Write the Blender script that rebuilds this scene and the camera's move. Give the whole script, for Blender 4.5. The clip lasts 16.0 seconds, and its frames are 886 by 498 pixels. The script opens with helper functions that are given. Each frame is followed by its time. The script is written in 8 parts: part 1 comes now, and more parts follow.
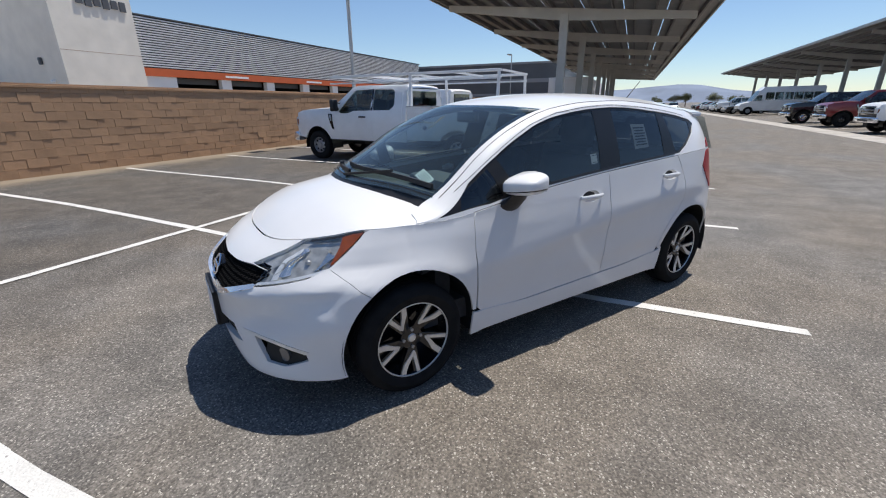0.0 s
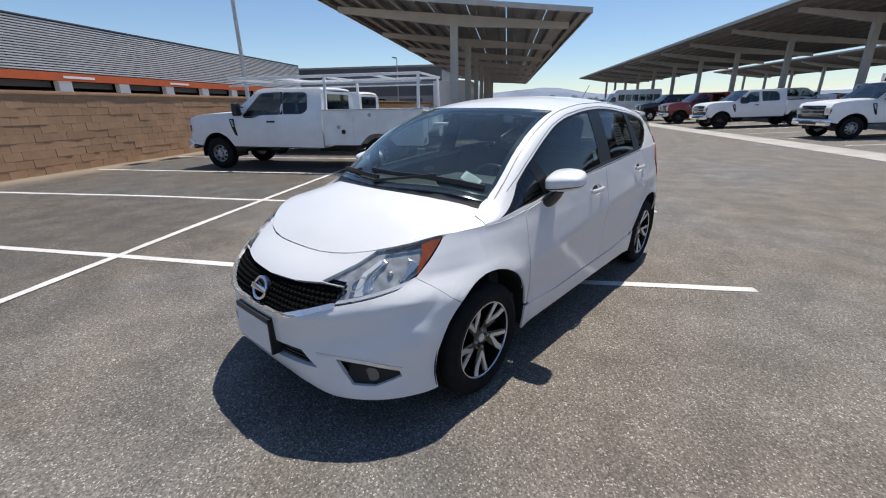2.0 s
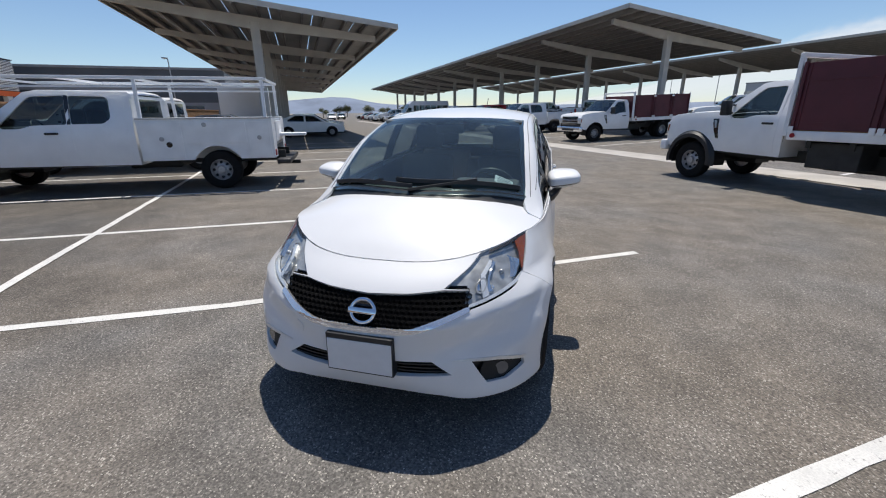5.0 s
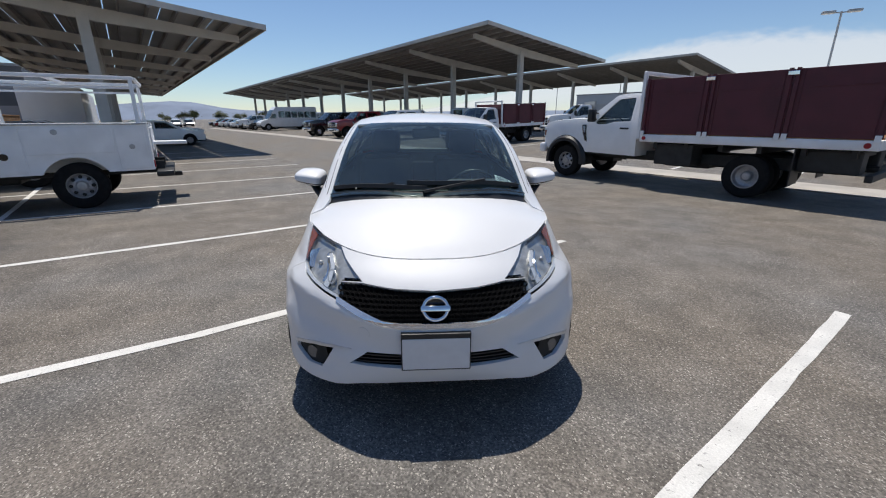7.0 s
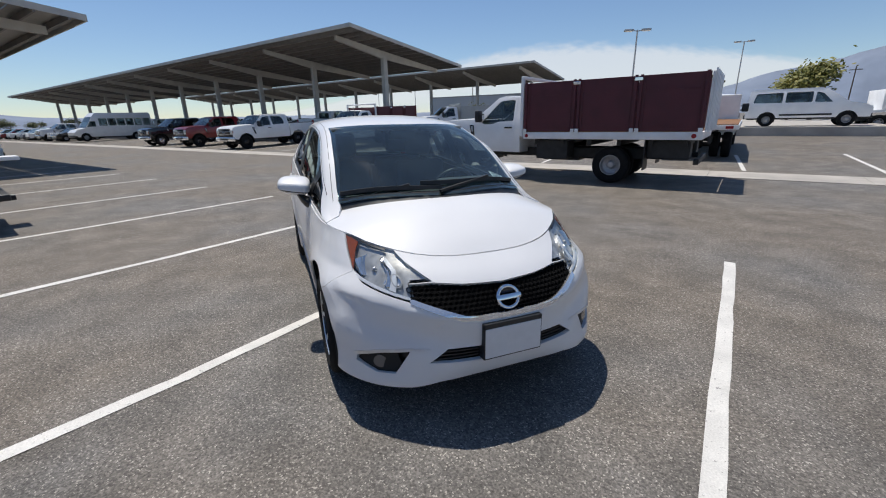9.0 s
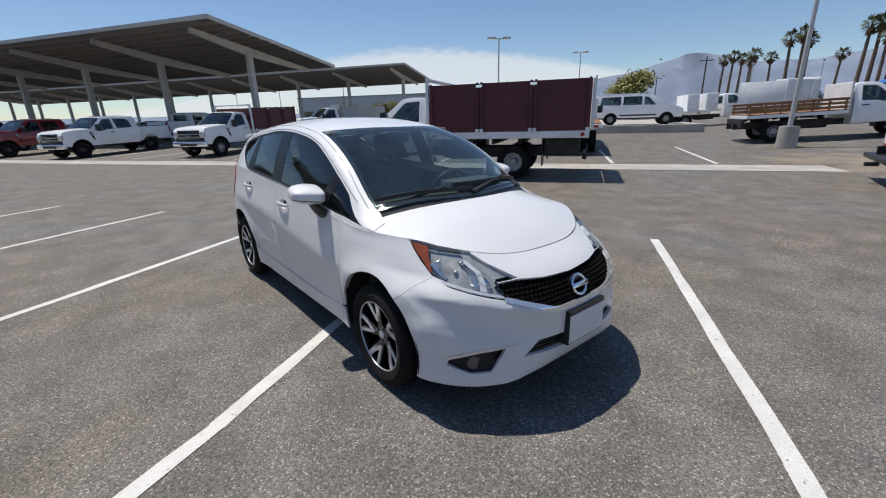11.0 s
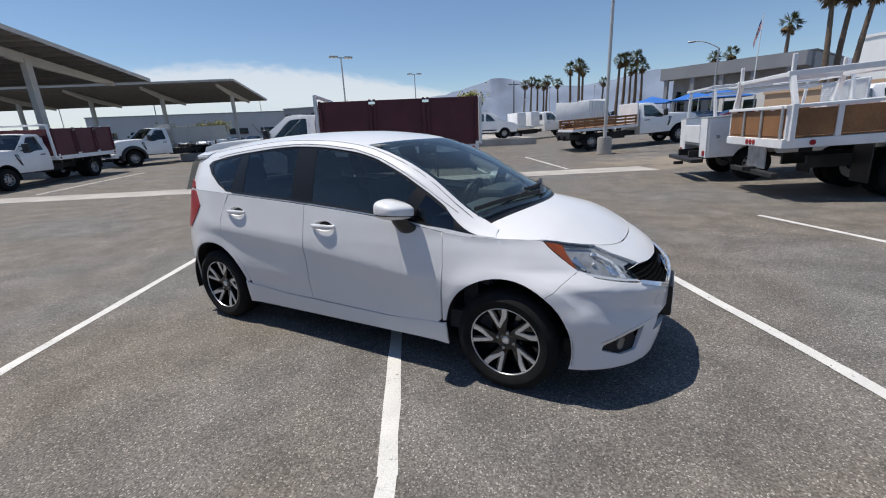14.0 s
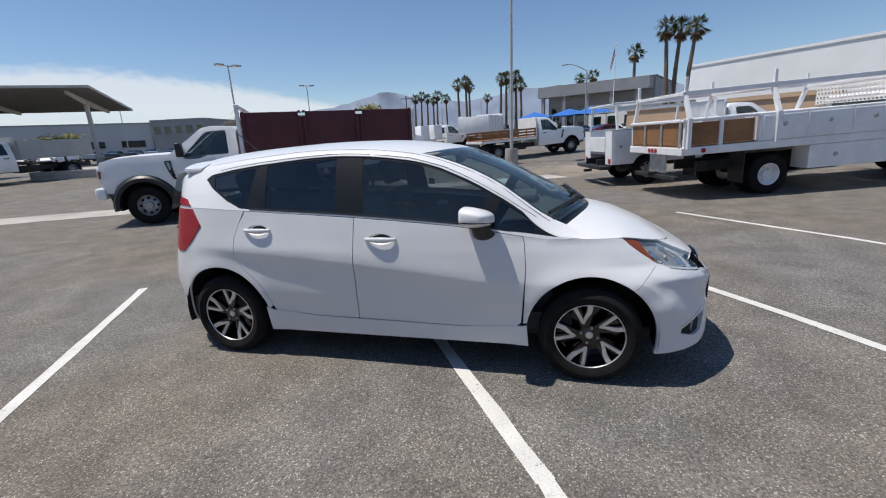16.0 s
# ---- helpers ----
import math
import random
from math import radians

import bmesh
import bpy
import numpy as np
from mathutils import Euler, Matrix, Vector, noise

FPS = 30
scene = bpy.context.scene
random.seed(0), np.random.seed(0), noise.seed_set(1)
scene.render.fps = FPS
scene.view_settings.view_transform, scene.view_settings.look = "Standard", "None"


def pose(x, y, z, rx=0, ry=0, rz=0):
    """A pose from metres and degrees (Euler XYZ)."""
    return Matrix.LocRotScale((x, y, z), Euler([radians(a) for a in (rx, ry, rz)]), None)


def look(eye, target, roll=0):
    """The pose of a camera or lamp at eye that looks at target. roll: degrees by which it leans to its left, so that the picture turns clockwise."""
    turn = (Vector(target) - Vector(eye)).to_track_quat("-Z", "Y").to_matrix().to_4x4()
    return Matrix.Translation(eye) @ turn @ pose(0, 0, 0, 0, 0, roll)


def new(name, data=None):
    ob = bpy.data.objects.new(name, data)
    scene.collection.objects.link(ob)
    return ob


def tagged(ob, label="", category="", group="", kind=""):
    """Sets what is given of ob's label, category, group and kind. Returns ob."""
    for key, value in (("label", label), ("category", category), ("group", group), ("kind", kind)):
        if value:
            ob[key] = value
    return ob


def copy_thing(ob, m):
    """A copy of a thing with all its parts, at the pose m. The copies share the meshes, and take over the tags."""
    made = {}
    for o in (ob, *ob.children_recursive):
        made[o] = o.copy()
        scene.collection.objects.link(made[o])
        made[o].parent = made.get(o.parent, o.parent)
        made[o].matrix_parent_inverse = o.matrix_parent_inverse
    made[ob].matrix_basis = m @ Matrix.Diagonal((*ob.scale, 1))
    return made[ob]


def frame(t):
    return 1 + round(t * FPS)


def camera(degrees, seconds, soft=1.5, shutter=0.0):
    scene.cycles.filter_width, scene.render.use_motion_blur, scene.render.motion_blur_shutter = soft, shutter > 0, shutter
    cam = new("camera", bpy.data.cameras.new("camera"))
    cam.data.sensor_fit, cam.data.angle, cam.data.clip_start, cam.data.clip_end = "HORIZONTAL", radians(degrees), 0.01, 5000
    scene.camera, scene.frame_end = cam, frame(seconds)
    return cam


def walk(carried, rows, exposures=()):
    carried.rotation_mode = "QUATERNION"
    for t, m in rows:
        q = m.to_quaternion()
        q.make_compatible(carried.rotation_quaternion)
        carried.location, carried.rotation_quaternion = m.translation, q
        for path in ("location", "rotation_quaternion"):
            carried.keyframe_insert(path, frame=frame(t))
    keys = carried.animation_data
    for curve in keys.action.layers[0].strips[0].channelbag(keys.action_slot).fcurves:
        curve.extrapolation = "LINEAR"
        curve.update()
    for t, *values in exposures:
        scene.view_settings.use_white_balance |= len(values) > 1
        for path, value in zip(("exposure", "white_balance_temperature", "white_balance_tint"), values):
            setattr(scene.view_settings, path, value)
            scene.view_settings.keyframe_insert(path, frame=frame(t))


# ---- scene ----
cam = camera(93.7, 16.0, 1.1)
# seconds, eye, target, roll; the world's origin lies under the middle of the white car, x to its front, y to its left
PATH = [
    (0, (2.265, 2.413, 1.474), (1.207, 0.848, 0.816), -0.49),
    (0.5, (2.45, 2.303, 1.492), (1.296, 0.808, 0.836), -0.71),
    (1, (2.611, 2.156, 1.485), (1.362, 0.738, 0.829), -0.83),
    (1.5, (2.776, 2.027, 1.499), (1.437, 0.694, 0.842), -0.94),
    (2, (2.913, 1.858, 1.486), (1.484, 0.62, 0.833), -0.95),
    (2.5, (3.088, 1.707, 1.501), (1.576, 0.569, 0.854), -0.91),
    (3, (3.213, 1.527, 1.49), (1.615, 0.507, 0.854), -0.79),
    (3.5, (3.362, 1.35, 1.503), (1.685, 0.462, 0.872), -0.82),
    (4, (3.446, 1.141, 1.498), (1.701, 0.397, 0.867), -0.88),
    (6.5, (3.851, 0.124, 1.522), (1.945, 0.096, 0.918), 0.05),
    (7, (3.833, -0.104, 1.498), (1.93, 0.021, 0.898), -0.22),
    (7.5, (3.854, -0.351, 1.506), (1.966, -0.069, 0.908), -0.55),
    (8, (3.814, -0.574, 1.503), (1.954, -0.142, 0.906), -0.95),
    (8.5, (3.795, -0.795, 1.511), (1.974, -0.22, 0.917), -1.18),
    (9, (3.71, -1.013, 1.497), (1.939, -0.298, 0.901), -1.34),
    (11.5, (3.079, -2.074, 1.532), (1.685, -0.772, 0.931), -1.82),
    (12, (2.902, -2.259, 1.519), (1.592, -0.87, 0.926), -2.09),
    (12.5, (2.683, -2.404, 1.518), (1.457, -0.936, 0.933), -2.34),
    (13, (2.505, -2.588, 1.519), (1.372, -1.044, 0.943), -2.53),
    (13.5, (2.286, -2.699, 1.523), (1.245, -1.087, 0.96), -2.61),
    (14, (2.097, -2.856, 1.53), (1.158, -1.18, 0.977), -2.60),
    (14.5, (1.86, -2.931, 1.531), (1.024, -1.197, 0.991), -2.67),
    (15, (1.624, -3.049, 1.533), (0.901, -1.261, 1.001), -2.71),
    (15.5, (1.356, -3.127, 1.54), (0.746, -1.296, 1.015), -2.79),
    (16, (1.085, -3.25, 1.546), (0.592, -1.382, 1.028), -2.74),
]
EXPOSURE = [(0.0, 0.06), (4.0, 0.0), (7.0, -0.15), (9.0, -0.18), (12.0, -0.15), (16.0, -0.10)]
walk(cam, [(t, look(eye, target, roll)) for t, eye, target, roll in PATH], EXPOSURE)

# ---- light ----
SUN = Vector((-0.37, -0.06, 1.0)).normalized()
world = bpy.data.worlds.new("sky")
scene.world = world
world.use_nodes = True
wn = world.node_tree
sky = wn.nodes.new("ShaderNodeTexSky")
sky.sky_type, sky.sun_disc = "NISHITA", False
sky.sun_elevation, sky.sun_rotation = math.asin(SUN.z), math.atan2(SUN.x, SUN.y)
sky.altitude, sky.air_density, sky.dust_density, sky.ozone_density = 0, 1.0, 0.0, 2.6
tint = wn.nodes.new("ShaderNodeMix")
tint.data_type, tint.blend_type = "RGBA", "MULTIPLY"
tint.inputs[0].default_value, tint.inputs[7].default_value = 1.0, (0.945, 1.0, 1.085, 1)
wn.links.new(sky.outputs[0], tint.inputs[6])
wn.links.new(tint.outputs[2], wn.nodes["Background"].inputs[0])
wn.nodes["Background"].inputs[1].default_value = 0.104
sun = new("sun", bpy.data.lights.new("sun", "SUN"))
sun.data.energy, sun.data.angle, sun.data.color = 4.8, radians(0.53), (1.0, 0.947, 0.868)
sun.matrix_world = look(SUN * 80, (0, 0, 0))

# ---- helpers of this scene ----
TURN = 32.3


def lot(a, s, z=0.0, turn=0.0):
    """A pose in the car park's own axes: a along the rows, s across them."""
    return pose(0, 0, 0, 0, 0, TURN) @ pose(a, s, z, 0, 0, turn)


def rise(a, s):
    """Height of the ground: a slight cross-fall round the white car, level beyond up to the gutter, then gently up."""
    up = min(max((s + 2.0) / 3, 0.0), 1.0)
    near = min(max((11.0 - math.hypot(a, s)) / 5.0, 0.0), 1.0)
    near *= near * (3 - 2 * near)
    return near * (0.0185 + 0.00721 * a - 0.00784 * s) + 0.03 * min(max(s - 10.7, 0.0), 14.0) + up * 0.045 * min(max(a - 7.9, 0.0), 6.0)


def thing(name, m, label, category, group="", kind=""):
    ob = new(name)
    ob.empty_display_size = 0.2
    ob.matrix_world = m
    return tagged(ob, label, category, group, kind)


def part(name, bm, material, parent=None, label="", smooth=None, normals=None):
    """Link a bmesh as one mesh object; smooth: shade faces smooth below this angle in degrees."""
    me = bpy.data.meshes.new(name)
    bm.normal_update()
    if smooth is not None:
        for f in bm.faces:
            f.smooth = True
        for e in bm.edges:
            if len(e.link_faces) == 2 and e.calc_face_angle(0) > radians(smooth):
                e.smooth = False
    bm.to_mesh(me)
    bm.free()
    if normals is not None:
        me.normals_split_custom_set_from_vertices(normals)
    for m in material if isinstance(material, (list, tuple)) else [material]:
        me.materials.append(m)
    ob = new(name, me)
    if parent is not None:
        ob.parent = parent
    if label:
        ob["label"] = label
    return ob


def setting(name, bm, material, label, category, smooth=None, m=None):
    ob = part(name, bm, material, None, "", smooth)
    if m is not None:
        ob.matrix_world = m
    return tagged(ob, label, category, "", "structure")


def box(bm, x0, x1, y0, y1, z0, z1, bevel=0.0, m=None, seg=2):
    vs = [bm.verts.new((x, y, z)) for x in (x0, x1) for y in (y0, y1) for z in (z0, z1)]
    fs = [bm.faces.new([vs[i] for i in q]) for q in ((0, 1, 3, 2), (4, 6, 7, 5), (0, 4, 5, 1), (2, 3, 7, 6), (0, 2, 6, 4), (1, 5, 7, 3))]
    if bevel:
        es = list({e for f in fs for e in f.edges})
        r = bmesh.ops.bevel(bm, geom=es, offset=bevel, segments=seg, profile=0.5, affect="EDGES")
        vs = list({v for v in r["verts"]} | {v for v in vs if v.is_valid})
    if m is not None:
        bmesh.ops.transform(bm, matrix=m, verts=[v for v in vs if v.is_valid])
    return bm


def boxed(*a, **k):
    return box(bmesh.new(), *a, **k)


def bar(bm, p, q, w, h=None, up=(0, 0, 1), bevel=0.0):
    """A square bar from p to q."""
    p, q = Vector(p), Vector(q)
    h = h or w
    d = q - p
    x = d.normalized()
    u = Vector(up)
    if abs(x.dot(u)) > 0.99:
        u = Vector((1, 0, 0))
    y = u.cross(x).normalized()
    z = x.cross(y)
    m = Matrix((x, y, z)).transposed().to_4x4()
    m.translation = p
    return box(bm, 0, d.length, -w / 2, w / 2, -h / 2, h / 2, bevel, m)


def tube(bm, p, q, r0, r1=None, n=12, caps=True):
    """A round bar or cone from p to q."""
    p, q = Vector(p), Vector(q)
    r1 = r0 if r1 is None else r1
    m = (q - p).to_track_quat("Z", "Y").to_matrix()
    rings = []
    for c, r in ((p, r0), (q, r1)):
        rings.append([bm.verts.new(c + m @ Vector((r * math.cos(2 * math.pi * i / n), r * math.sin(2 * math.pi * i / n), 0))) for i in range(n)])
    for i in range(n):
        bm.faces.new((rings[0][i], rings[0][(i + 1) % n], rings[1][(i + 1) % n], rings[1][i]))
    if caps:
        bm.faces.new(rings[0][::-1])
        bm.faces.new(rings[1])
    return bm


def lathe(bm, profile, n=32, axis="Y", centre=(0, 0, 0), closed=False, caps=True):
    """Turn a profile of (radius, along) round an axis."""
    rings = []
    for r, l in profile:
        ring = []
        for i in range(n):
            c, s = r * math.cos(2 * math.pi * i / n), r * math.sin(2 * math.pi * i / n)
            v = {"Y": (c, l, s), "Z": (c, s, l), "X": (l, c, s)}[axis]
            ring.append(bm.verts.new(Vector(v) + Vector(centre)))
        rings.append(ring)
    pairs = list(zip(rings, rings[1:])) + ([(rings[-1], rings[0])] if closed else [])
    for a, b in pairs:
        for i in range(n):
            bm.faces.new((a[i], a[(i + 1) % n], b[(i + 1) % n], b[i]))
    if caps and not closed:
        for ring in (rings[0], rings[-1]):
            try:
                bm.faces.new(ring)
            except ValueError:
                pass
    bmesh.ops.recalc_face_normals(bm, faces=bm.faces)
    return bm


def lerp(x, xs, ys):
    return float(np.interp(x, xs, ys))


def curve(knots):
    """A smooth function through (x, value) knots."""
    xs = [k[0] for k in knots]
    ys = [k[1] for k in knots]
    ms = []
    for i in range(len(xs)):
        j, k = max(i - 1, 0), min(i + 1, len(xs) - 1)
        d0 = (ys[i] - ys[j]) / (xs[i] - xs[j]) if i > j else None
        d1 = (ys[k] - ys[i]) / (xs[k] - xs[i]) if k > i else None
        if d0 is None or d1 is None:
            ms.append(d1 if d0 is None else d0)
        elif d0 * d1 <= 0:
            ms.append(0.0)
        else:
            ms.append(2 * d0 * d1 / (d0 + d1))

    def f(x):
        if x <= xs[0]:
            return ys[0]
        if x >= xs[-1]:
            return ys[-1]
        i = int(np.searchsorted(xs, x)) - 1
        h = xs[i + 1] - xs[i]
        t = (x - xs[i]) / h
        return ((1 + 2 * t) * (1 - t) ** 2 * ys[i] + t * (1 - t) ** 2 * h * ms[i] + t * t * (3 - 2 * t) * ys[i + 1] + t * t * (t - 1) * h * ms[i + 1])
    return f


def inside(p, poly):
    x, y = p
    hit = False
    for (x0, y0), (x1, y1) in zip(poly, poly[1:] + poly[:1]):
        if (y0 > y) != (y1 > y) and x < x0 + (y - y0) * (x1 - x0) / (y1 - y0):
            hit = not hit
    return hit


def dense(poly, step, closed=True):
    out = []
    for a, b in zip(poly, poly[1:] + poly[:1] if closed else poly[1:]):
        n = max(1, int(math.hypot(b[0] - a[0], b[1] - a[1]) / step))
        out += [(a[0] + (b[0] - a[0]) * i / n, a[1] + (b[1] - a[1]) * i / n) for i in range(n)]
    return out if closed else out + [poly[-1]]


def rounded(poly, r, n=4):
    """A polygon with its corners rounded."""
    out = []
    k = len(poly)
    for i in range(k):
        a, b, c = Vector(poly[i - 1]), Vector(poly[i]), Vector(poly[(i + 1) % k])
        la, lc = (a - b).length, (c - b).length
        d = min(r, la * 0.45, lc * 0.45)
        p, q = b + (a - b) * (d / la), b + (c - b) * (d / lc)
        for j in range(n + 1):
            t = j / n
            v = p * (1 - t) ** 2 + b * 2 * t * (1 - t) + q * t * t
            out.append((v.x, v.y))
    return out


def shrink(poly, d):
    """A polygon moved inwards by d."""
    area = sum(a[0] * b[1] - b[0] * a[1] for a, b in zip(poly, poly[1:] + poly[:1]))
    sg = 1 if area > 0 else -1
    out = []
    k = len(poly)
    for i in range(k):
        a, b, c = Vector(poly[i - 1]), Vector(poly[i]), Vector(poly[(i + 1) % k])
        e, f = (b - a), (c - b)
        if e.length < 1e-6 or f.length < 1e-6:
            out.append(poly[i])
            continue
        e, f = e.normalized(), f.normalized()
        ne, nf = Vector((-e.y, e.x)) * sg, Vector((-f.y, f.x)) * sg
        m = ne + nf
        if m.length < 0.2:
            m = ne
        m = m.normalized() / max(0.4, m.normalized().dot(ne))
        out.append((b.x + m.x * d, b.y + m.y * d))
    return out


def sheet(surface, outline, holes=(), step=0.05, offset=0.0, flange=0.012, flip=False):
    """A smooth sheet: an outline in a surface's own two coordinates, filled by triangles and laid on the surface. Returns bmesh and normals."""
    from mathutils.geometry import delaunay_2d_cdt
    loops = [dense(list(outline), step)] + [dense(list(h), step) for h in holes]
    pts, edges = [], []
    for lp in loops:
        b = len(pts)
        pts += lp
        edges += [(b + i, b + (i + 1) % len(lp)) for i in range(len(lp))]
    xs, ys = [p[0] for p in loops[0]], [p[1] for p in loops[0]]
    ring = np.array(pts)
    nx, ny = int((max(xs) - min(xs)) / step) + 1, int((max(ys) - min(ys)) / step) + 1
    for i in range(nx + 1):
        for j in range(ny + 1):
            p = (min(xs) + (i + 0.5 * (j % 2)) * step, min(ys) + j * step * 0.9)
            if inside(p, loops[0]) and not any(inside(p, h) for h in loops[1:]) and np.min(np.hypot(ring[:, 0] - p[0], ring[:, 1] - p[1])) > step * 0.55:
                pts.append(p)
    vs, es, fs = delaunay_2d_cdt([Vector(p) for p in pts], edges, [], 0, 1e-5)[:3]
    bm = bmesh.new()
    normals, out = [], []
    e = 0.003
    for v in vs:
        p = Vector(surface(v.x, v.y))
        n = (Vector(surface(v.x + e, v.y)) - Vector(surface(v.x - e, v.y))).cross(Vector(surface(v.x, v.y + e)) - Vector(surface(v.x, v.y - e)))
        n = n.normalized() if n.length > 1e-9 else Vector((0, 0, 1))
        if flip:
            n = -n
        out.append(bm.verts.new(p + n * offset))
        normals.append(n)
    for f in fs:
        c = (sum(vs[i].x for i in f) / len(f), sum(vs[i].y for i in f) / len(f))
        if inside(c, loops[0]) and not any(inside(c, h) for h in loops[1:]):
            q = [out[i] for i in f]
            nf = (q[1].co - q[0].co).cross(q[2].co - q[0].co)
            if nf.dot(normals[f[0]] + normals[f[1]] + normals[f[2]]) < 0:
                q.reverse()
            bm.faces.new(q)
    if flange:
        bm.verts.index_update()
        rim = [ed for ed in bm.edges if len(ed.link_faces) == 1]
        twin = {}
        for ed in rim:
            for v in ed.verts:
                if v not in twin:
                    n = normals[v.index]
                    twin[v] = (bm.verts.new(v.co), bm.verts.new(v.co - n * flange), n)
        done = {}
        for ed in rim:
            lp = ed.link_loops[0]
            a, b = lp.vert, lp.link_loop_next.vert
            bm.faces.new((twin[b][0], twin[a][0], twin[a][1], twin[b][1]))
            d = (b.co - a.co).cross(twin[a][2])
            for v in (a, b):
                done[v] = done.get(v, Vector()) + d
        for v in list(twin):
            sn = done[v].normalized()
            normals += [sn, sn]
    loose = [v for v in bm.verts if not v.link_faces]
    bm.verts.index_update()
    gone = {v.index for v in loose}
    normals = [n for i, n in enumerate(normals) if i not in gone]
    for v in loose:
        bm.verts.remove(v)
    return bm, normals


def panel(name, surface, outline, material, parent, label="", **k):
    bm, nn = sheet(surface, outline, **k)
    for f in bm.faces:
        f.smooth = True
    return part(name, bm, material, parent, label, None, nn)


# ---- materials ----
def material(name, colour, rough=0.5, metal=0.0, spread=0.0, scale=8.0, bump=0.0, bump_scale=80.0, coat=0.0, coords="Object", fine=0.0, fine_scale=200.0, second=None, random_value=0.0, spec=0.5):
    """A principled material with stains at one scale, grain at another, and fine relief."""
    m = bpy.data.materials.new(name)
    m.use_nodes = True
    nt = m.node_tree
    b = nt.nodes["Principled BSDF"]
    b.inputs["Roughness"].default_value, b.inputs["Metallic"].default_value = rough, metal
    b.inputs["Coat Weight"].default_value, b.inputs["Coat Roughness"].default_value = coat, 0.07
    b.inputs["Specular IOR Level"].default_value = spec
    b.inputs["Base Color"].default_value = (*colour, 1)
    m.diffuse_color = (*colour, 1)
    if not (spread or bump or fine or second or random_value):
        return m
    tc = nt.nodes.new("ShaderNodeTexCoord")
    src = tc.outputs[coords]

    def noise_node(sc, detail=4.0):
        n = nt.nodes.new("ShaderNodeTexNoise")
        n.inputs["Scale"].default_value, n.inputs["Detail"].default_value = sc, detail
        nt.links.new(src, n.inputs["Vector"])
        return n

    def mixed(kind, fac, a, bb):
        x = nt.nodes.new("ShaderNodeMix")
        x.data_type, x.blend_type = "RGBA", kind
        for sock, v in ((x.inputs[0], fac), (x.inputs[6], a), (x.inputs[7], bb)):
            if isinstance(v, (int, float)):
                sock.default_value = v
            elif isinstance(v, tuple):
                sock.default_value = (*v, 1)
            else:
                nt.links.new(v, sock)
        return x.outputs[2]
    col = colour
    big = noise_node(scale)
    if second:
        ramp = nt.nodes.new("ShaderNodeMapRange")
        ramp.inputs[1].default_value, ramp.inputs[2].default_value = 0.42, 0.62
        nt.links.new(big.outputs[0], ramp.inputs[0])
        col = mixed("MIX", ramp.outputs[0], col, second)
    if spread:
        ramp = nt.nodes.new("ShaderNodeMapRange")
        ramp.inputs[1].default_value, ramp.inputs[2].default_value = 0.3, 0.7
        ramp.inputs[3].default_value, ramp.inputs[4].default_value = 1 - spread, 1 + spread
        nt.links.new(big.outputs[0], ramp.inputs[0])
        col = mixed("MULTIPLY", 1.0, col, ramp.outputs[0])
    if fine:
        n = noise_node(fine_scale, 2.0)
        ramp = nt.nodes.new("ShaderNodeMapRange")
        ramp.inputs[1].default_value, ramp.inputs[2].default_value = 0.3, 0.7
        ramp.inputs[3].default_value, ramp.inputs[4].default_value = 1 - fine, 1 + fine
        nt.links.new(n.outputs[0], ramp.inputs[0])
        col = mixed("MULTIPLY", 1.0, col, ramp.outputs[0])
    if random_value:
        oi = nt.nodes.new("ShaderNodeObjectInfo")
        ramp = nt.nodes.new("ShaderNodeMapRange")
        ramp.inputs[3].default_value, ramp.inputs[4].default_value = 1 - random_value, 1 + random_value
        nt.links.new(oi.outputs["Random"], ramp.inputs[0])
        col = mixed("MULTIPLY", 1.0, col, ramp.outputs[0])
    if not isinstance(col, tuple):
        nt.links.new(col, b.inputs["Base Color"])
    if bump:
        n = noise_node(bump_scale, 3.0)
        bp = nt.nodes.new("ShaderNodeBump")
        bp.inputs["Strength"].default_value, bp.inputs["Distance"].default_value = bump, 0.01
        nt.links.new(n.outputs[0], bp.inputs["Height"])
        nt.links.new(bp.outputs[0], b.inputs["Normal"])
    return m


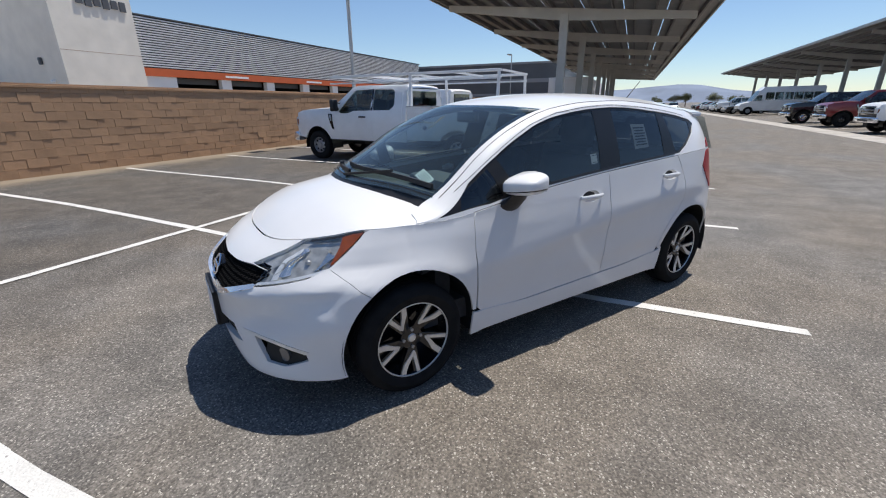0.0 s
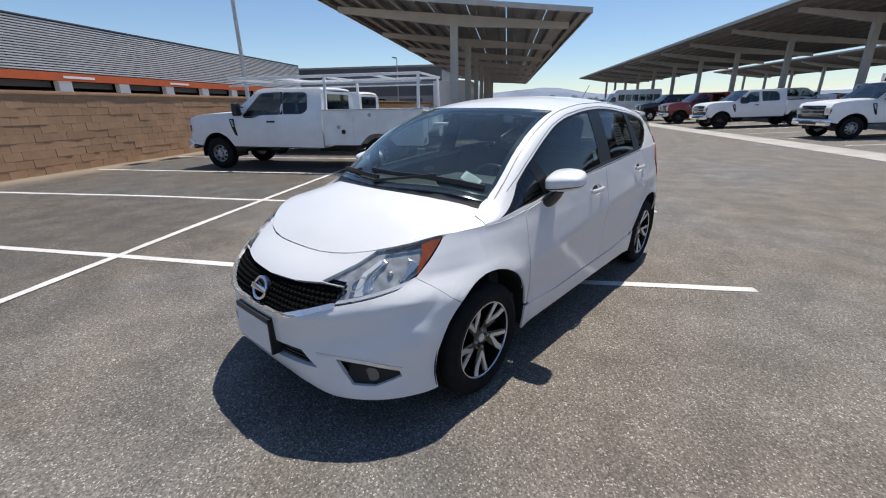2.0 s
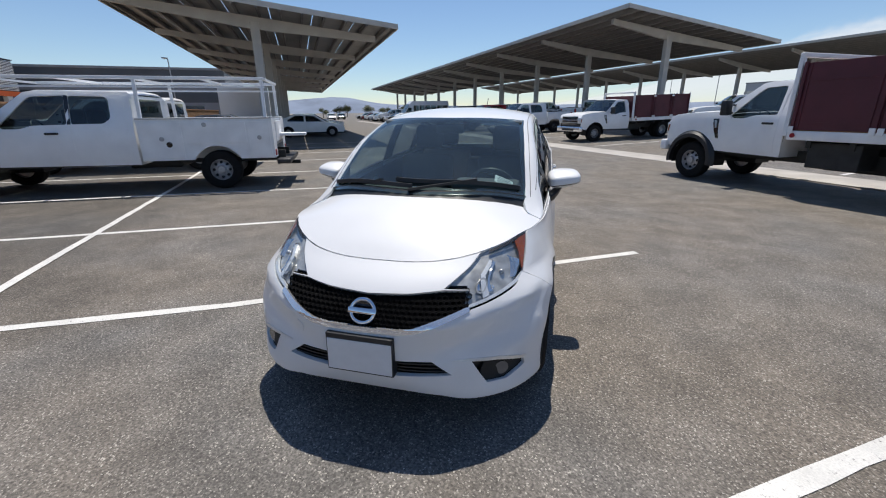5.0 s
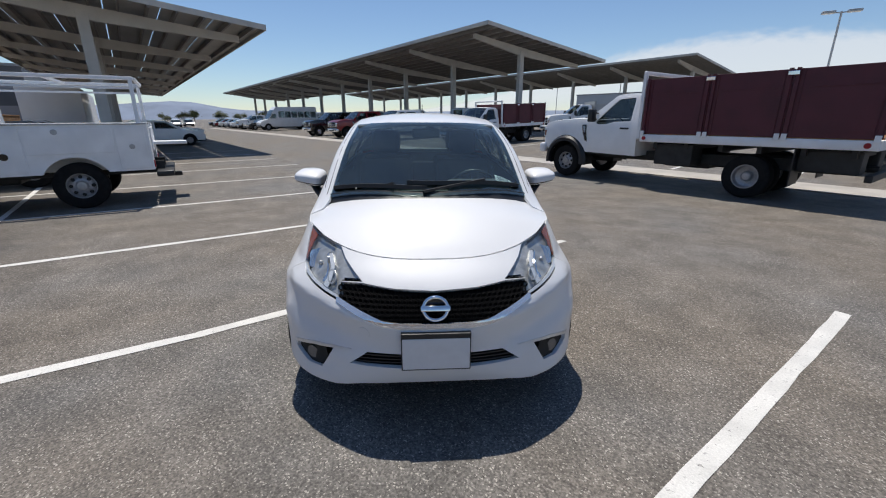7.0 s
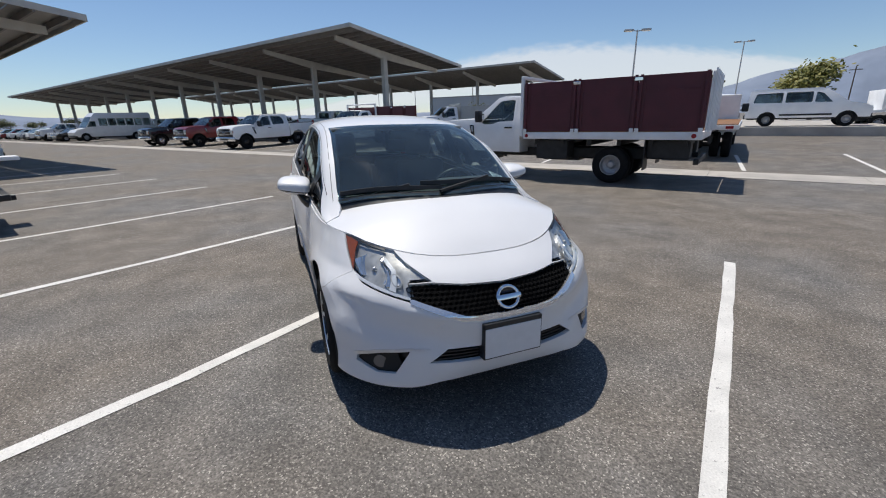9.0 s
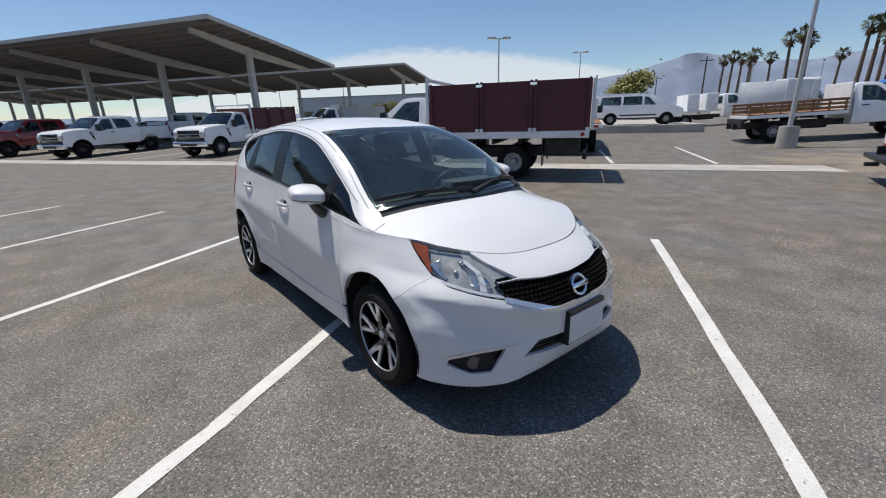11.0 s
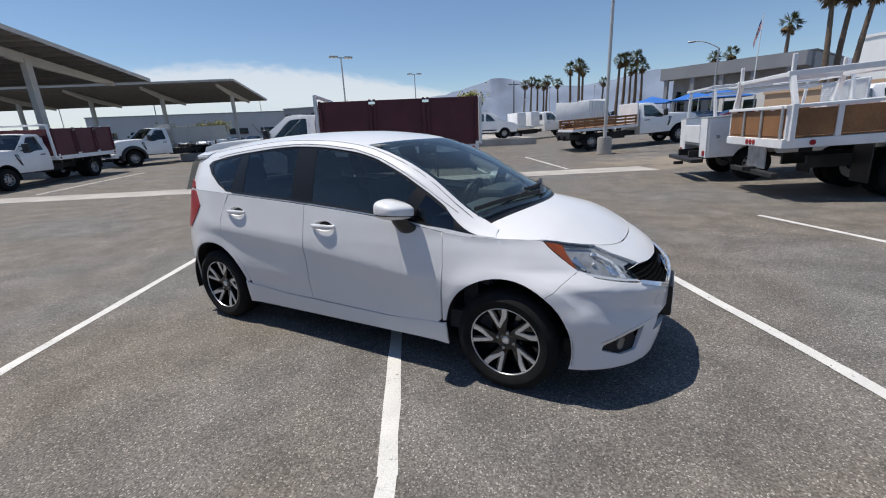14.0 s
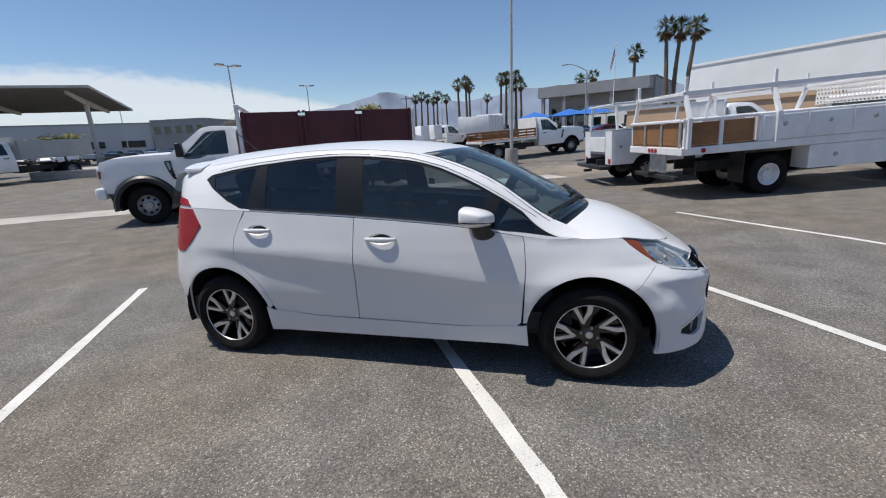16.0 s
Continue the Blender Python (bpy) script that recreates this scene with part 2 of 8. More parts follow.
def glass(name, tint, rough=0.03, veil=0.0, f0=0.085):
    """Thin glass: a clear tinted pane with a mirror-like surface by Fresnel."""
    m = bpy.data.materials.new(name)
    m.use_nodes = True
    nt = m.node_tree
    nt.nodes.remove(nt.nodes["Principled BSDF"])
    tr, gl, mx, lw = (nt.nodes.new("ShaderNode" + k) for k in ("BsdfTransparent", "BsdfGlossy", "MixShader", "LayerWeight"))
    tr.inputs[0].default_value = (*tint, 1)
    gl.inputs["Roughness"].default_value = rough
    lw.inputs[0].default_value = 0.5
    po, ma = nt.nodes.new("ShaderNodeMath"), nt.nodes.new("ShaderNodeMath")
    po.operation, ma.operation = "POWER", "MULTIPLY_ADD"
    po.inputs[1].default_value, ma.inputs[1].default_value, ma.inputs[2].default_value = 5.0, 1 - f0, f0
    nt.links.new(lw.outputs["Facing"], po.inputs[0])
    nt.links.new(po.outputs[0], ma.inputs[0])
    nt.links.new(ma.outputs[0], mx.inputs[0])
    clear = tr.outputs[0]
    # teal diffuse veil: thin dust, plus sky reflection put into the colour
    if veil:
        df, fm = nt.nodes.new("ShaderNodeBsdfDiffuse"), nt.nodes.new("ShaderNodeMixShader")
        df.inputs[0].default_value = (0.40, 0.52, 0.48, 1)
        no, mr = nt.nodes.new("ShaderNodeTexNoise"), nt.nodes.new("ShaderNodeMapRange")
        no.inputs["Scale"].default_value, no.inputs["Detail"].default_value = 5.0, 6.0
        mr.inputs[1].default_value, mr.inputs[2].default_value = 0.3, 0.7
        mr.inputs[3].default_value, mr.inputs[4].default_value = veil * 0.6, veil * 1.4
        nt.links.new(no.outputs[0], mr.inputs[0])
        nt.links.new(mr.outputs[0], fm.inputs[0])
        nt.links.new(tr.outputs[0], fm.inputs[1])
        nt.links.new(df.outputs[0], fm.inputs[2])
        clear = fm.outputs[0]
    nt.links.new(clear, mx.inputs[1])
    nt.links.new(gl.outputs[0], mx.inputs[2])
    nt.links.new(mx.outputs[0], nt.nodes["Material Output"].inputs[0])
    return m


PAINT = material("white_car_paint", (0.755, 0.756, 0.76), 0.5, spread=0.02, scale=3, coat=0.7, fine=0.015, fine_scale=900)
TRUCK_WHITE = material("white_truck_paint", (0.86, 0.862, 0.865), 0.35, spread=0.05, scale=2.5, coat=0.5)
BED_WHITE = material("white_painted_steel", (0.84, 0.843, 0.843), 0.45, spread=0.07, scale=3, bump=0.05, bump_scale=30)
BLACK_TRIM = material("black_plastic", (0.018, 0.018, 0.02), 0.45, spread=0.2, scale=20)
GLOSS_BLACK = material("gloss_black", (0.01, 0.01, 0.012), 0.12, coat=0.5)
SEAM = material("grey_body_seam", (0.10, 0.10, 0.105), 0.7)
GAP = material("panel_gap_black", (0.012, 0.012, 0.012), 0.7)
GRILLE_BLACK = material("matt_black_grille", (0.005, 0.005, 0.0055), 0.75, spec=0.08, spread=0.1, scale=40)
PILLAR_BLACK = material("satin_black_pillar", (0.010, 0.010, 0.011), 0.38, spec=0.35, spread=0.1, scale=12)
RUBBER = material("tyre_rubber", (0.012, 0.012, 0.0125), 0.85, spec=0.2, spread=0.25, scale=14, bump=0.2, bump_scale=120)
BRIGHT_TRIM = material("bright_trim", (0.86, 0.87, 0.89), 0.12, 0.75)
SILVER = material("machined_alloy", (0.72, 0.73, 0.74), 0.32, 0.7, spread=0.06, scale=40)
STEEL = material("steel_wheel", (0.42, 0.42, 0.43), 0.42, 0.6, spread=0.15, scale=20)
CHROME = material("chrome", (0.85, 0.86, 0.88), 0.07, 1.0)
GALV = material("galvanised_steel", (0.42, 0.43, 0.44), 0.5, 0.6, spread=0.2, scale=6)
CABIN = material("dark_cabin_cloth", (0.05, 0.05, 0.053), 0.85, spread=0.2, scale=15, bump=0.2, bump_scale=300)
DASH = material("dark_dashboard", (0.07, 0.07, 0.072), 0.6, spread=0.1, scale=10)
CHASSIS = material("chassis_black", (0.02, 0.02, 0.02), 0.6, spread=0.4, scale=6)
WINDSCREEN = glass("windscreen_glass", (0.72, 0.85, 0.82), veil=0.034, f0=0.12)
SIDE_GLASS = glass("tinted_side_glass", (0.50, 0.56, 0.56), veil=0.015)
PRIVACY = glass("privacy_glass", (0.30, 0.34, 0.35))
TRUCK_GLASS = glass("truck_glass", (0.35, 0.42, 0.42))
LENS = glass("clear_lamp_lens", (0.96, 0.97, 0.97), f0=0.05)
LAMP_CHROME = material("lamp_chrome", (0.80, 0.80, 0.79), 0.16, 0.9, spread=0.1, scale=30)
LAMP_DARK = material("grey_lamp_housing", (0.46, 0.46, 0.45), 0.32, 0.45, spread=0.3, scale=22)
AMBER = material("amber_reflector", (0.30, 0.062, 0.009), 0.3, coat=0.25, spread=0.2, scale=40)
RED_LAMP = material("red_tail_lamp", (0.32, 0.003, 0.010), 0.35, coat=0.2, spread=0.1, scale=30)
LAMP_SILVER = material("lamp_reflector", (0.78, 0.79, 0.80), 0.28, 0.3, spread=0.12, scale=18)
PAPER = material("paper_sticker", (0.75, 0.76, 0.76), 0.6, spread=0.04, scale=30)
INK = material("dark_ink", (0.06, 0.06, 0.07), 0.7)
CONCRETE = material("pale_concrete", (0.42, 0.39, 0.35), 0.85, spread=0.18, scale=1.2, bump=0.3, bump_scale=60, fine=0.12, fine_scale=90)
RED_STAKE = material("maroon_painted_panel", (0.088, 0.014, 0.023), 0.5, spread=0.18, scale=2.5, fine=0.08, fine_scale=60)
CANOPY_STEEL = material("cream_painted_steel", (0.52, 0.50, 0.46), 0.55, spread=0.08, scale=1.5)
CANOPY_DECK = material("canopy_panel_underside", (0.36, 0.35, 0.33), 0.5, 0.2, spread=0.15, scale=0.6)
PURLIN = material("dark_purlin", (0.20, 0.19, 0.18), 0.6, spread=0.1, scale=2)
SOLAR = material("solar_panel", (0.012, 0.016, 0.035), 0.15, coat=0.6)
BLOCK = material("tan_concrete_block", (0.43, 0.265, 0.155), 0.9, spread=0.16, scale=1.6, bump=0.6, bump_scale=60, fine=0.2, fine_scale=110, random_value=0.09)
MORTAR = material("block_mortar", (0.42, 0.262, 0.157), 0.95, spread=0.2, scale=5, bump=0.4, bump_scale=90)
PLYWOOD = material("brown_plywood", (0.26, 0.125, 0.05), 0.65, spread=0.25, scale=2.2, fine=0.15, fine_scale=40)
STUCCO = material("pale_stucco", (0.82, 0.77, 0.69), 0.9, spread=0.06, scale=0.8, bump=0.3, bump_scale=50)

# ---- ground, markings, wall ----
def asphalt_material():
    """Worn asphalt: a brown and a grey cast in patches, dark binder between stones of many shades, pale grit with
    glints put into its colour, thin scratches.
    """
    m = material("worn_asphalt", (0.179, 0.155, 0.128), 0.68, spread=0.16, scale=0.35, bump=0.9, bump_scale=70, fine=0.36, fine_scale=85, second=(0.142, 0.134, 0.124), spec=0.2)
    nt = m.node_tree
    b = nt.nodes["Principled BSDF"]
    src = b.inputs["Base Color"].links[0].from_socket
    tc = nt.nodes.new("ShaderNodeTexCoord")

    def stones(scale, lo, hi, a, z):
        vo, hs, mr = (nt.nodes.new("ShaderNode" + k) for k in ("TexVoronoi", "SeparateColor", "MapRange"))
        vo.inputs["Scale"].default_value = scale
        nt.links.new(tc.outputs["Object"], vo.inputs["Vector"])
        nt.links.new(vo.outputs["Color"], hs.inputs[0])
        for k, v in enumerate((lo, hi, a, z)):
            mr.inputs[k + 1].default_value = v
        nt.links.new(hs.outputs[0], mr.inputs[0])
        return mr
    shade = stones(105, 0.0, 1.0, 0.70, 1.30)
    tone = nt.nodes.new("ShaderNodeMix")
    tone.data_type, tone.blend_type = "RGBA", "MULTIPLY"
    tone.inputs[0].default_value = 1
    nt.links.new(src, tone.inputs[6])
    nt.links.new(shade.outputs[0], tone.inputs[7])
    # sparse pale grit; sun glints on the stones are painted in with it
    mr = stones(150, 0.90, 1.0, 0.0, 0.9)
    mx = nt.nodes.new("ShaderNodeMix")
    mx.data_type = "RGBA"
    mx.inputs[7].default_value = (0.52, 0.48, 0.42, 1)
    nt.links.new(mr.outputs[0], mx.inputs[0])
    nt.links.new(tone.outputs[2], mx.inputs[6])
    # dark drips and pale scuffs at a middle scale
    n2 = nt.nodes.new("ShaderNodeTexNoise")
    n2.inputs["Scale"].default_value, n2.inputs["Detail"].default_value = 2.3, 6
    nt.links.new(tc.outputs["Object"], n2.inputs["Vector"])
    r2 = nt.nodes.new("ShaderNodeMapRange")
    r2.inputs[1].default_value, r2.inputs[2].default_value = 0.35, 0.72
    r2.inputs[3].default_value, r2.inputs[4].default_value = 0.80, 1.20
    nt.links.new(n2.outputs[0], r2.inputs[0])
    mu = nt.nodes.new("ShaderNodeMix")
    mu.data_type, mu.blend_type = "RGBA", "MULTIPLY"
    mu.inputs[0].default_value = 1
    nt.links.new(mx.outputs[2], mu.inputs[6])
    nt.links.new(r2.outputs[0], mu.inputs[7])
    # blown sand that has settled where the gutter ends
    dist = nt.nodes.new("ShaderNodeVectorMath")
    dist.operation = "SUBTRACT"
    dist.inputs[1].default_value = (10.2, 11.2, 0)
    nt.links.new(tc.outputs["Object"], dist.inputs[0])
    squash = nt.nodes.new("ShaderNodeVectorMath")
    squash.operation = "MULTIPLY"
    squash.inputs[1].default_value = (0.20, 0.30, 0.0)
    nt.links.new(dist.outputs[0], squash.inputs[0])
    ln = nt.nodes.new("ShaderNodeVectorMath")
    ln.operation = "LENGTH"
    nt.links.new(squash.outputs[0], ln.inputs[0])
    n3 = nt.nodes.new("ShaderNodeTexNoise")
    n3.inputs["Scale"].default_value, n3.inputs["Detail"].default_value = 0.9, 8
    nt.links.new(tc.outputs["Object"], n3.inputs["Vector"])
    sm = nt.nodes.new("ShaderNodeMath")
    sm.operation = "MULTIPLY_ADD"
    sm.inputs[1].default_value = 2.2
    nt.links.new(n3.outputs[0], sm.inputs[0])
    nt.links.new(ln.outputs["Value"], sm.inputs[2])
    r3 = nt.nodes.new("ShaderNodeMapRange")
    r3.interpolation_type = "SMOOTHSTEP"
    r3.inputs[1].default_value, r3.inputs[2].default_value = 1.15, 2.0
    r3.inputs[3].default_value, r3.inputs[4].default_value = 0.75, 0.0
    nt.links.new(sm.outputs[0], r3.inputs[0])
    foot, fall, keep, most = (nt.nodes.new("ShaderNode" + k) for k in ("SeparateXYZ", "Math", "MapRange", "Math"))
    nt.links.new(tc.outputs["Object"], foot.inputs[0])
    fall.operation, most.operation = "MULTIPLY_ADD", "MAXIMUM"
    fall.inputs[1].default_value = 0.75
    nt.links.new(foot.outputs[1], fall.inputs[0])
    nt.links.new(n3.outputs[0], fall.inputs[2])
    keep.inputs[1].default_value, keep.inputs[2].default_value = -7.72, -7.18
    keep.inputs[3].default_value, keep.inputs[4].default_value = 0.7, 0.0
    nt.links.new(fall.outputs[0], keep.inputs[0])
    nt.links.new(r3.outputs[0], most.inputs[0])
    nt.links.new(keep.outputs[0], most.inputs[1])
    sd = nt.nodes.new("ShaderNodeMix")
    sd.data_type = "RGBA"
    sd.inputs[7].default_value = (0.33, 0.27, 0.20, 1)
    nt.links.new(most.outputs[0], sd.inputs[0])
    # a fresher, darker coat over the stalls by the wall
    coat, dark = nt.nodes.new("ShaderNodeMapRange"), nt.nodes.new("ShaderNodeMix")
    edge = nt.nodes.new("ShaderNodeMath")
    edge.operation = "MULTIPLY_ADD"
    edge.inputs[1].default_value = 1.6
    nt.links.new(n3.outputs[0], edge.inputs[0])
    nt.links.new(foot.outputs[1], edge.inputs[2])
    coat.interpolation_type = "SMOOTHSTEP"
    coat.inputs[1].default_value, coat.inputs[2].default_value = -3.9, -1.6
    coat.inputs[3].default_value, coat.inputs[4].default_value = 0.66, 1.0
    nt.links.new(edge.outputs[0], coat.inputs[0])
    dark.data_type, dark.blend_type = "RGBA", "MULTIPLY"
    dark.inputs[0].default_value = 1
    nt.links.new(mu.outputs[2], dark.inputs[6])
    nt.links.new(coat.outputs[0], dark.inputs[7])
    nt.links.new(dark.outputs[2], sd.inputs[6])
    nt.links.new(sd.outputs[2], b.inputs["Base Color"])
    return m


ASPHALT = asphalt_material()


def worn_paint():
    m = material("worn_white_line_paint", (0.66, 0.64, 0.60), 0.7, spread=0.1, scale=4, bump=0.5, bump_scale=90, fine=0.1, fine_scale=120)
    nt = m.node_tree
    b = nt.nodes["Principled BSDF"]
    src = b.inputs["Base Color"].links[0].from_socket
    tc = nt.nodes.new("ShaderNodeTexCoord")
    n = nt.nodes.new("ShaderNodeTexNoise")
    n.inputs["Scale"].default_value, n.inputs["Detail"].default_value, n.inputs["Roughness"].default_value = 38, 8, 0.7
    nt.links.new(tc.outputs["Object"], n.inputs["Vector"])
    r = nt.nodes.new("ShaderNodeMapRange")
    r.inputs[1].default_value, r.inputs[2].default_value = 0.60, 0.68
    nt.links.new(n.outputs[0], r.inputs[0])
    mx = nt.nodes.new("ShaderNodeMix")
    mx.data_type = "RGBA"
    mx.inputs[7].default_value = (0.14, 0.13, 0.12, 1)
    nt.links.new(r.outputs[0], mx.inputs[0])
    nt.links.new(src, mx.inputs[6])
    nt.links.new(mx.outputs[2], b.inputs["Base Color"])
    return m


LINE_PAINT = worn_paint()

bm = bmesh.new()
axis = sorted(set([-4000, -1500, -600, -250, -120] + list(range(-60, 61, 2)) + list(range(-12, 13)) + [120, 250, 600, 1500, 4000]))
grid_s = sorted(set(axis + [10.7, 12.7, 14.7, 24.7]))
vs = [[bm.verts.new((a, s, rise(a, s))) for s in grid_s] for a in axis]
for i in range(len(axis) - 1):
    for j in range(len(grid_s) - 1):
        bm.faces.new((vs[i][j], vs[i + 1][j], vs[i + 1][j + 1], vs[i][j + 1]))
setting("ground", bm, ASPHALT, "worn grey asphalt car park with pale grit", "asphalt ground", m=lot(0, 0))


def stripe(points, width, name="parking_line", z=0.005):
    """A painted line along points in the car park's axes, with slightly uneven edges."""
    rnd = random.Random(str(points[0]))
    bm = bmesh.new()
    prev = None
    for (a0, s0), (a1, s1) in zip(points, points[1:]):
        n = max(2, int(math.hypot(a1 - a0, s1 - s0) / 0.25))
        d = Vector((a1 - a0, s1 - s0)).normalized()
        for i in range(n + 1):
            t = i / n
            a, s = a0 + (a1 - a0) * t, s0 + (s1 - s0) * t
            w0, w1 = width / 2 + rnd.uniform(-0.006, 0.006), width / 2 + rnd.uniform(-0.006, 0.006)
            row = [bm.verts.new((a - d.y * w0, s + d.x * w0, rise(a, s) + z)), bm.verts.new((a + d.y * w1, s - d.x * w1, rise(a, s) + z))]
            if prev:
                bm.faces.new((prev[0], prev[1], row[1], row[0]))
            prev = row
    return setting(name, bm, LINE_PAINT, "worn white painted parking line on asphalt", "parking line", m=lot(0, 0))


STALLS = [
    [(5.48, 2.46), (5.68, 0.0), (5.74, -3.95), (5.5, -10.85)],
    [(2.645, 2.155), (2.70, -1.5), (2.62, -3.95), (2.3, -10.85)],
    [(-0.02, 2.10), (0.03, -2.0), (-0.10, -4.0), (-0.2, -6.0), (-0.42, -10.85)],
    [(-2.81, 2.21), (-2.80, -1.1), (-2.93, -4.8), (-3.08, -7.4), (-3.4, -10.85)],
    [(-5.75, 2.38), (-5.74, -1.0), (-5.98, -5.7), (-6.4, -10.85)],
    [(-8.55, 2.33), (-8.68, -1.4), (-9.3, -10.85)],
    [(-11.5, 2.36), (-11.6, -1.4), (-12.2, -10.85)],
    [(-14.3, 2.3), (-14.4, -3.5), (-15.0, -10.85)],
    [(-17.1, 2.3), (-17.2, -3.5), (-17.8, -10.85)],
    [(-19.9, 2.3), (-20.0, -3.5), (-20.6, -10.85)],
]
for way in STALLS:
    stripe(way, 0.093)
stripe([(6.2, -3.90), (1.6, -3.93), (-1.5, -3.99), (-24.0, -4.05)], 0.093, z=0.008)
for a, e in ((-3.0, 14.6), (-0.15, 14.6), (2.65, 14.6), (5.5, 15.6)):
    stripe([(a, 10.9), (a - 0.3, e)], 0.105)
for i in range(9):
    stripe([(-12.5 - i * 3.0, 11.2), (-12.5 - i * 3.0, 17.0)], 0.1)

# concrete gutter across the aisle
bm = bmesh.new()
for i in range(30):
    a0 = 7.9 - i * 3.0
    box(bm, a0 - 2.992, a0, 9.3, 10.62, -0.1, 0.012, 0.004, seg=1)
setting("gutter", bm, CONCRETE, "pale concrete gutter strip across the asphalt aisle", "gutter", m=lot(0, 0))

# raised concrete platform
bm = bmesh.new()
box(bm, -14, 7.9, 23.2, 23.5, 0.2, 0.80, 0.02)
box(bm, -14, 7.9, 23.5, 60, 0.2, 0.765, 0.0)
box(bm, 7.6, 7.9, 23.5, 60, 0.2, 0.80, 0.02)
setting("platform", bm, CONCRETE, "low raised concrete platform with a kerb wall", "concrete platform", m=lot(0, 0))


def canopy(a0, a1, s0, s1, z0, z1, cs, label, pitch=8.3, first=2.2):
    """A long solar roof on a row of columns: high edge s0 at z0, low edge s1 at z1."""
    ob = thing("carport", lot(0, 0), label, "solar carport", "solar carports")
    slope = (z1 - z0) / (s1 - s0)

    def z(s):
        return z0 + (s - s0) * slope
    bm = bmesh.new()
    rows = 7
    ds = (s1 - s0) / rows
    na = int((a0 - a1) / 1.1)
    for r in range(rows):
        for i in range(na):
            aa = a0 - i * 1.1
            p, q = s0 + r * ds + 0.012, s0 + (r + 1) * ds - 0.03
            m = Matrix.Translation((0, 0, 0))
            vs = [bm.verts.new(v) for v in ((aa - 1.085, p, z(p)), (aa, p, z(p)), (aa, q, z(q)), (aa - 1.085, q, z(q)),
                                             (aa - 1.085, p, z(p) - 0.04), (aa, p, z(p) - 0.04), (aa, q, z(q) - 0.04), (aa - 1.085, q, z(q) - 0.04))]
            for f in ((0, 1, 2, 3), (7, 6, 5, 4), (0, 4, 5, 1), (2, 6, 7, 3), (1, 5, 6, 2), (0, 3, 7, 4)):
                fc = bm.faces.new([vs[k] for k in f])
                fc.material_index = 0 if f == (0, 1, 2, 3) else 1
    part("solar_deck", bm, [SOLAR, CANOPY_DECK], ob, "rows of solar panels with pale undersides")
    bm = bmesh.new()
    for e, sgn in ((s0, -1), (s1, 1)):
        box(bm, a1, a0, e - 0.03, e + 0.03, z(e) - 0.2, z(e) + 0.03)
    part("fascia", bm, CANOPY_STEEL, ob, "pale steel edge trim")
    for e in (a0, a1):
        bm = bmesh.new()
        bar(bm, (e, s0, z(s0) - 0.09), (e, s1, z(s1) - 0.09), 0.05, 0.22)
        part("end_trim", bm, CANOPY_STEEL, ob)
    n = 14
    for i in range(n):
        s = s0 + 0.5 + i * (s1 - s0 - 1.0) / (n - 1)
        bm = bmesh.new()
        box(bm, a1, a0, s - 0.04, s + 0.04, z(s) - 0.27, z(s) - 0.045)
        part("purlin", bm, PURLIN, ob)
    i = 0
    a = a0 - first
    while a > a1:
        bm = bmesh.new()
        d = 0.42
        vs = []
        sa, sb = s0 + 0.7, s1 - 0.7
        for x in (-0.11, 0.11):
            for s, dep in ((sa, 0.28), (cs - 0.6, d + 0.1), (cs + 0.6, d + 0.1), (sb, 0.28)):
                vs += [bm.verts.new((a + x, s, z(s) - 0.27)), bm.verts.new((a + x, s, z(s) - 0.27 - dep))]
        for k in range(3):
            p = 2 * k
            bm.faces.new([vs[p], vs[p + 1], vs[p + 3], vs[p + 2]])
            bm.faces.new([vs[p + 8], vs[p + 10], vs[p + 11], vs[p + 9]])
            bm.faces.new([vs[p], vs[p + 2], vs[p + 10], vs[p + 8]])
            bm.faces.new([vs[p + 1], vs[p + 9], vs[p + 11], vs[p + 3]])
        bm.faces.new([vs[0], vs[8], vs[9], vs[1]])
        bm.faces.new([vs[6], vs[7], vs[15], vs[14]])
        bmesh.ops.recalc_face_normals(bm, faces=bm.faces)
        part("beam", bm, CANOPY_STEEL, ob)
        g = rise(a, cs)
        part("column", boxed(a - 0.16, a + 0.16, cs - 0.2, cs + 0.2, g, z(cs) - 0.5, 0.015), CANOPY_STEEL, ob)
        lt = bmesh.new()
        tube(lt, (a, cs, g), (a, cs, g + 0.75), 0.36, 0.36, 20)
        part("footing", lt, CONCRETE, ob)
        a -= pitch
    return ob


canopy(-18.0, -86.0, -9.6, 3.6, 6.8, 5.45, -2.8, "pale steel solar carport over the stalls")
canopy(-18.6, -110.0, 17.3, 30.0, 7.32, 5.95, 22.6, "long pale steel solar carport with parked trucks below")
canopy(-19.6, -110.0, 47.6, 58.0, 7.95, 6.55, 52.0, "far pale steel solar carport behind the nearer one")

# tan block wall behind the stalls: courses of split blocks over a mortar core
WALL_S, WALL_H = -11.35, 1.9
wall = setting("wall_south", boxed(-62, 26, WALL_S - 0.19, WALL_S - 0.004, -0.1, WALL_H - 0.01), MORTAR, "tan concrete block garden wall beside the stalls", "block wall", m=lot(0, 0))

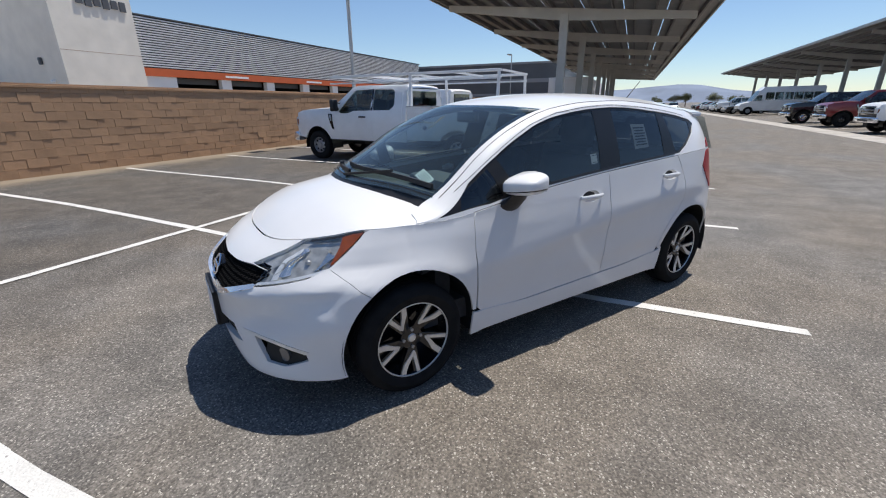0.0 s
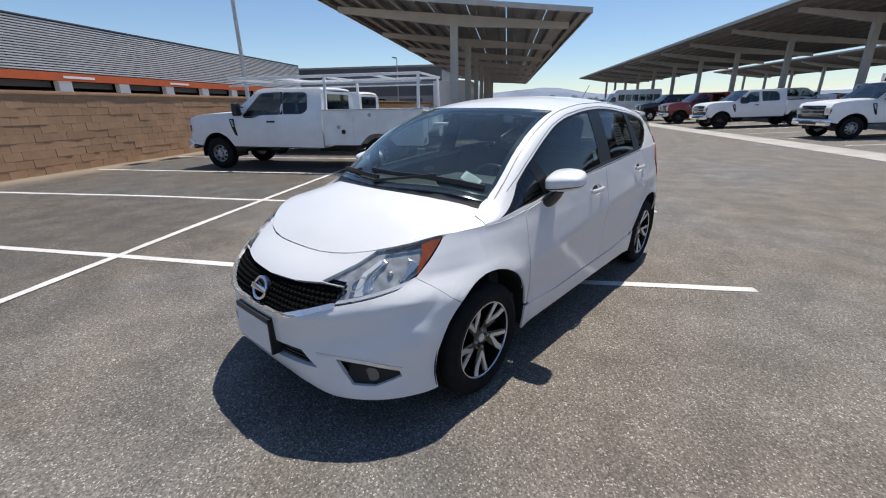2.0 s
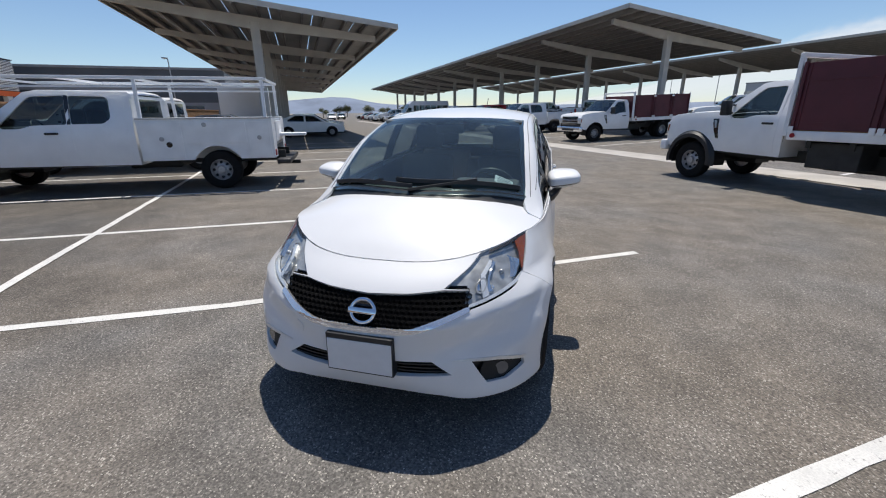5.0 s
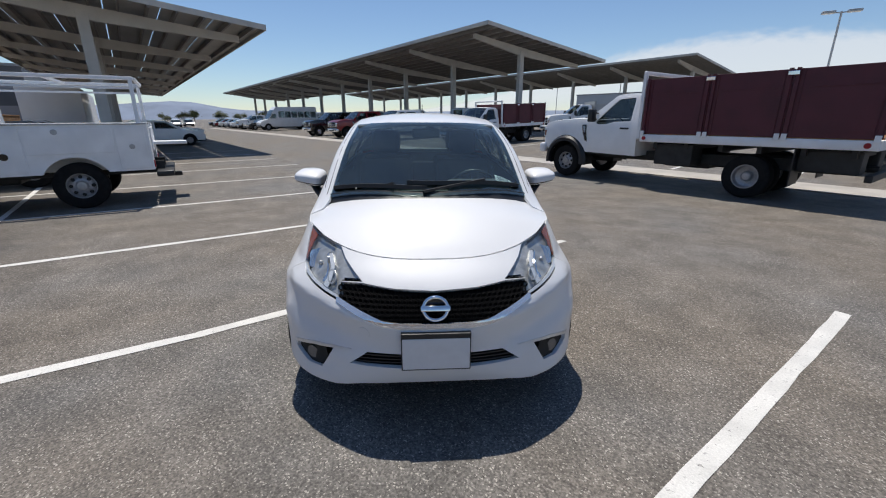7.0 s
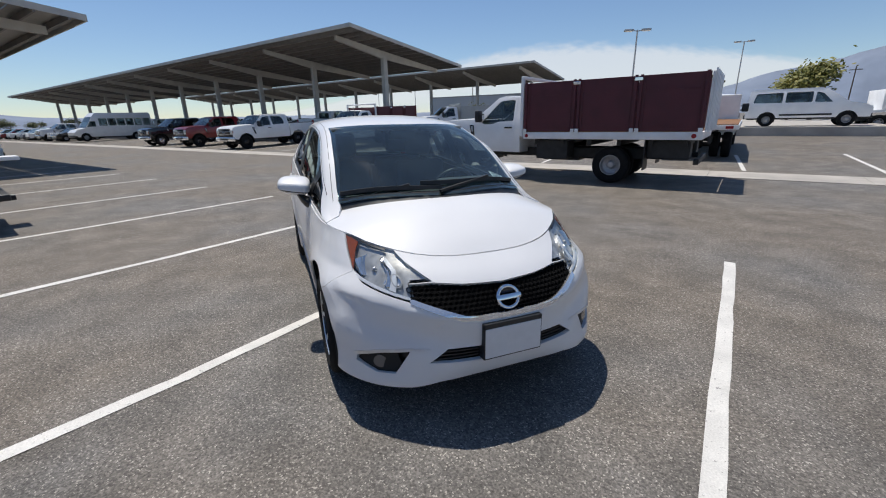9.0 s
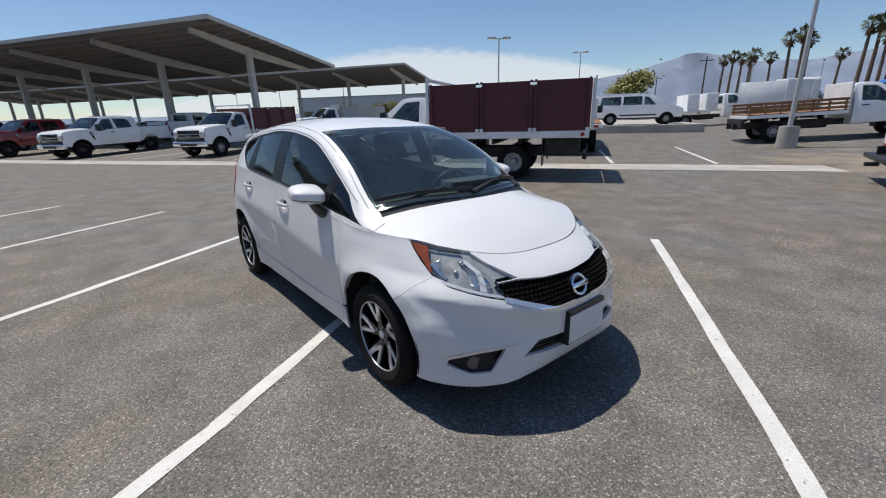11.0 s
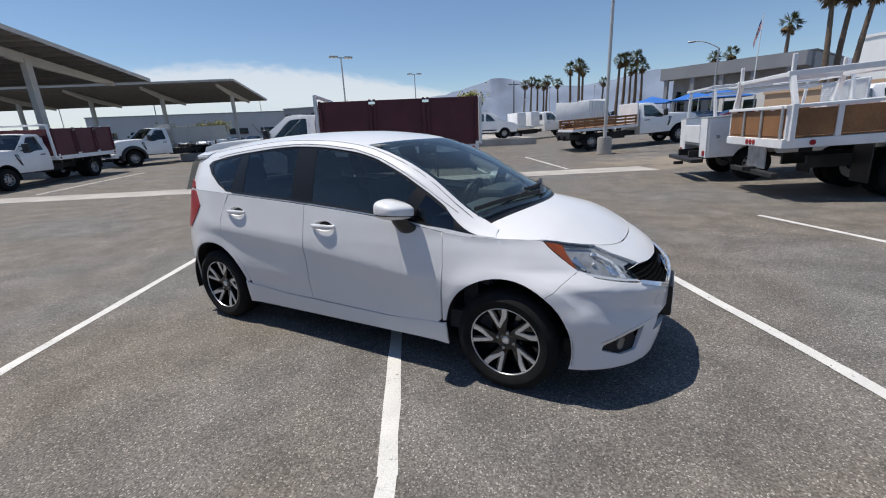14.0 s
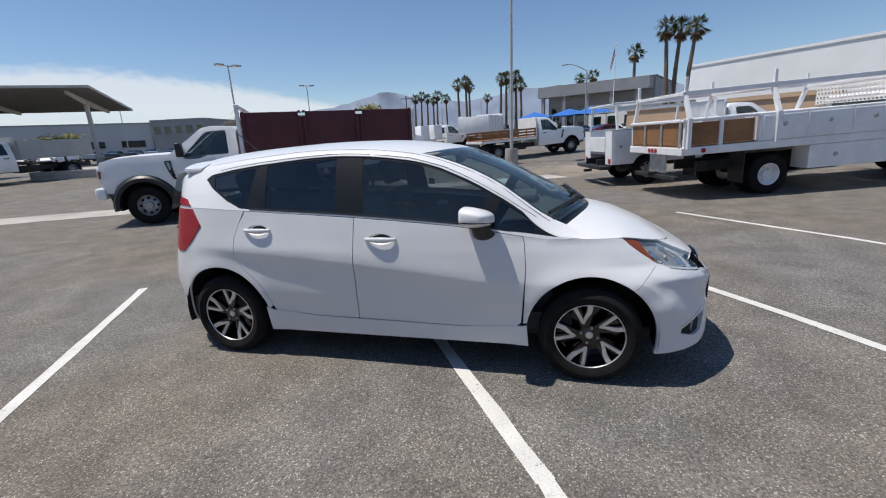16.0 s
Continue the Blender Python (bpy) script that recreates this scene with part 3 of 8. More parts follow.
# ---- the white hatchback ----
XA, XB, PF, PR = 1.0, -1.15, 3.0, 3.2
XF = curve([(0.15, 1.99), (0.21, 2.045), (0.30, 2.085), (0.42, 2.10), (0.52, 2.105), (0.57, 2.098), (0.62, 2.066), (0.69, 2.0), (0.74, 1.93), (0.79, 1.84), (0.82, 1.79), (0.85, 1.74), (0.90, 1.672), (0.95, 1.61)])
XR = curve([(0.15, -1.96), (0.30, -2.03), (0.52, -2.04), (0.70, -2.0), (0.90, -1.935), (1.10, -1.895), (1.25, -1.86)])
WY = curve([(0.15, 0.765), (0.21, 0.788), (0.30, 0.797), (0.40, 0.802), (0.52, 0.820), (0.66, 0.829), (0.80, 0.824), (0.90, 0.811), (1.0, 0.793), (1.1, 0.773), (1.25, 0.745)])
LF, LS, LR = 1.65, 2.15, 1.45
ARCH_Z, ARCH_R = 0.315, 0.375


def arc_table(p, dx, w):
    ph = np.linspace(0, 1, 2001) ** 2.2 * (math.pi / 4)
    ph = np.concatenate([ph, math.pi / 2 - ph[::-1][1:]])
    x, y = dx * np.cos(ph) ** (2 / p), w * np.sin(ph) ** (2 / p)
    l = np.concatenate([[0], np.cumsum(np.hypot(np.diff(x), np.diff(y)))])
    return l / l[-1], ph


PZ = curve([(0.2, 3.6), (0.32, 3.1), (0.45, 2.9), (0.62, 2.55), (0.70, 2.7), (0.78, 3.0), (0.9, 3.4)])
TF, TR = arc_table(PF, 1.1, 0.83), arc_table(PR, 0.88, 0.83)


def wrap(l, z):
    """The lower body all round: l runs from the middle of the nose along the left side to the middle of the tail."""
    if l < 0:
        p = wrap(-l, z)
        return (p[0], -p[1], p[2])
    w = WY(z)
    if l < LF:
        ph = np.interp(l / LF, *TF)
        # rounder at the nose, squarer where the bumper meets the wheel
        side = min(1, max(0, (ph - 0.45) / 0.75))
        p = PZ(z) + (4.6 - PZ(z)) * side * side * min(1, max(0, (0.74 - z) / 0.2))
        x, y = XA + (XF(z) - XA) * abs(math.cos(ph)) ** (2 / p), w * abs(math.sin(ph)) ** (2 / p)
    elif l < LF + LS:
        x, y = XA + (XB - XA) * (l - LF) / LS, w
    else:
        ph = np.interp(min(1, (LF + LS + LR - l) / LR), *TR)
        x, y = XB + (XR(z) - XB) * abs(math.cos(ph)) ** (2 / PR), w * abs(math.sin(ph)) ** (2 / PR)
    # shelf round the bumper's corner: a ridge that climbs from the grille to the wing, hollow below, blade at the foot
    if l < LF and x > 1.5:
        nx, ny = (x - XA) / max(XF(z) - XA, 0.1), y / w
        k = math.hypot(nx ** 2, ny ** 2) or 1
        nx, ny = nx ** 2 / k, ny ** 2 / k
        fade = min(1, max(0, (l - 0.16) / 0.25)) * min(1, max(0, (x - 1.52) / 0.2))
        zr = 0.555 + 0.13 * min(1, max(0, (l - 0.2) / 0.8))
        dz = z - zr
        d = 0.017 * math.exp(-(dz / (0.035 if dz < 0 else 0.06)) ** 2) - 0.028 * math.exp(-((dz + 0.12) / 0.075) ** 2) + 0.022 * math.exp(-((z - 0.20) / 0.07) ** 2)
        x, y = x + fade * d * nx, y + fade * d * ny
    # the shoulder leans in towards the nose
    lean = min(1, max(0, (x - 0.1) / 1.2)) ** 2 * min(1, max(0, (z - 0.64) / 0.25))
    y *= 1 - 0.09 * lean
    # flared arches
    for cx in (1.3, -1.3):
        r = math.hypot(x - cx, z - ARCH_Z)
        if abs(y) > 0.5:
            y += 0.014 * math.exp(-((max(r, ARCH_R) - ARCH_R) / 0.075) ** 2)
    # crease that sweeps up along the doors to the tail, hollow below it
    if -1.5 < x < 0.9 and y > 0.5:
        zc = 0.61 + 0.22 * (0.9 - x) / 2.2 + 0.02 * math.sin((0.9 - x) / 2.2 * math.pi)
        fade = min(1, (0.9 - x) / 0.5) * min(1, (x + 1.5) / 0.3)
        d = z - zc
        y += fade * (0.010 * math.exp(-(d / (0.10 if d > 0 else 0.05)) ** 2) - 0.010 * math.exp(-((d + 0.14) / 0.10) ** 2))
    return (x, y, z)


def LX(x, z):
    lo, hi = 0.0, LF + LS + LR
    for _ in range(40):
        m = (lo + hi) / 2
        lo, hi = (m, hi) if wrap(m, z)[0] > x else (lo, m)
    return (lo, z)


def LY(y, z):
    lo, hi = 0.0, LF
    for _ in range(40):
        m = (lo + hi) / 2
        lo, hi = (m, hi) if wrap(m, z)[1] < abs(y) else (lo, m)
    return (lo if y >= 0 else -lo, z)


ZTOP = curve([(-2.1, 1.12), (-1.5, 1.12), (-1.1, 1.10), (-0.9, 1.088), (-0.12, 1.04), (0.5, 0.985), (1.13, 0.895), (1.48, 0.888), (1.60, 0.862), (1.70, 0.835), (1.78, 0.81), (1.84, 0.79), (1.95, 0.752), (2.2, 0.70)])


def top(l):
    """Where the sheet ends below the bonnet's edge and the belt."""
    lo, hi = 0.6, 1.2
    for _ in range(30):
        m = (lo + hi) / 2
        lo, hi = (m, hi) if m < ZTOP(wrap(abs(l), m)[0]) else (lo, m)
    return (l, lo)


def mirrored(surface):
    return lambda u, v: (surface(u, v)[0], -surface(u, v)[1], surface(u, v)[2])


def arch(cx, a0, a1, n=14, r=ARCH_R):
    return [LX(cx + r * math.cos(radians(a0 + (a1 - a0) * i / n)), ARCH_Z + r * math.sin(radians(a0 + (a1 - a0) * i / n))) for i in range(n + 1)]


car = thing("hatchback_car", pose(0.0425, -0.0198, 0.0185, -0.45, -0.59, -0.286), "white five-door hatchback parked askew over a stall line", "car")

# openings of the nose, in its own coordinates
l_in, l_out = LY(0.475, 0.80)[0], LX(1.481, 0.885)[0]
LAMP_TOP = [(l, top(l)[1] - 0.003) for l in np.linspace(l_out, l_in, 9)]
HEAD = LAMP_TOP + [LY(0.44, 0.783), LY(0.40, 0.754), LY(0.345, 0.717), LY(0.455, 0.711), LY(0.458, 0.640), LY(0.53, 0.656), LY(0.595, 0.676), LY(0.65, 0.70), LX(1.671, 0.737), LX(1.58, 0.80)]


def both(half):
    """A half outline from the middle and back to it, completed on the other side."""
    return half + [(-l, z) for l, z in reversed(half) if l > 1e-4]


FRONT_HOLE = both([LY(0, 0.688), LY(0.2, 0.697), LY(0.345, 0.711), LY(0.46, 0.706), LY(0.472, 0.64), LY(0.468, 0.632), LY(0.36, 0.592), LY(0.25, 0.556), LY(0.17, 0.545), LY(0, 0.543)])
INTAKE = both([LY(0, 0.415), LY(0.32, 0.41), LY(0.41, 0.345), LY(0, 0.325)])
FOG = [LY(0.49, 0.402), LY(0.60, 0.388), LY(0.712, 0.350), LY(0.718, 0.320), LY(0.64, 0.280), LY(0.56, 0.285)]
FOG_R = [(-l, z) for l, z in FOG]
HEAD_R = [(-l, z) for l, z in HEAD]

lip = [LY(0.0, 0.238), LY(0.36, 0.236), LY(0.49, 0.214), LY(0.6, 0.212), LX(1.75, 0.213), LX(1.66, 0.216)]
half = lip + arch(1.3, -14, 52, 8) + [LX(1.62, 0.69), LX(1.671, 0.735), LY(0.65, 0.698), LY(0.595, 0.674), LY(0.53, 0.654), LY(0.458, 0.637), LY(0.455, 0.709), LY(0.345, 0.715), LY(0.398, 0.754), LY(0.437, 0.784), top(l_in - 0.003)] + [top(LY(y, 0.80)[0]) for y in (0.43, 0.38, 0.32, 0.25, 0.17, 0.09)] + [top(0.0)]
outline = half + [(-l, z) for l, z in reversed(half[1:-1])]
panel("front_bumper", wrap, shrink(outline, 0.0008), PAINT, car, holes=[FRONT_HOLE, INTAKE, FOG, FOG_R], step=0.026, flange=0.025)

fender = [LX(0.905, 0.37), LX(0.925, 0.72), LX(0.915, 0.88), LX(0.905, ZTOP(0.905))] + [LX(x, ZTOP(x)) for x in (1.0, 1.1, 1.2, 1.3, 1.4, 1.455)]
fender += [LX(1.481, 0.88), LX(1.58, 0.798), LX(1.671, 0.735), LX(1.62, 0.69)] + arch(1.3, 52, 171, 18)
skirt = [LX(0.938, 0.215), LX(0.928, 0.36), LX(0.9, 0.352), LX(0.5, 0.325), LX(-0.5, 0.34), LX(-0.88, 0.37), LX(-0.945, 0.395), LX(-0.93, 0.21)]
fdoor = [LX(0.895, 0.372), LX(0.85, 0.335), LX(0.5, 0.325), LX(-0.215, 0.338), LX(-0.205, 0.7), LX(-0.19, 1.0), LX(-0.185, ZTOP(-0.185)), LX(0.1, ZTOP(0.1)), LX(0.3, ZTOP(0.3)), LX(0.5, ZTOP(0.5)), LX(0.75, ZTOP(0.75)), LX(0.905, ZTOP(0.905)), LX(0.915, 0.88), LX(0.925, 0.72)]
rdoor = [LX(-0.215, 0.338), LX(-0.5, 0.34), LX(-0.87, 0.365)] + arch(-1.3, 12, 58, 8, ARCH_R + 0.045) + [LX(-1.14, 0.76), LX(-1.13, 0.9), LX(-1.09, 1.0), LX(-1.03, ZTOP(-1.03)), LX(-0.8, ZTOP(-0.8)), LX(-0.5, ZTOP(-0.5)), LX(-0.185, ZTOP(-0.185)), LX(-0.19, 1.0), LX(-0.205, 0.7)]
TAIL = [LX(-1.42, 0.99), LX(-1.50, 1.112), LX(-1.76, 1.112), LX(-1.78, 0.83), LX(-1.70, 0.79), LX(-1.62, 0.80), LX(-1.52, 0.88)]
tail_mid = LF + LS + LR
quarter = arch(-1.3, 12, 58, 8, ARCH_R + 0.04)[:1] + arch(-1.3, 8, 194, 22) + [LX(-1.68, 0.21), LX(-1.9, 0.24), (tail_mid, 0.26), (tail_mid, 1.12)] + [LX(x, ZTOP(x)) for x in (-1.8, -1.65, -1.5, -1.35, -1.2, -1.04)] + [LX(-1.09, 1.0), LX(-1.13, 0.9), LX(-1.14, 0.76)] + arch(-1.3, 58, 12, 8, ARCH_R + 0.045)
GRIPS = ((0.0, 0.905), (-0.93, 0.962))
BOWLS = [[LX(gx + 0.085 * math.cos(t * math.pi / 10), gz + 0.036 * math.sin(t * math.pi / 10)) for t in range(20)] for gx, gz in GRIPS]
for side, sf in (("left", wrap), ("right", mirrored(wrap))):
    fl = side == "right"
    panel("front_fender", sf, shrink(fender, 0.0008), PAINT, car, step=0.03, flip=fl)
    panel("side_skirt", sf, shrink(skirt, 0.001), PAINT, car, step=0.05, offset=0.004, flip=fl)
    fd = panel("front_door", sf, shrink(fdoor, 0.003), PAINT, car, holes=[BOWLS[0]], step=0.026, flip=fl)
    rd = panel("rear_door", sf, shrink(rdoor, 0.003), PAINT, car, holes=[BOWLS[1]], step=0.026, flip=fl)
    for door, (gx, gz), hole in ((fd, GRIPS[0], BOWLS[0]), (rd, GRIPS[1], BOWLS[1])):
        l0, z0 = LX(gx, gz)

        def dish(l, z, l0=l0, z0=z0, sf=sf):
            q = 1 - ((l - l0) / 0.088) ** 2 - ((z - z0) / 0.038) ** 2
            p = sf(l, z)
            d = 0.032 * max(q, 0) ** 0.6
            return (p[0], p[1] - math.copysign(d, p[1]), p[2])
        panel("handle_recess", dish, shrink(hole, -0.001), PAINT, door, step=0.012, flange=0, flip=fl)
        y0 = sf(l0, z0)[1]
        sg = math.copysign(1, y0)
        bm = bmesh.new()
        pr = None
        for i in range(9):
            t = i / 8
            xx = gx - 0.105 + 0.21 * t
            h = 0.0115 + 0.006 * math.sin(math.pi * t)
            yo = abs(y0) + 0.006 + 0.020 * math.sin(math.pi * t) ** 0.5
            ring = [bm.verts.new((xx, sg * (yo + 0.009 * math.cos(k * math.pi / 4)), gz + h * math.sin(k * math.pi / 4))) for k in range(8)]
            if pr:
                for k in range(8):
                    bm.faces.new((pr[k], pr[(k + 1) % 8], ring[(k + 1) % 8], ring[k]))
            else:
                bm.faces.new(ring[::-1])
            pr = ring
        bm.faces.new(pr)
        bmesh.ops.recalc_face_normals(bm, faces=bm.faces)
        part("handle", bm, PAINT, door, "white door handle", 50)
    panel("rear_quarter", sf, shrink(quarter, 0.0015), PAINT, car, holes=[TAIL], step=0.035, flip=fl)
    panel("tail_lamp", sf, shrink(TAIL, 0.002), RED_LAMP, car, "bright red tail lamp", step=0.03, offset=0.006, flip=fl)
    inner = [LX(2.0, 0.24), LX(1.69, 0.22)] + arch(1.3, -12, 192, 20, ARCH_R + 0.01) + [LX(0.9, 0.24), LX(-0.9, 0.24)] + arch(-1.3, -12, 192, 20, ARCH_R + 0.01) + [LX(-1.72, 0.24), (tail_mid, 0.26), (tail_mid, 1.08)] + [(l, z - 0.03) for l, z in [LX(x, ZTOP(x)) for x in (-1.7, -1.2, -0.6, 0, 0.6, 1.1, 1.3)]] + [LX(1.42, 0.79), LX(1.6, 0.66), LY(0.6, 0.54)]
    panel("inner_shell", sf, inner, GAP, car, "", step=0.08, offset=-0.02, flange=0, flip=fl)


# upper body: section by section from the belt over the rail to the middle of the roof
YR = curve([(-1.93, 0.42), (-1.8, 0.50), (-1.5, 0.555), (-1.0, 0.585), (-0.4, 0.598), (0.18, 0.605), (0.72, 0.656), (1.14, 0.70), (1.45, 0.68)])
ZR = curve([(-1.93, 1.26), (-1.7, 1.36), (-1.44, 1.40), (-0.91, 1.452), (-0.5, 1.474), (-0.18, 1.465), (0.18, 1.423), (0.56, 1.30), (0.72, 1.218), (1.14, 0.935), (1.3, 0.90), (1.45, 0.885)])
ZC = curve([(-1.93, 1.36), (-1.8, 1.43), (-1.64, 1.475), (-1.02, 1.522), (-0.55, 1.535), (-0.18, 1.528), (0.2, 1.492), (0.42, 1.448), (0.7, 1.334), (1.0, 1.185), (1.3, 1.025), (1.45, 0.945)])
VS = 1.25


YB = curve([(x, wrap(LX(x, ZTOP(x))[0], ZTOP(x))[1] - 0.006) for x in np.linspace(-1.82, 1.6, 40)])


def section(x, v):
    zb, yb = ZTOP(x), YB(x)
    yr, zr = YR(x), max(ZR(x), zb + 0.004)
    if v < 0.5:
        t = v * 2
        return yb + (yr - yb) * t + 0.014 * math.sin(t * math.pi), zb + (zr - zb) * t
    y = yr * (2 - 2 * v)
    return y, zr + (max(ZC(x), zr) - zr) * (1 - (abs(y) / yr) ** 2.4)


SECT = {}


def upper(x, vm):
    v = vm / VS
    if v > 1:
        p = upper(x, (2 - v) * VS)
        return (p[0], -p[1], p[2])
    k = round(x, 5)
    if k not in SECT:
        SECT[k] = [section(x, i / 24) for i in range(25)]
    tab = SECT[k]

    def at(w):
        if w > 1:
            y, z = at(2 - w)
            return -y, z
        w = max(w, 0) * 24
        i = min(int(w), 23)
        f = w - i
        return tab[i][0] * (1 - f) + tab[i + 1][0] * f, tab[i][1] * (1 - f) + tab[i + 1][1] * f
    ss = [at(v + d) for d in (-0.035, -0.0175, 0, 0.0175, 0.035)] if v > 0.2 else [at(v)]
    return (x, sum(s[0] for s in ss) / len(ss), sum(s[1] for s in ss) / len(ss))


def VZ(x, z):
    lo, hi = 0.0, 0.56 * VS
    for _ in range(30):
        m = (lo + hi) / 2
        lo, hi = (m, hi) if upper(x, m)[2] < z else (lo, m)
    return (x, lo)


def VY(x, y):
    lo, hi = 0.4 * VS, VS
    for _ in range(30):
        m = (lo + hi) / 2
        lo, hi = (m, hi) if upper(x, m)[1] > abs(y) else (lo, m)
    return (x, lo if y >= 0 else 2 * VS - lo)


def screen_base(y):
    return 1.31 - 0.20 * (abs(y) / 0.64) ** 2


def screen_top(y):
    return 0.43 - 0.19 * (abs(y) / 0.55) ** 2


ys = [-0.64 + 1.28 * i / 16 for i in range(17)]
SCREEN = [VY(screen_base(y), y) for y in ys]
side_x = [1.0, 0.85, 0.7, 0.55, 0.4]
SCREEN += [VY(x, YR(x) - 0.062) for x in side_x]
SCREEN += [VY(screen_top(y), y) for y in [0.55 - 1.1 * i / 12 for i in range(13)]]
SCREEN += [VY(x, -(YR(x) - 0.062)) for x in reversed(side_x)]
zb_off = 0.012
DLO = [VZ(1.13, ZTOP(1.13) + zb_off)] + [VZ(x, ZTOP(x) + zb_off) for x in (0.8, 0.5, 0.2, -0.1, -0.4, -0.7, -1.0)] + [VZ(-1.08, 1.112), VZ(-1.2, 1.165), VZ(-1.35, 1.25), VZ(-1.44, 1.315), VZ(-1.40, 1.345), VZ(-1.2, 1.378), VZ(-0.98, 1.402), VZ(-0.7, 1.424), VZ(-0.35, 1.438), VZ(-0.1, 1.425), VZ(0.18, 1.388), VZ(0.38, 1.335), VZ(0.56, 1.258), VZ(0.72, 1.172), VZ(0.9, 1.058)]
DLO_R = [(x, 2 * VS - v) for x, v in DLO]
frame_holes = [DLO, DLO_R]
outline = [(x, 0.0) for x in (1.24, 1.14, 0.8, 0.4, 0.0, -0.4, -0.8, -1.2, -1.6, -1.82)] + [(-1.81, VS * 0.3), (-1.77, VS * 0.55), (-1.765, VS), (-1.77, VS * 1.45), (-1.81, VS * 1.7)] + [(x, 2 * VS) for x in (-1.82, -1.6, -1.2, -0.8, -0.4, 0.0, 0.4, 0.8, 1.14, 1.24)]
outline += [VY(1.22, -0.66), VY(1.14, -0.635)] + [VY(x, -(YR(x) - 0.062)) for x in side_x] + [VY(screen_top(y), y) for y in [-0.55 + 1.1 * i / 12 for i in range(13)]] + [VY(x, YR(x) - 0.062) for x in reversed(side_x)] + [VY(1.14, 0.635), VY(1.22, 0.66)]
panel("roof_shell", upper, outline, PAINT, car, holes=frame_holes, step=0.05, flange=0.015, flip=True)
panel("windscreen", upper, shrink(SCREEN, 0.002), WINDSCREEN, car, "clear windscreen with a dark border", step=0.06, offset=0.001, flange=0, flip=True)
inner_screen = [VY(screen_base(y) - 0.045, y * 0.97) for y in ys] + [VY(x, YR(x) - 0.092) for x in side_x[1:]] + [VY(screen_top(y) + 0.03, y) for y in [0.52 - 1.04 * i / 12 for i in range(13)]] + [VY(x, -(YR(x) - 0.092)) for x in reversed(side_x[1:])]
panel("windscreen_border", upper, SCREEN, GLOSS_BLACK, car, holes=[inner_screen], step=0.05, offset=-0.004, flange=0, flip=True)


def strip(x0, x1, bot0=0.012, slant=0.0):
    n = 4
    b = [VZ(x0 + (x1 - x0) * i / n, ZTOP(x0 + (x1 - x0) * i / n) + bot0) for i in range(n + 1)]
    return b


def dlo_top(x):
    return lerp(x, [-1.44, -1.40, -1.2, -0.98, -0.7, -0.35, -0.1, 0.18, 0.38, 0.56, 0.72, 0.9, 1.13], [1.315, 1.345, 1.378, 1.402, 1.424, 1.438, 1.425, 1.388, 1.335, 1.258, 1.172, 1.058, 0.910])


def dlo_bottom(x):
    return lerp(x, [-1.44, -1.35, -1.2, -1.08, -1.0], [1.315, 1.25, 1.165, 1.112, ZTOP(-1.0) + zb_off]) if x < -1.0 else ZTOP(x) + zb_off


def pane(x0b, x1b, x0t, x1t, g):
    """Outline of one side pane between two slanting uprights, g inside the opening."""
    n = 8
    lo = [VZ(x0b + (x1b - x0b) * i / n, dlo_bottom(x0b + (x1b - x0b) * i / n) + g) for i in range(n + 1)]
    hi = [VZ(x0t + (x1t - x0t) * i / n, max(dlo_top(x0t + (x1t - x0t) * i / n) - g, dlo_bottom(x0t + (x1t - x0t) * i / n) + g + 0.01)) for i in range(n + 1)]
    return lo + hi[::-1]


PANES = [("front_side_window", pane(0.60, -0.125, 0.70, -0.155, 0.012), SIDE_GLASS, "dark tinted front side window"),
         ("rear_side_window", pane(-0.335, -0.87, -0.345, -0.90, 0.012), PRIVACY, "dark rear side window"),
         ("quarter_window", pane(-1.03, -1.33, -0.99, -1.37, 0.016), PRIVACY, "small dark rear quarter window"),
         ("front_quarter_window", pane(0.98, 0.70, 0.96, 0.77, 0.014), PRIVACY, "small dark triangular front window")]
for side, sf in (("left", upper), ("right", mirrored(upper))):
    fl = side == "left"
    panel("window_surround", sf, DLO, PILLAR_BLACK, car, "black window surround and pillars", holes=[p[1] for p in PANES], step=0.05, offset=-0.006, flange=0.01, flip=fl)
    for nm, o, mat, lb in PANES:
        panel(nm, sf, o, mat, car, lb, step=0.06, offset=-0.008, flange=0, flip=fl)
    panel("tail_lamp_top", sf, [VZ(-1.53, 1.128), VZ(-1.60, 1.178), VZ(-1.70, 1.19), VZ(-1.77, 1.14)], RED_LAMP, car, "bright red tail lamp", step=0.04, offset=0.008, flip=fl)
    gx = [1.06 - 2.5 * i / 20 for i in range(21)]
    panel("roof_moulding", sf, [VY(x, YR(x) - 0.030) for x in gx] + [VY(x, YR(x) - 0.0335) for x in reversed(gx)], SEAM, car, "thin black roof moulding", step=0.08, offset=0.0015, flange=0.002, flip=fl)
    gx = [0.98 - 2.3 * i / 20 for i in range(21)]
    panel("door_frame_gap", sf, [VZ(x, dlo_top(x) + 0.014) for x in gx] + [VZ(x, dlo_top(x) + 0.0165) for x in reversed(gx)], GAP, car, step=0.08, offset=0.0012, flange=0.001, flip=fl)
    n = 12
    panel("window_seal", sf, [VZ(0.62 - 1.62 * i / n, dlo_bottom(0.62 - 1.62 * i / n) - 0.003) for i in range(n + 1)] + [VZ(-1.0 + 1.62 * i / n, dlo_bottom(-1.0 + 1.62 * i / n) + 0.011) for i in range(n + 1)], BLACK_TRIM, car, step=0.06, offset=0.004, flip=fl)

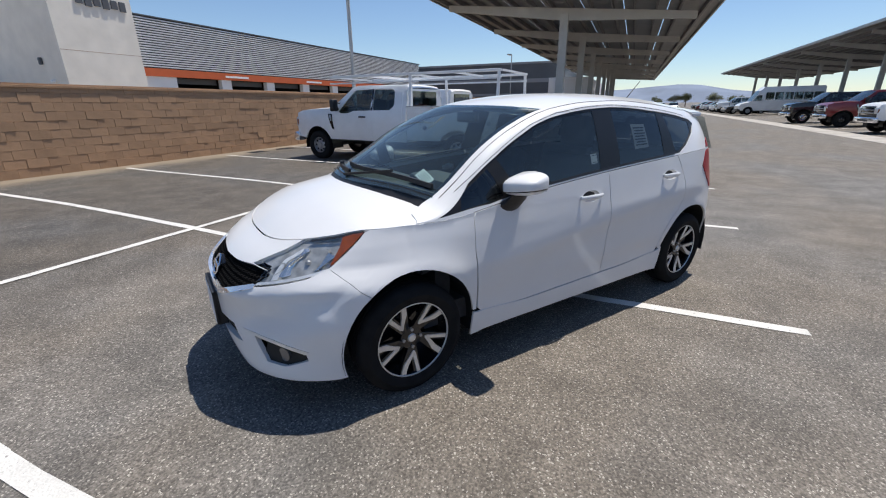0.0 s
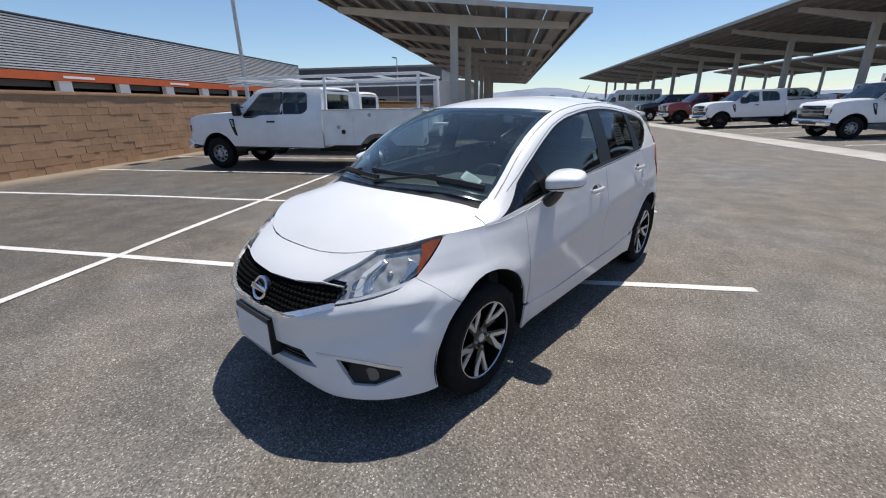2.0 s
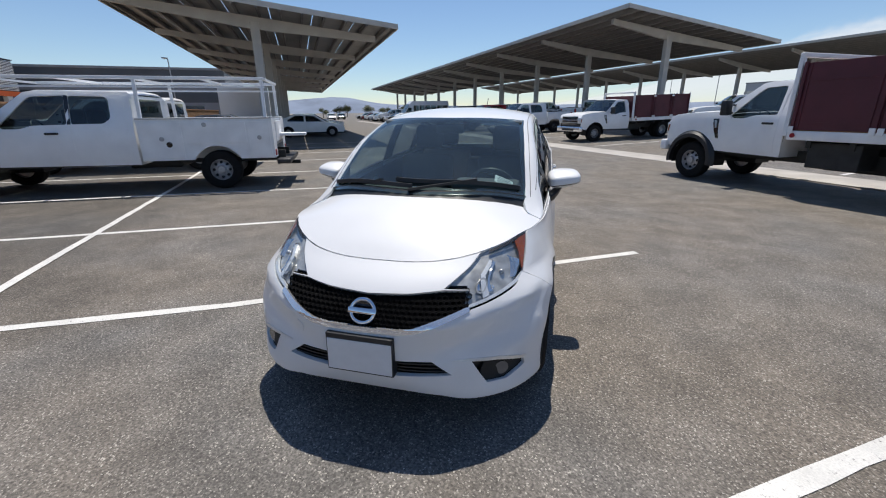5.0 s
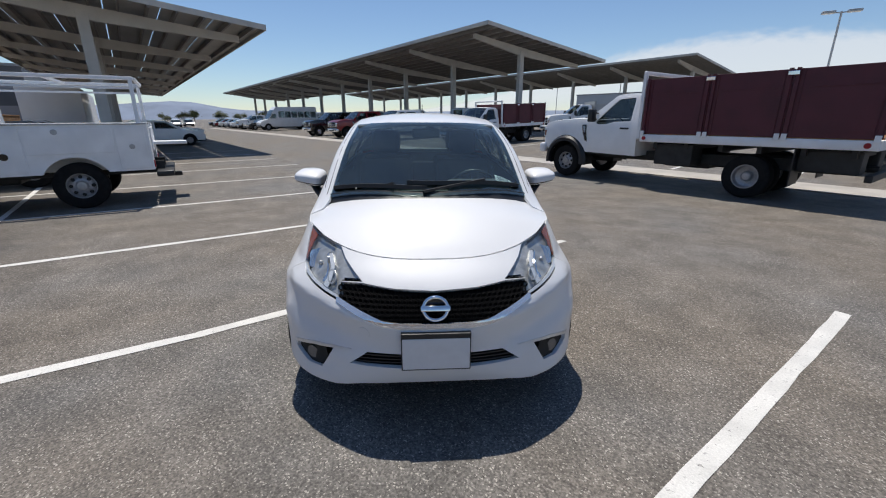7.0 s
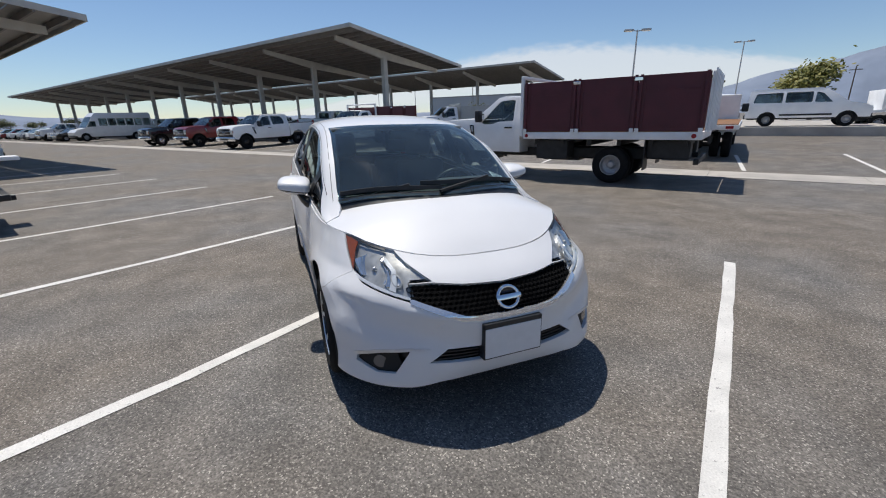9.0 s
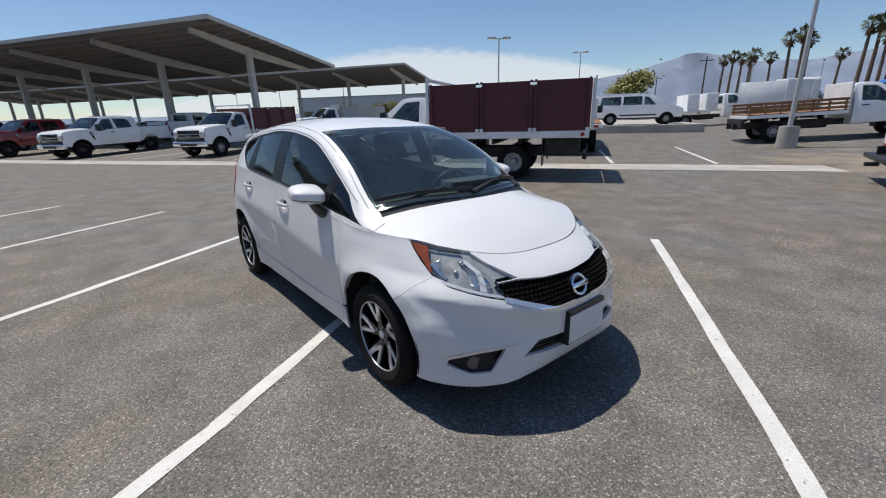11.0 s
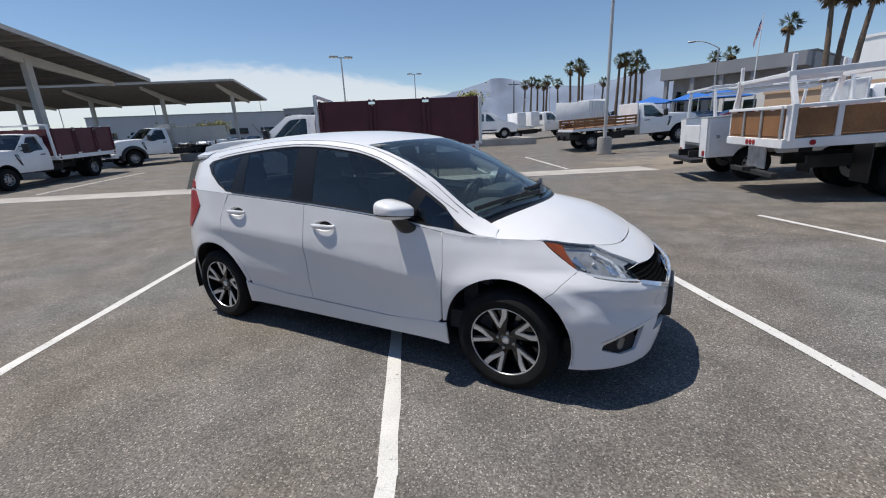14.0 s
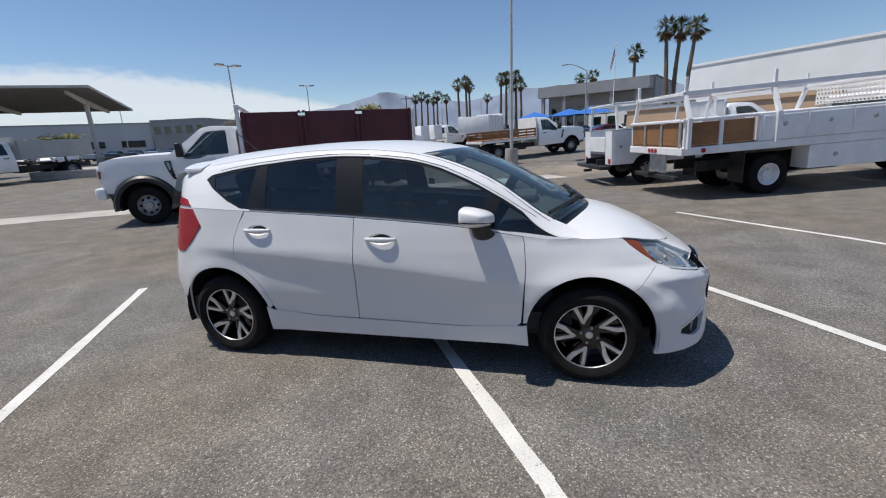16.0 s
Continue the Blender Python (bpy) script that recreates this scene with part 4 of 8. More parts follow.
def hatch(u, v):
    """The sloping rear window, between the roof's end and the tailgate."""
    y = u * 0.56
    t = v
    a = Vector((-1.775, y, 1.445 - 0.09 * u * u))
    b = Vector((-1.915 + 0.12 * u * u, y * 1.18, 1.10))
    p = a.lerp(b, t)
    return (p.x, p.y, p.z)


panel("rear_window", hatch, [(-1, 0), (1, 0), (1, 1), (-1, 1)], PRIVACY, car, "dark rear window", step=0.2, flange=0)
# bonnet
BL = [top(l)[0] for l in np.linspace(0, LX(1.14, ZTOP(1.14))[0], 60)]
EDGE = [(wrap(l, top(l)[1])) for l in BL]
ex = [p[0] for p in EDGE][::-1]
ey = [p[1] for p in EDGE][::-1]
ez = [p[2] for p in EDGE][::-1]
HC = curve([(1.0, 1.065), (1.14, 1.048), (1.3, 1.015), (1.5, 0.962), (1.65, 0.898), (1.75, 0.847), (1.80, 0.816), (1.84, 0.79), (1.9, 0.75)])


def bonnet(x, y):
    e = max(lerp(x, ex, ey), 0.02)
    zz = lerp(x, ex, ez)
    t = min(1.0, abs(y) / e)
    f = (1 - t ** 2.2)
    return (x, y, zz + (HC(x) - zz) * f)


edge_l = [(p[0], p[1]) for p in EDGE[::4]]
outline = edge_l + [(1.15, 0.685)] + [(screen_base(y) + 0.018, y) for y in reversed(ys)] + [(1.15, -0.685)] + [(x, -y) for x, y in reversed(edge_l[1:])]
panel("bonnet", bonnet, shrink(outline, 0.0045), PAINT, car, "white bonnet", step=0.05, flange=0.02)


def cowl(x, y):
    lo, hi = screen_base(y) - 0.03, screen_base(y) + 0.045
    t = (x - lo) / (hi - lo)
    z0, z1 = upper(lo, VY(lo, y)[1])[2] + 0.004, bonnet(hi, y)[2] - 0.014
    return (x, y, z0 + (z1 - z0) * t - 0.008 * math.sin(math.pi * t))


panel("cowl_panel", cowl, [(screen_base(y) + 0.045, y) for y in ys] + [(screen_base(y) - 0.03, y) for y in reversed(ys)], BLACK_TRIM, car, "black plastic cowl below the windscreen", step=0.04, flange=0.02)

# lamps: a dark housing, a ribbed main reflector, a round inner lamp with its ring, a bright lower rim, the amber corner, the lens
for o, sg in ((HEAD, 1), (HEAD_R, -1)):
    def sunk(depth, ribs=0.0, bowl=None):
        def surface(l, z):
            p = Vector(wrap(l, z))
            d = depth + ribs * math.sin(abs(l) * 330)
            if bowl:
                q = 1 - ((l - bowl[0]) ** 2 + (z - bowl[1]) ** 2) / bowl[2] ** 2
                d += 0.6 * bowl[2] * max(q, 0) ** 0.5
            return (p.x - 0.8 * d, p.y - math.copysign(0.6 * d, p.y), p.z)
        return surface

    def at_lamp(points):
        return [(sg * LY(y, z)[0], z) for y, z in points]
    lamp = panel("headlamp", sunk(0.030), shrink(o, 0.002), LAMP_DARK, car, "clear headlamp with silver reflectors and an amber corner", step=0.02, flange=0)
    main = at_lamp([(0.535, 0.690), (0.60, 0.698), (0.648, 0.728), (0.660, 0.782), (0.610, 0.802), (0.550, 0.788), (0.528, 0.745)])
    centre = (sum(p[0] for p in main) / 7, sum(p[1] for p in main) / 7, 0.075)
    panel("main_reflector", sunk(0.006, 0.0016, centre), main, LAMP_CHROME, lamp, "ribbed silver reflector", step=0.008, flange=0.02)
    fin = at_lamp([(0.545, 0.680), (0.515, 0.750), (0.538, 0.797), (0.520, 0.800), (0.494, 0.755), (0.520, 0.672)])
    panel("divider", sunk(0.004), fin, LAMP_SILVER, lamp, "pale lamp divider", step=0.02, flange=0.02)
    l0, z0 = at_lamp([(0.505, 0.716)])[0]
    ring = [(l0 + 0.027 * math.cos(k * math.pi / 10), z0 + 0.027 * math.sin(k * math.pi / 10)) for k in range(20)]
    hole = [(l0 + 0.021 * math.cos(k * math.pi / 10), z0 + 0.021 * math.sin(k * math.pi / 10)) for k in range(20)]
    panel("inner_lamp", sunk(0.004, 0.0, (l0, z0, 0.03)), hole, LAMP_CHROME, lamp, "small round inner lamp", step=0.008, flange=0)
    panel("lamp_ring", sunk(0.004), ring, LAMP_DARK, lamp, "", holes=[hole], step=0.012, flange=0.01)
    rim = at_lamp([(0.462, 0.644), (0.53, 0.660), (0.595, 0.680), (0.652, 0.704), (0.70, 0.740), (0.692, 0.752), (0.645, 0.716), (0.590, 0.692), (0.53, 0.672), (0.466, 0.656)])
    panel("lower_rim", sunk(0.004), rim, LAMP_SILVER, lamp, "bright lower rim", step=0.02, flange=0.015)
    panel("lens", wrap, shrink(o, 0.002), LENS, lamp, step=0.03, offset=0.003, flange=0.01)
    am = [LX(1.488, 0.878), LX(1.53, 0.872), LX(1.575, 0.858), LX(1.60, 0.82), LX(1.663, 0.746), LX(1.65, 0.752), LX(1.58, 0.806)]
    panel("side_reflector", wrap, [(sg * l, z) for l, z in am], AMBER, lamp, "amber side reflector", step=0.03, offset=-0.002, flange=0.006)
    bz = LAMP_TOP[:-1] + [(l, z - 0.009) for l, z in reversed(LAMP_TOP[:-1])]
    panel("bezel", wrap, [(sg * l, z) for l, z in bz], BLACK_TRIM, lamp, step=0.03, offset=-0.002, flange=0.004)
    p = Vector(wrap(*centre[:2]))
    bm = bmesh.new()
    bmesh.ops.create_uvsphere(bm, u_segments=14, v_segments=8, radius=0.013)
    bmesh.ops.transform(bm, matrix=Matrix.Translation((p.x - 0.02, p.y - math.copysign(0.015, p.y), centre[1])), verts=bm.verts)
    part("bulb_cap", bm, STEEL, lamp, smooth=60)
gr = panel("grille", wrap, shrink(FRONT_HOLE, -0.004), GRILLE_BLACK, car, "black honeycomb grille", step=0.05, offset=-0.035, flange=0)
panel("chrome_strip", wrap, both([LY(0, 0.5645), LY(0.165, 0.5665), LY(0.24, 0.578), LY(0.35, 0.614), LY(0.45, 0.648), LY(0.465, 0.648), LY(0.468, 0.632), LY(0.36, 0.592), LY(0.25, 0.556), LY(0.17, 0.545), LY(0, 0.543)]), BRIGHT_TRIM, car, "bright chrome strip under the grille", step=0.02, offset=0.004, flange=0.03)
panel("lower_intake", wrap, shrink(INTAKE, -0.004), BLACK_TRIM, car, step=0.05, offset=-0.05, flange=0)

# ---- wheels ----
MESHES = {}


def shared(key, build, mats, smooth):
    """A mesh made once and shared by alike parts."""
    if key not in MESHES:
        bm = build()
        bm.normal_update()
        me = bpy.data.meshes.new(key)
        for f in bm.faces:
            f.smooth = True
        for e in bm.edges:
            if len(e.link_faces) == 2 and e.calc_face_angle(0) > radians(smooth):
                e.smooth = False
        bm.to_mesh(me)
        bm.free()
        me.materials.append(mats)
        MESHES[key] = me
    return MESHES[key]


def tyre_mesh(r, rim, w, n=48):
    def build():
        bm = bmesh.new()
        h = w / 2
        lathe(bm, [(rim, -h * 0.82), (rim + 0.012, -h * 0.95), ((r + rim) / 2, -h * 1.04), (r - 0.04, -h * 0.99), (r - 0.014, -h * 0.87), (r - 0.003, -h * 0.72), (r, -h * 0.58), (r, -h * 0.36), (r - 0.008, -h * 0.35), (r - 0.008, -h * 0.28), (r, -h * 0.27), (r, -h * 0.04), (r - 0.008, -h * 0.03), (r - 0.008, h * 0.03),
                   (r, h * 0.04), (r, h * 0.27), (r - 0.008, h * 0.28), (r - 0.008, h * 0.35), (r, h * 0.36), (r, h * 0.58), (r - 0.003, h * 0.72), (r - 0.014, h * 0.87), (r - 0.04, h * 0.99), ((r + rim) / 2, h * 1.04), (rim + 0.012, h * 0.95), (rim, h * 0.82)], n, closed=True)
        return bm
    return build


def alloy_body():
    bm = bmesh.new()
    lathe(bm, [(0.206, 0.083), (0.2, 0.08), (0.195, 0.05), (0.188, -0.02), (0.185, -0.08), (0.20, -0.085), (0.207, -0.08)], 48, closed=True)
    lathe(bm, [(0.0, 0.052), (0.045, 0.056), (0.062, 0.05), (0.07, 0.02), (0.07, -0.03), (0.0, -0.03)], 32)
    lathe(bm, [(0.185, -0.03), (0.03, -0.028), (0.03, -0.034), (0.185, -0.036)], 32, closed=True)
    return bm


def alloy_back():
    """The black body of one spoke, behind its machined face."""
    bm = bmesh.new()
    for d1 in (0.02, 0.47):
        bar(bm, (0.05, 0.035, 0), (0.198 * math.cos(d1), 0.058, 0.198 * math.sin(d1)), 0.044, 0.03, up=(0, 1, 0), bevel=0.004)
    return bm


def alloy_nut():
    return tube(bmesh.new(), (0, 0.045, 0), (0, 0.064, 0), 0.009, n=6)


def alloy_face():
    """One machined spoke face: a bright V of a straight arm and a kinked one."""
    bm = bmesh.new()

    def ribbon(pts):
        prev = None
        for (r, a, w) in pts:
            c = Vector((r * math.cos(a), 0, r * math.sin(a)))
            d = Vector((-math.sin(a), 0, math.cos(a)))
            y = 0.056 + 0.024 * (r - 0.07) / 0.13
            row = [bm.verts.new(c + d * w / 2 + Vector((0, y - 0.006, 0))), bm.verts.new(c + d * (w / 2 - 0.002) + Vector((0, y, 0))), bm.verts.new(c - d * (w / 2 - 0.002) + Vector((0, y, 0))), bm.verts.new(c - d * w / 2 + Vector((0, y - 0.006, 0)))]
            if prev:
                for i in range(3):
                    bm.faces.new((prev[i], prev[i + 1], row[i + 1], row[i]))
            prev = row
    ribbon([(0.078, 0.03, 0.010), (0.092, 0.02, 0.022), (0.15, 0.01, 0.023), (0.203, 0.0, 0.025)])
    ribbon([(0.080, 0.06, 0.010), (0.10, 0.16, 0.025), (0.126, 0.32, 0.030), (0.152, 0.425, 0.033), (0.175, 0.45, 0.031), (0.203, 0.46, 0.034)])
    bmesh.ops.recalc_face_normals(bm, faces=bm.faces)
    return bm


def alloy_lip():
    return lathe(bmesh.new(), [(0.2035, 0.087), (0.208, 0.086), (0.2075, 0.08), (0.201, 0.081)], 48, closed=True)


def linked(name, me, parent, m=None, label=""):
    ob = new(name, me)
    ob.parent = parent
    if m is not None:
        ob.matrix_local = m
    if label:
        ob["label"] = label
    return ob


def car_wheel(parent, x, side, spin):
    m = pose(x, 0.722 * side, 0.302, 0, 0, 0 if side > 0 else 180) @ pose(0, 0, 0, 0, spin, 0)
    w = linked("wheel", shared("alloy_wheel", alloy_body, GLOSS_BLACK, 35), parent, m, "black alloy wheel with machined spokes")
    linked("tyre", shared("car_tyre", tyre_mesh(0.304, 0.205, 0.195), RUBBER, 40), w)
    linked("rim_edge", shared("alloy_lip", alloy_lip, SILVER, 40), w)
    for k in range(5):
        sp = linked("spoke", shared("alloy_back", alloy_back, GLOSS_BLACK, 35), w, pose(0, 0, 0, 0, -72 * k, 0))
        linked("spoke_face", shared("alloy_face", alloy_face, SILVER, 30), w, pose(0, 0, 0, 0, -72 * k, 0), "bright machined spoke face")
    for k in range(4):
        t = math.pi / 2 * k + 0.4
        linked("wheel_nut", shared("alloy_nut", alloy_nut, STEEL, 30), w, pose(0.05 * math.cos(t), 0, 0.05 * math.sin(t)))
    linked("centre_cap", shared("centre_cap", lambda: lathe(bmesh.new(), [(0.0, 0.062), (0.02, 0.061), (0.025, 0.055), (0.025, 0.045), (0.0, 0.045)], 24), SILVER, 40), w)


for x, side, spin in ((1.3, 1, 25), (-1.3, 1, 40), (1.3, -1, 8), (-1.3, -1, -13.5)):
    car_wheel(car, x, side, spin)
    bm = bmesh.new()
    n = 24
    rows = []
    for yy in (0.42, 0.83):
        rows.append([bm.verts.new((x + 0.385 * math.cos(math.pi * (i / n * 1.14 - 0.07)), side * min(yy, 0.80), ARCH_Z + 0.385 * math.sin(math.pi * (i / n * 1.14 - 0.07)))) for i in range(n + 1)])
    for i in range(n):
        bm.faces.new((rows[0][i], rows[0][i + 1], rows[1][i + 1], rows[1][i]))
    bm.faces.new(rows[0])
    part("wheel_liner", bm, GAP, car)

# underside and cabin
# unseen plate added to keep sun from the bonnet gap off the ground
bm = bmesh.new()
rim = [wrap(l, 0.26) for l in np.linspace(-1.05, 1.05, 31)]
rows = [[bm.verts.new((min(p[0] - 0.03, 1.97), p[1] * 0.96, z)) for p in rim] for z in (0.25, 0.27)]
for row in rows:
    bm.faces.new(row)
for i in range(30):
    bm.faces.new((rows[0][i], rows[0][i + 1], rows[1][i + 1], rows[1][i]))
part("undertray", bm, CHASSIS, car, "black plastic undertray")
part("underbody", boxed(-1.85, 1.70, -0.60, 0.60, 0.20, 0.30, 0.02), CHASSIS, car)
bm = boxed(-1.75, 1.2, -0.735, 0.735, 0.30, 0.42)
part("cabin_floor", bm, CABIN, car)
# unseen plates added to block sun that falls past the cabin floor
for sg in (1, -1):
    part("sill_floor", boxed(-0.88, 0.88, *sorted((sg * 0.55, sg * 0.79)), 0.25, 0.30), CHASSIS, car)
part("firewall", boxed(0.98, 1.08, -0.66, 0.66, 0.35, 0.88), CABIN, car)
bm = bmesh.new()
prof = [(1.24, 0.93), (1.08, 0.97), (0.86, 0.985), (0.74, 0.97), (0.72, 0.86), (0.80, 0.60), (1.15, 0.55)]
rows = [[bm.verts.new((x, y, z)) for x, z in prof] for y in (-0.62, 0.62)]
for i in range(len(prof)):
    j = (i + 1) % len(prof)
    bm.faces.new((rows[0][i], rows[0][j], rows[1][j], rows[1][i]))
bm.faces.new(rows[0][::-1])
bm.faces.new(rows[1])
bmesh.ops.bevel(bm, geom=[e for e in bm.edges], offset=0.02, segments=2, affect="EDGES")
bmesh.ops.recalc_face_normals(bm, faces=bm.faces)
part("dashboard", bm, DASH, car, "dark grey dashboard", 40)
bm = boxed(0.72, 0.95, 0.14, 0.58, 0.98, 1.05, 0.03)
part("instrument_hood", bm, DASH, car, smooth=40)
bm = bmesh.new()
tor = pose(0.56, 0.36, 0.93, 0, -66, 0)
n, k = 32, 8
rings = []
for i in range(n):
    a = 2 * math.pi * i / n
    rings.append([bm.verts.new(tor @ Vector(((0.18 + 0.015 * math.cos(2 * math.pi * j / k)) * math.cos(a), (0.18 + 0.015 * math.cos(2 * math.pi * j / k)) * math.sin(a), 0.015 * math.sin(2 * math.pi * j / k)))) for j in range(k)])
for i in range(n):
    for j in range(k):
        bm.faces.new((rings[i][j], rings[(i + 1) % n][j], rings[(i + 1) % n][(j + 1) % k], rings[i][(j + 1) % k]))
box(bm, -0.17, 0.17, -0.03, 0.03, -0.03, 0.0, 0.008, tor)
box(bm, -0.15, 0.02, -0.02, 0.02, -0.03, 0.0, 0.008, tor)
part("steering_wheel", bm, BLACK_TRIM, car, "black steering wheel", 45)


def seat(x, y, w, back=1.1, rest=True):
    s = part("seat", boxed(x, x + 0.5, y - w / 2, y + w / 2, 0.42, 0.60, 0.05), CABIN, car, "dark cloth seat", 50)
    m = pose(x + 0.05, y, 0.56, 0, -14, 0)
    part("backrest", boxed(-0.13, 0.02, -w / 2, w / 2, 0.0, back - 0.52, 0.05, m, 3), CABIN, s, "", 50)
    if rest:
        part("headrest", boxed(-0.11, 0.01, -0.13, 0.13, back - 0.47, back - 0.25, 0.045, m, 3), CABIN, s, "", 50)


for yy in (0.37, -0.37):
    seat(-0.18, yy, 0.5)
for yy in (0.40, -0.40):
    seat(-1.05, yy, 0.56, 1.08)
seat(-1.05, 0.0, 0.3, 0.98, False)
part("load_cover", boxed(-1.85, -1.28, -0.6, 0.6, 0.93, 0.96, 0.01), CABIN, car)
outline = [(x, VS * 0.45) for x in (0.3, -0.3, -0.9, -1.5)] + [(-1.7, VS)] + [(x, VS * 1.55) for x in (-1.5, -0.9, -0.3, 0.3)] + [(0.42, VS * 1.2), (0.42, VS * 0.8)]
panel("roof_lining", upper, outline, material("grey_roof_lining", (0.42, 0.41, 0.39), 0.9), car, "pale grey roof lining", step=0.1, offset=0.03, flange=0)
part("rear_view_mirror", boxed(0.36, 0.40, -0.11, 0.11, 1.33, 1.40, 0.015), BLACK_TRIM, car, "black rear-view mirror", 45)
for yy in (0.38, -0.38):
    part("sun_visor", boxed(0.16, 0.34, yy - 0.16, yy + 0.16, 1.405, 1.425, 0.008, None), material("visor_grey", (0.36, 0.35, 0.33), 0.9), car)

# mirrors on the doors
def shell(bm, c, r, e=2.6, n=24, k=14, zlo=-1.0, zhi=1.0):
    """Part of a rounded box: superellipsoid between two heights."""
    rows = []
    for j in range(k + 1):
        b = math.asin(max(-1, min(1, zlo + (zhi - zlo) * j / k)))
        row = []
        for i in range(n):
            a = 2 * math.pi * i / n

            def pw(v):
                return math.copysign(abs(v) ** (2 / e), v)
            row.append(bm.verts.new((c[0] + r[0] * pw(math.cos(a)) * abs(math.cos(b)) ** (2 / e), c[1] + r[1] * pw(math.sin(a)) * abs(math.cos(b)) ** (2 / e), c[2] + r[2] * pw(math.sin(b)))))
        rows.append(row)
    for j in range(k):
        for i in range(n):
            bm.faces.new((rows[j][i], rows[j][(i + 1) % n], rows[j + 1][(i + 1) % n], rows[j + 1][i]))
    bm.faces.new(rows[0][::-1])
    bm.faces.new(rows[-1])
    return bm


for sg in (1, -1):
    c = (0.635, sg * 0.866, 1.055)
    tilt = Matrix.Translation(c) @ pose(0, 0, 0, sg * 5, 0, sg * 7) @ Matrix.Translation(-Vector(c))
    mir = None
    for nm, lo, hi, mat, rr in (("mirror_cap", -0.30, 1.0, PAINT, 1.0), ("mirror_trim", -0.50, -0.30, GLOSS_BLACK, 0.975), ("mirror_base_shell", -1.0, -0.50, PAINT, 0.97)):
        bm = shell(bmesh.new(), c, (0.100 * rr, 0.106 * rr, 0.066), 3.6, 28, 12, lo, hi)
        for v in bm.verts:
            t = (v.co.y - c[1]) * sg / 0.098
            u = min(1, max(0, (v.co.x - c[0] + 0.075) / 0.175))
            v.co.z = c[2] + (v.co.z - c[2]) * (1 - 0.22 * max(0, t)) * (1 - 0.42 * u ** 1.6) + 0.004 * t - 0.012 * u
            v.co.x += (v.co.x - c[0]) * (-0.12 * t)
            if v.co.x < c[0] - 0.075:
                v.co.x = c[0] - 0.075
        bmesh.ops.transform(bm, matrix=tilt, verts=bm.verts)
        ob = part(nm if mir is None else nm, bm, mat, car if mir is None else mir, "white door mirror with a black line" if mir is None else "", 50)
        mir = mir or ob
    bm = shell(bmesh.new(), (c[0] - 0.0755, c[1], c[2]), (0.004, 0.084, 0.05), 3.0, 20, 6)
    part("mirror_glass", bm, CHROME, mir, "mirror glass", 40)
    bm = bmesh.new()
    prev = None
    for y, z, rx, rz in ((0.755, 0.925, 0.085, 0.03), (0.785, 0.93, 0.07, 0.04), (0.81, 0.95, 0.06, 0.042), (0.835, 0.98, 0.06, 0.036), (0.855, 1.008, 0.06, 0.02)):
        ring = [bm.verts.new((0.67 + rx * math.cos(i * math.pi / 6) - (y - 0.785) * 0.2, sg * (y + 0.004 * math.sin(i)), z + rz * math.sin(i * math.pi / 6))) for i in range(12)]
        if prev:
            for i in range(12):
                bm.faces.new((prev[i], prev[(i + 1) % 12], ring[(i + 1) % 12], ring[i]))
        prev = ring
    bmesh.ops.recalc_face_normals(bm, faces=bm.faces)
    part("mirror_foot", bm, BLACK_TRIM, mir, "", 50)

# number plate, badge, lower grille, fog lamps, wipers, aerial, spoiler, stickers
plate = part("number_plate", boxed(2.118, 2.128, -0.155, 0.155, 0.35, 0.505, 0.003, pose(0, 0, 0)), material("plate_white", (0.72, 0.72, 0.73), 0.5, spread=0.03, scale=20), car, "blank white number plate in a black frame")
bm = bmesh.new()
for a in ((2.105, 2.125, -0.160, 0.160, 0.50, 0.53), (2.105, 2.125, -0.160, 0.160, 0.343, 0.352), (2.105, 2.125, -0.160, -0.15, 0.343, 0.53), (2.105, 2.125, 0.15, 0.160, 0.343, 0.53), (2.07, 2.118, -0.16, 0.16, 0.34, 0.53)):
    box(bm, *a, 0.003)
part("plate_frame", bm, BLACK_TRIM, plate)
bm = bmesh.new()
em = pose(2.064, 0, 0.626, 0, 66, 0)
n, k = 40, 8
rings = []
for i in range(n):
    a = 2 * math.pi * i / n
    rings.append([bm.verts.new(em @ Vector(((0.052 + 0.008 * math.cos(2 * math.pi * j / k)) * math.cos(a), (0.056 + 0.008 * math.cos(2 * math.pi * j / k)) * math.sin(a), 0.006 * math.sin(2 * math.pi * j / k)))) for j in range(k)])
for i in range(n):
    for j in range(k):
        bm.faces.new((rings[i][j], rings[(i + 1) % n][j], rings[(i + 1) % n][(j + 1) % k], rings[i][(j + 1) % k]))
box(bm, -0.013, 0.013, -0.068, 0.068, -0.004, 0.010, 0.003, em)
part("badge", bm, CHROME, car, "round chrome badge with a bar", 45)
part("badge_backing", lathe(bmesh.new(), [(0.0, 0.0), (0.05, 0.0), (0.05, -0.02), (0.0, -0.02)], 24, "X", (2.046, 0, 0.626)), GLOSS_BLACK, car)

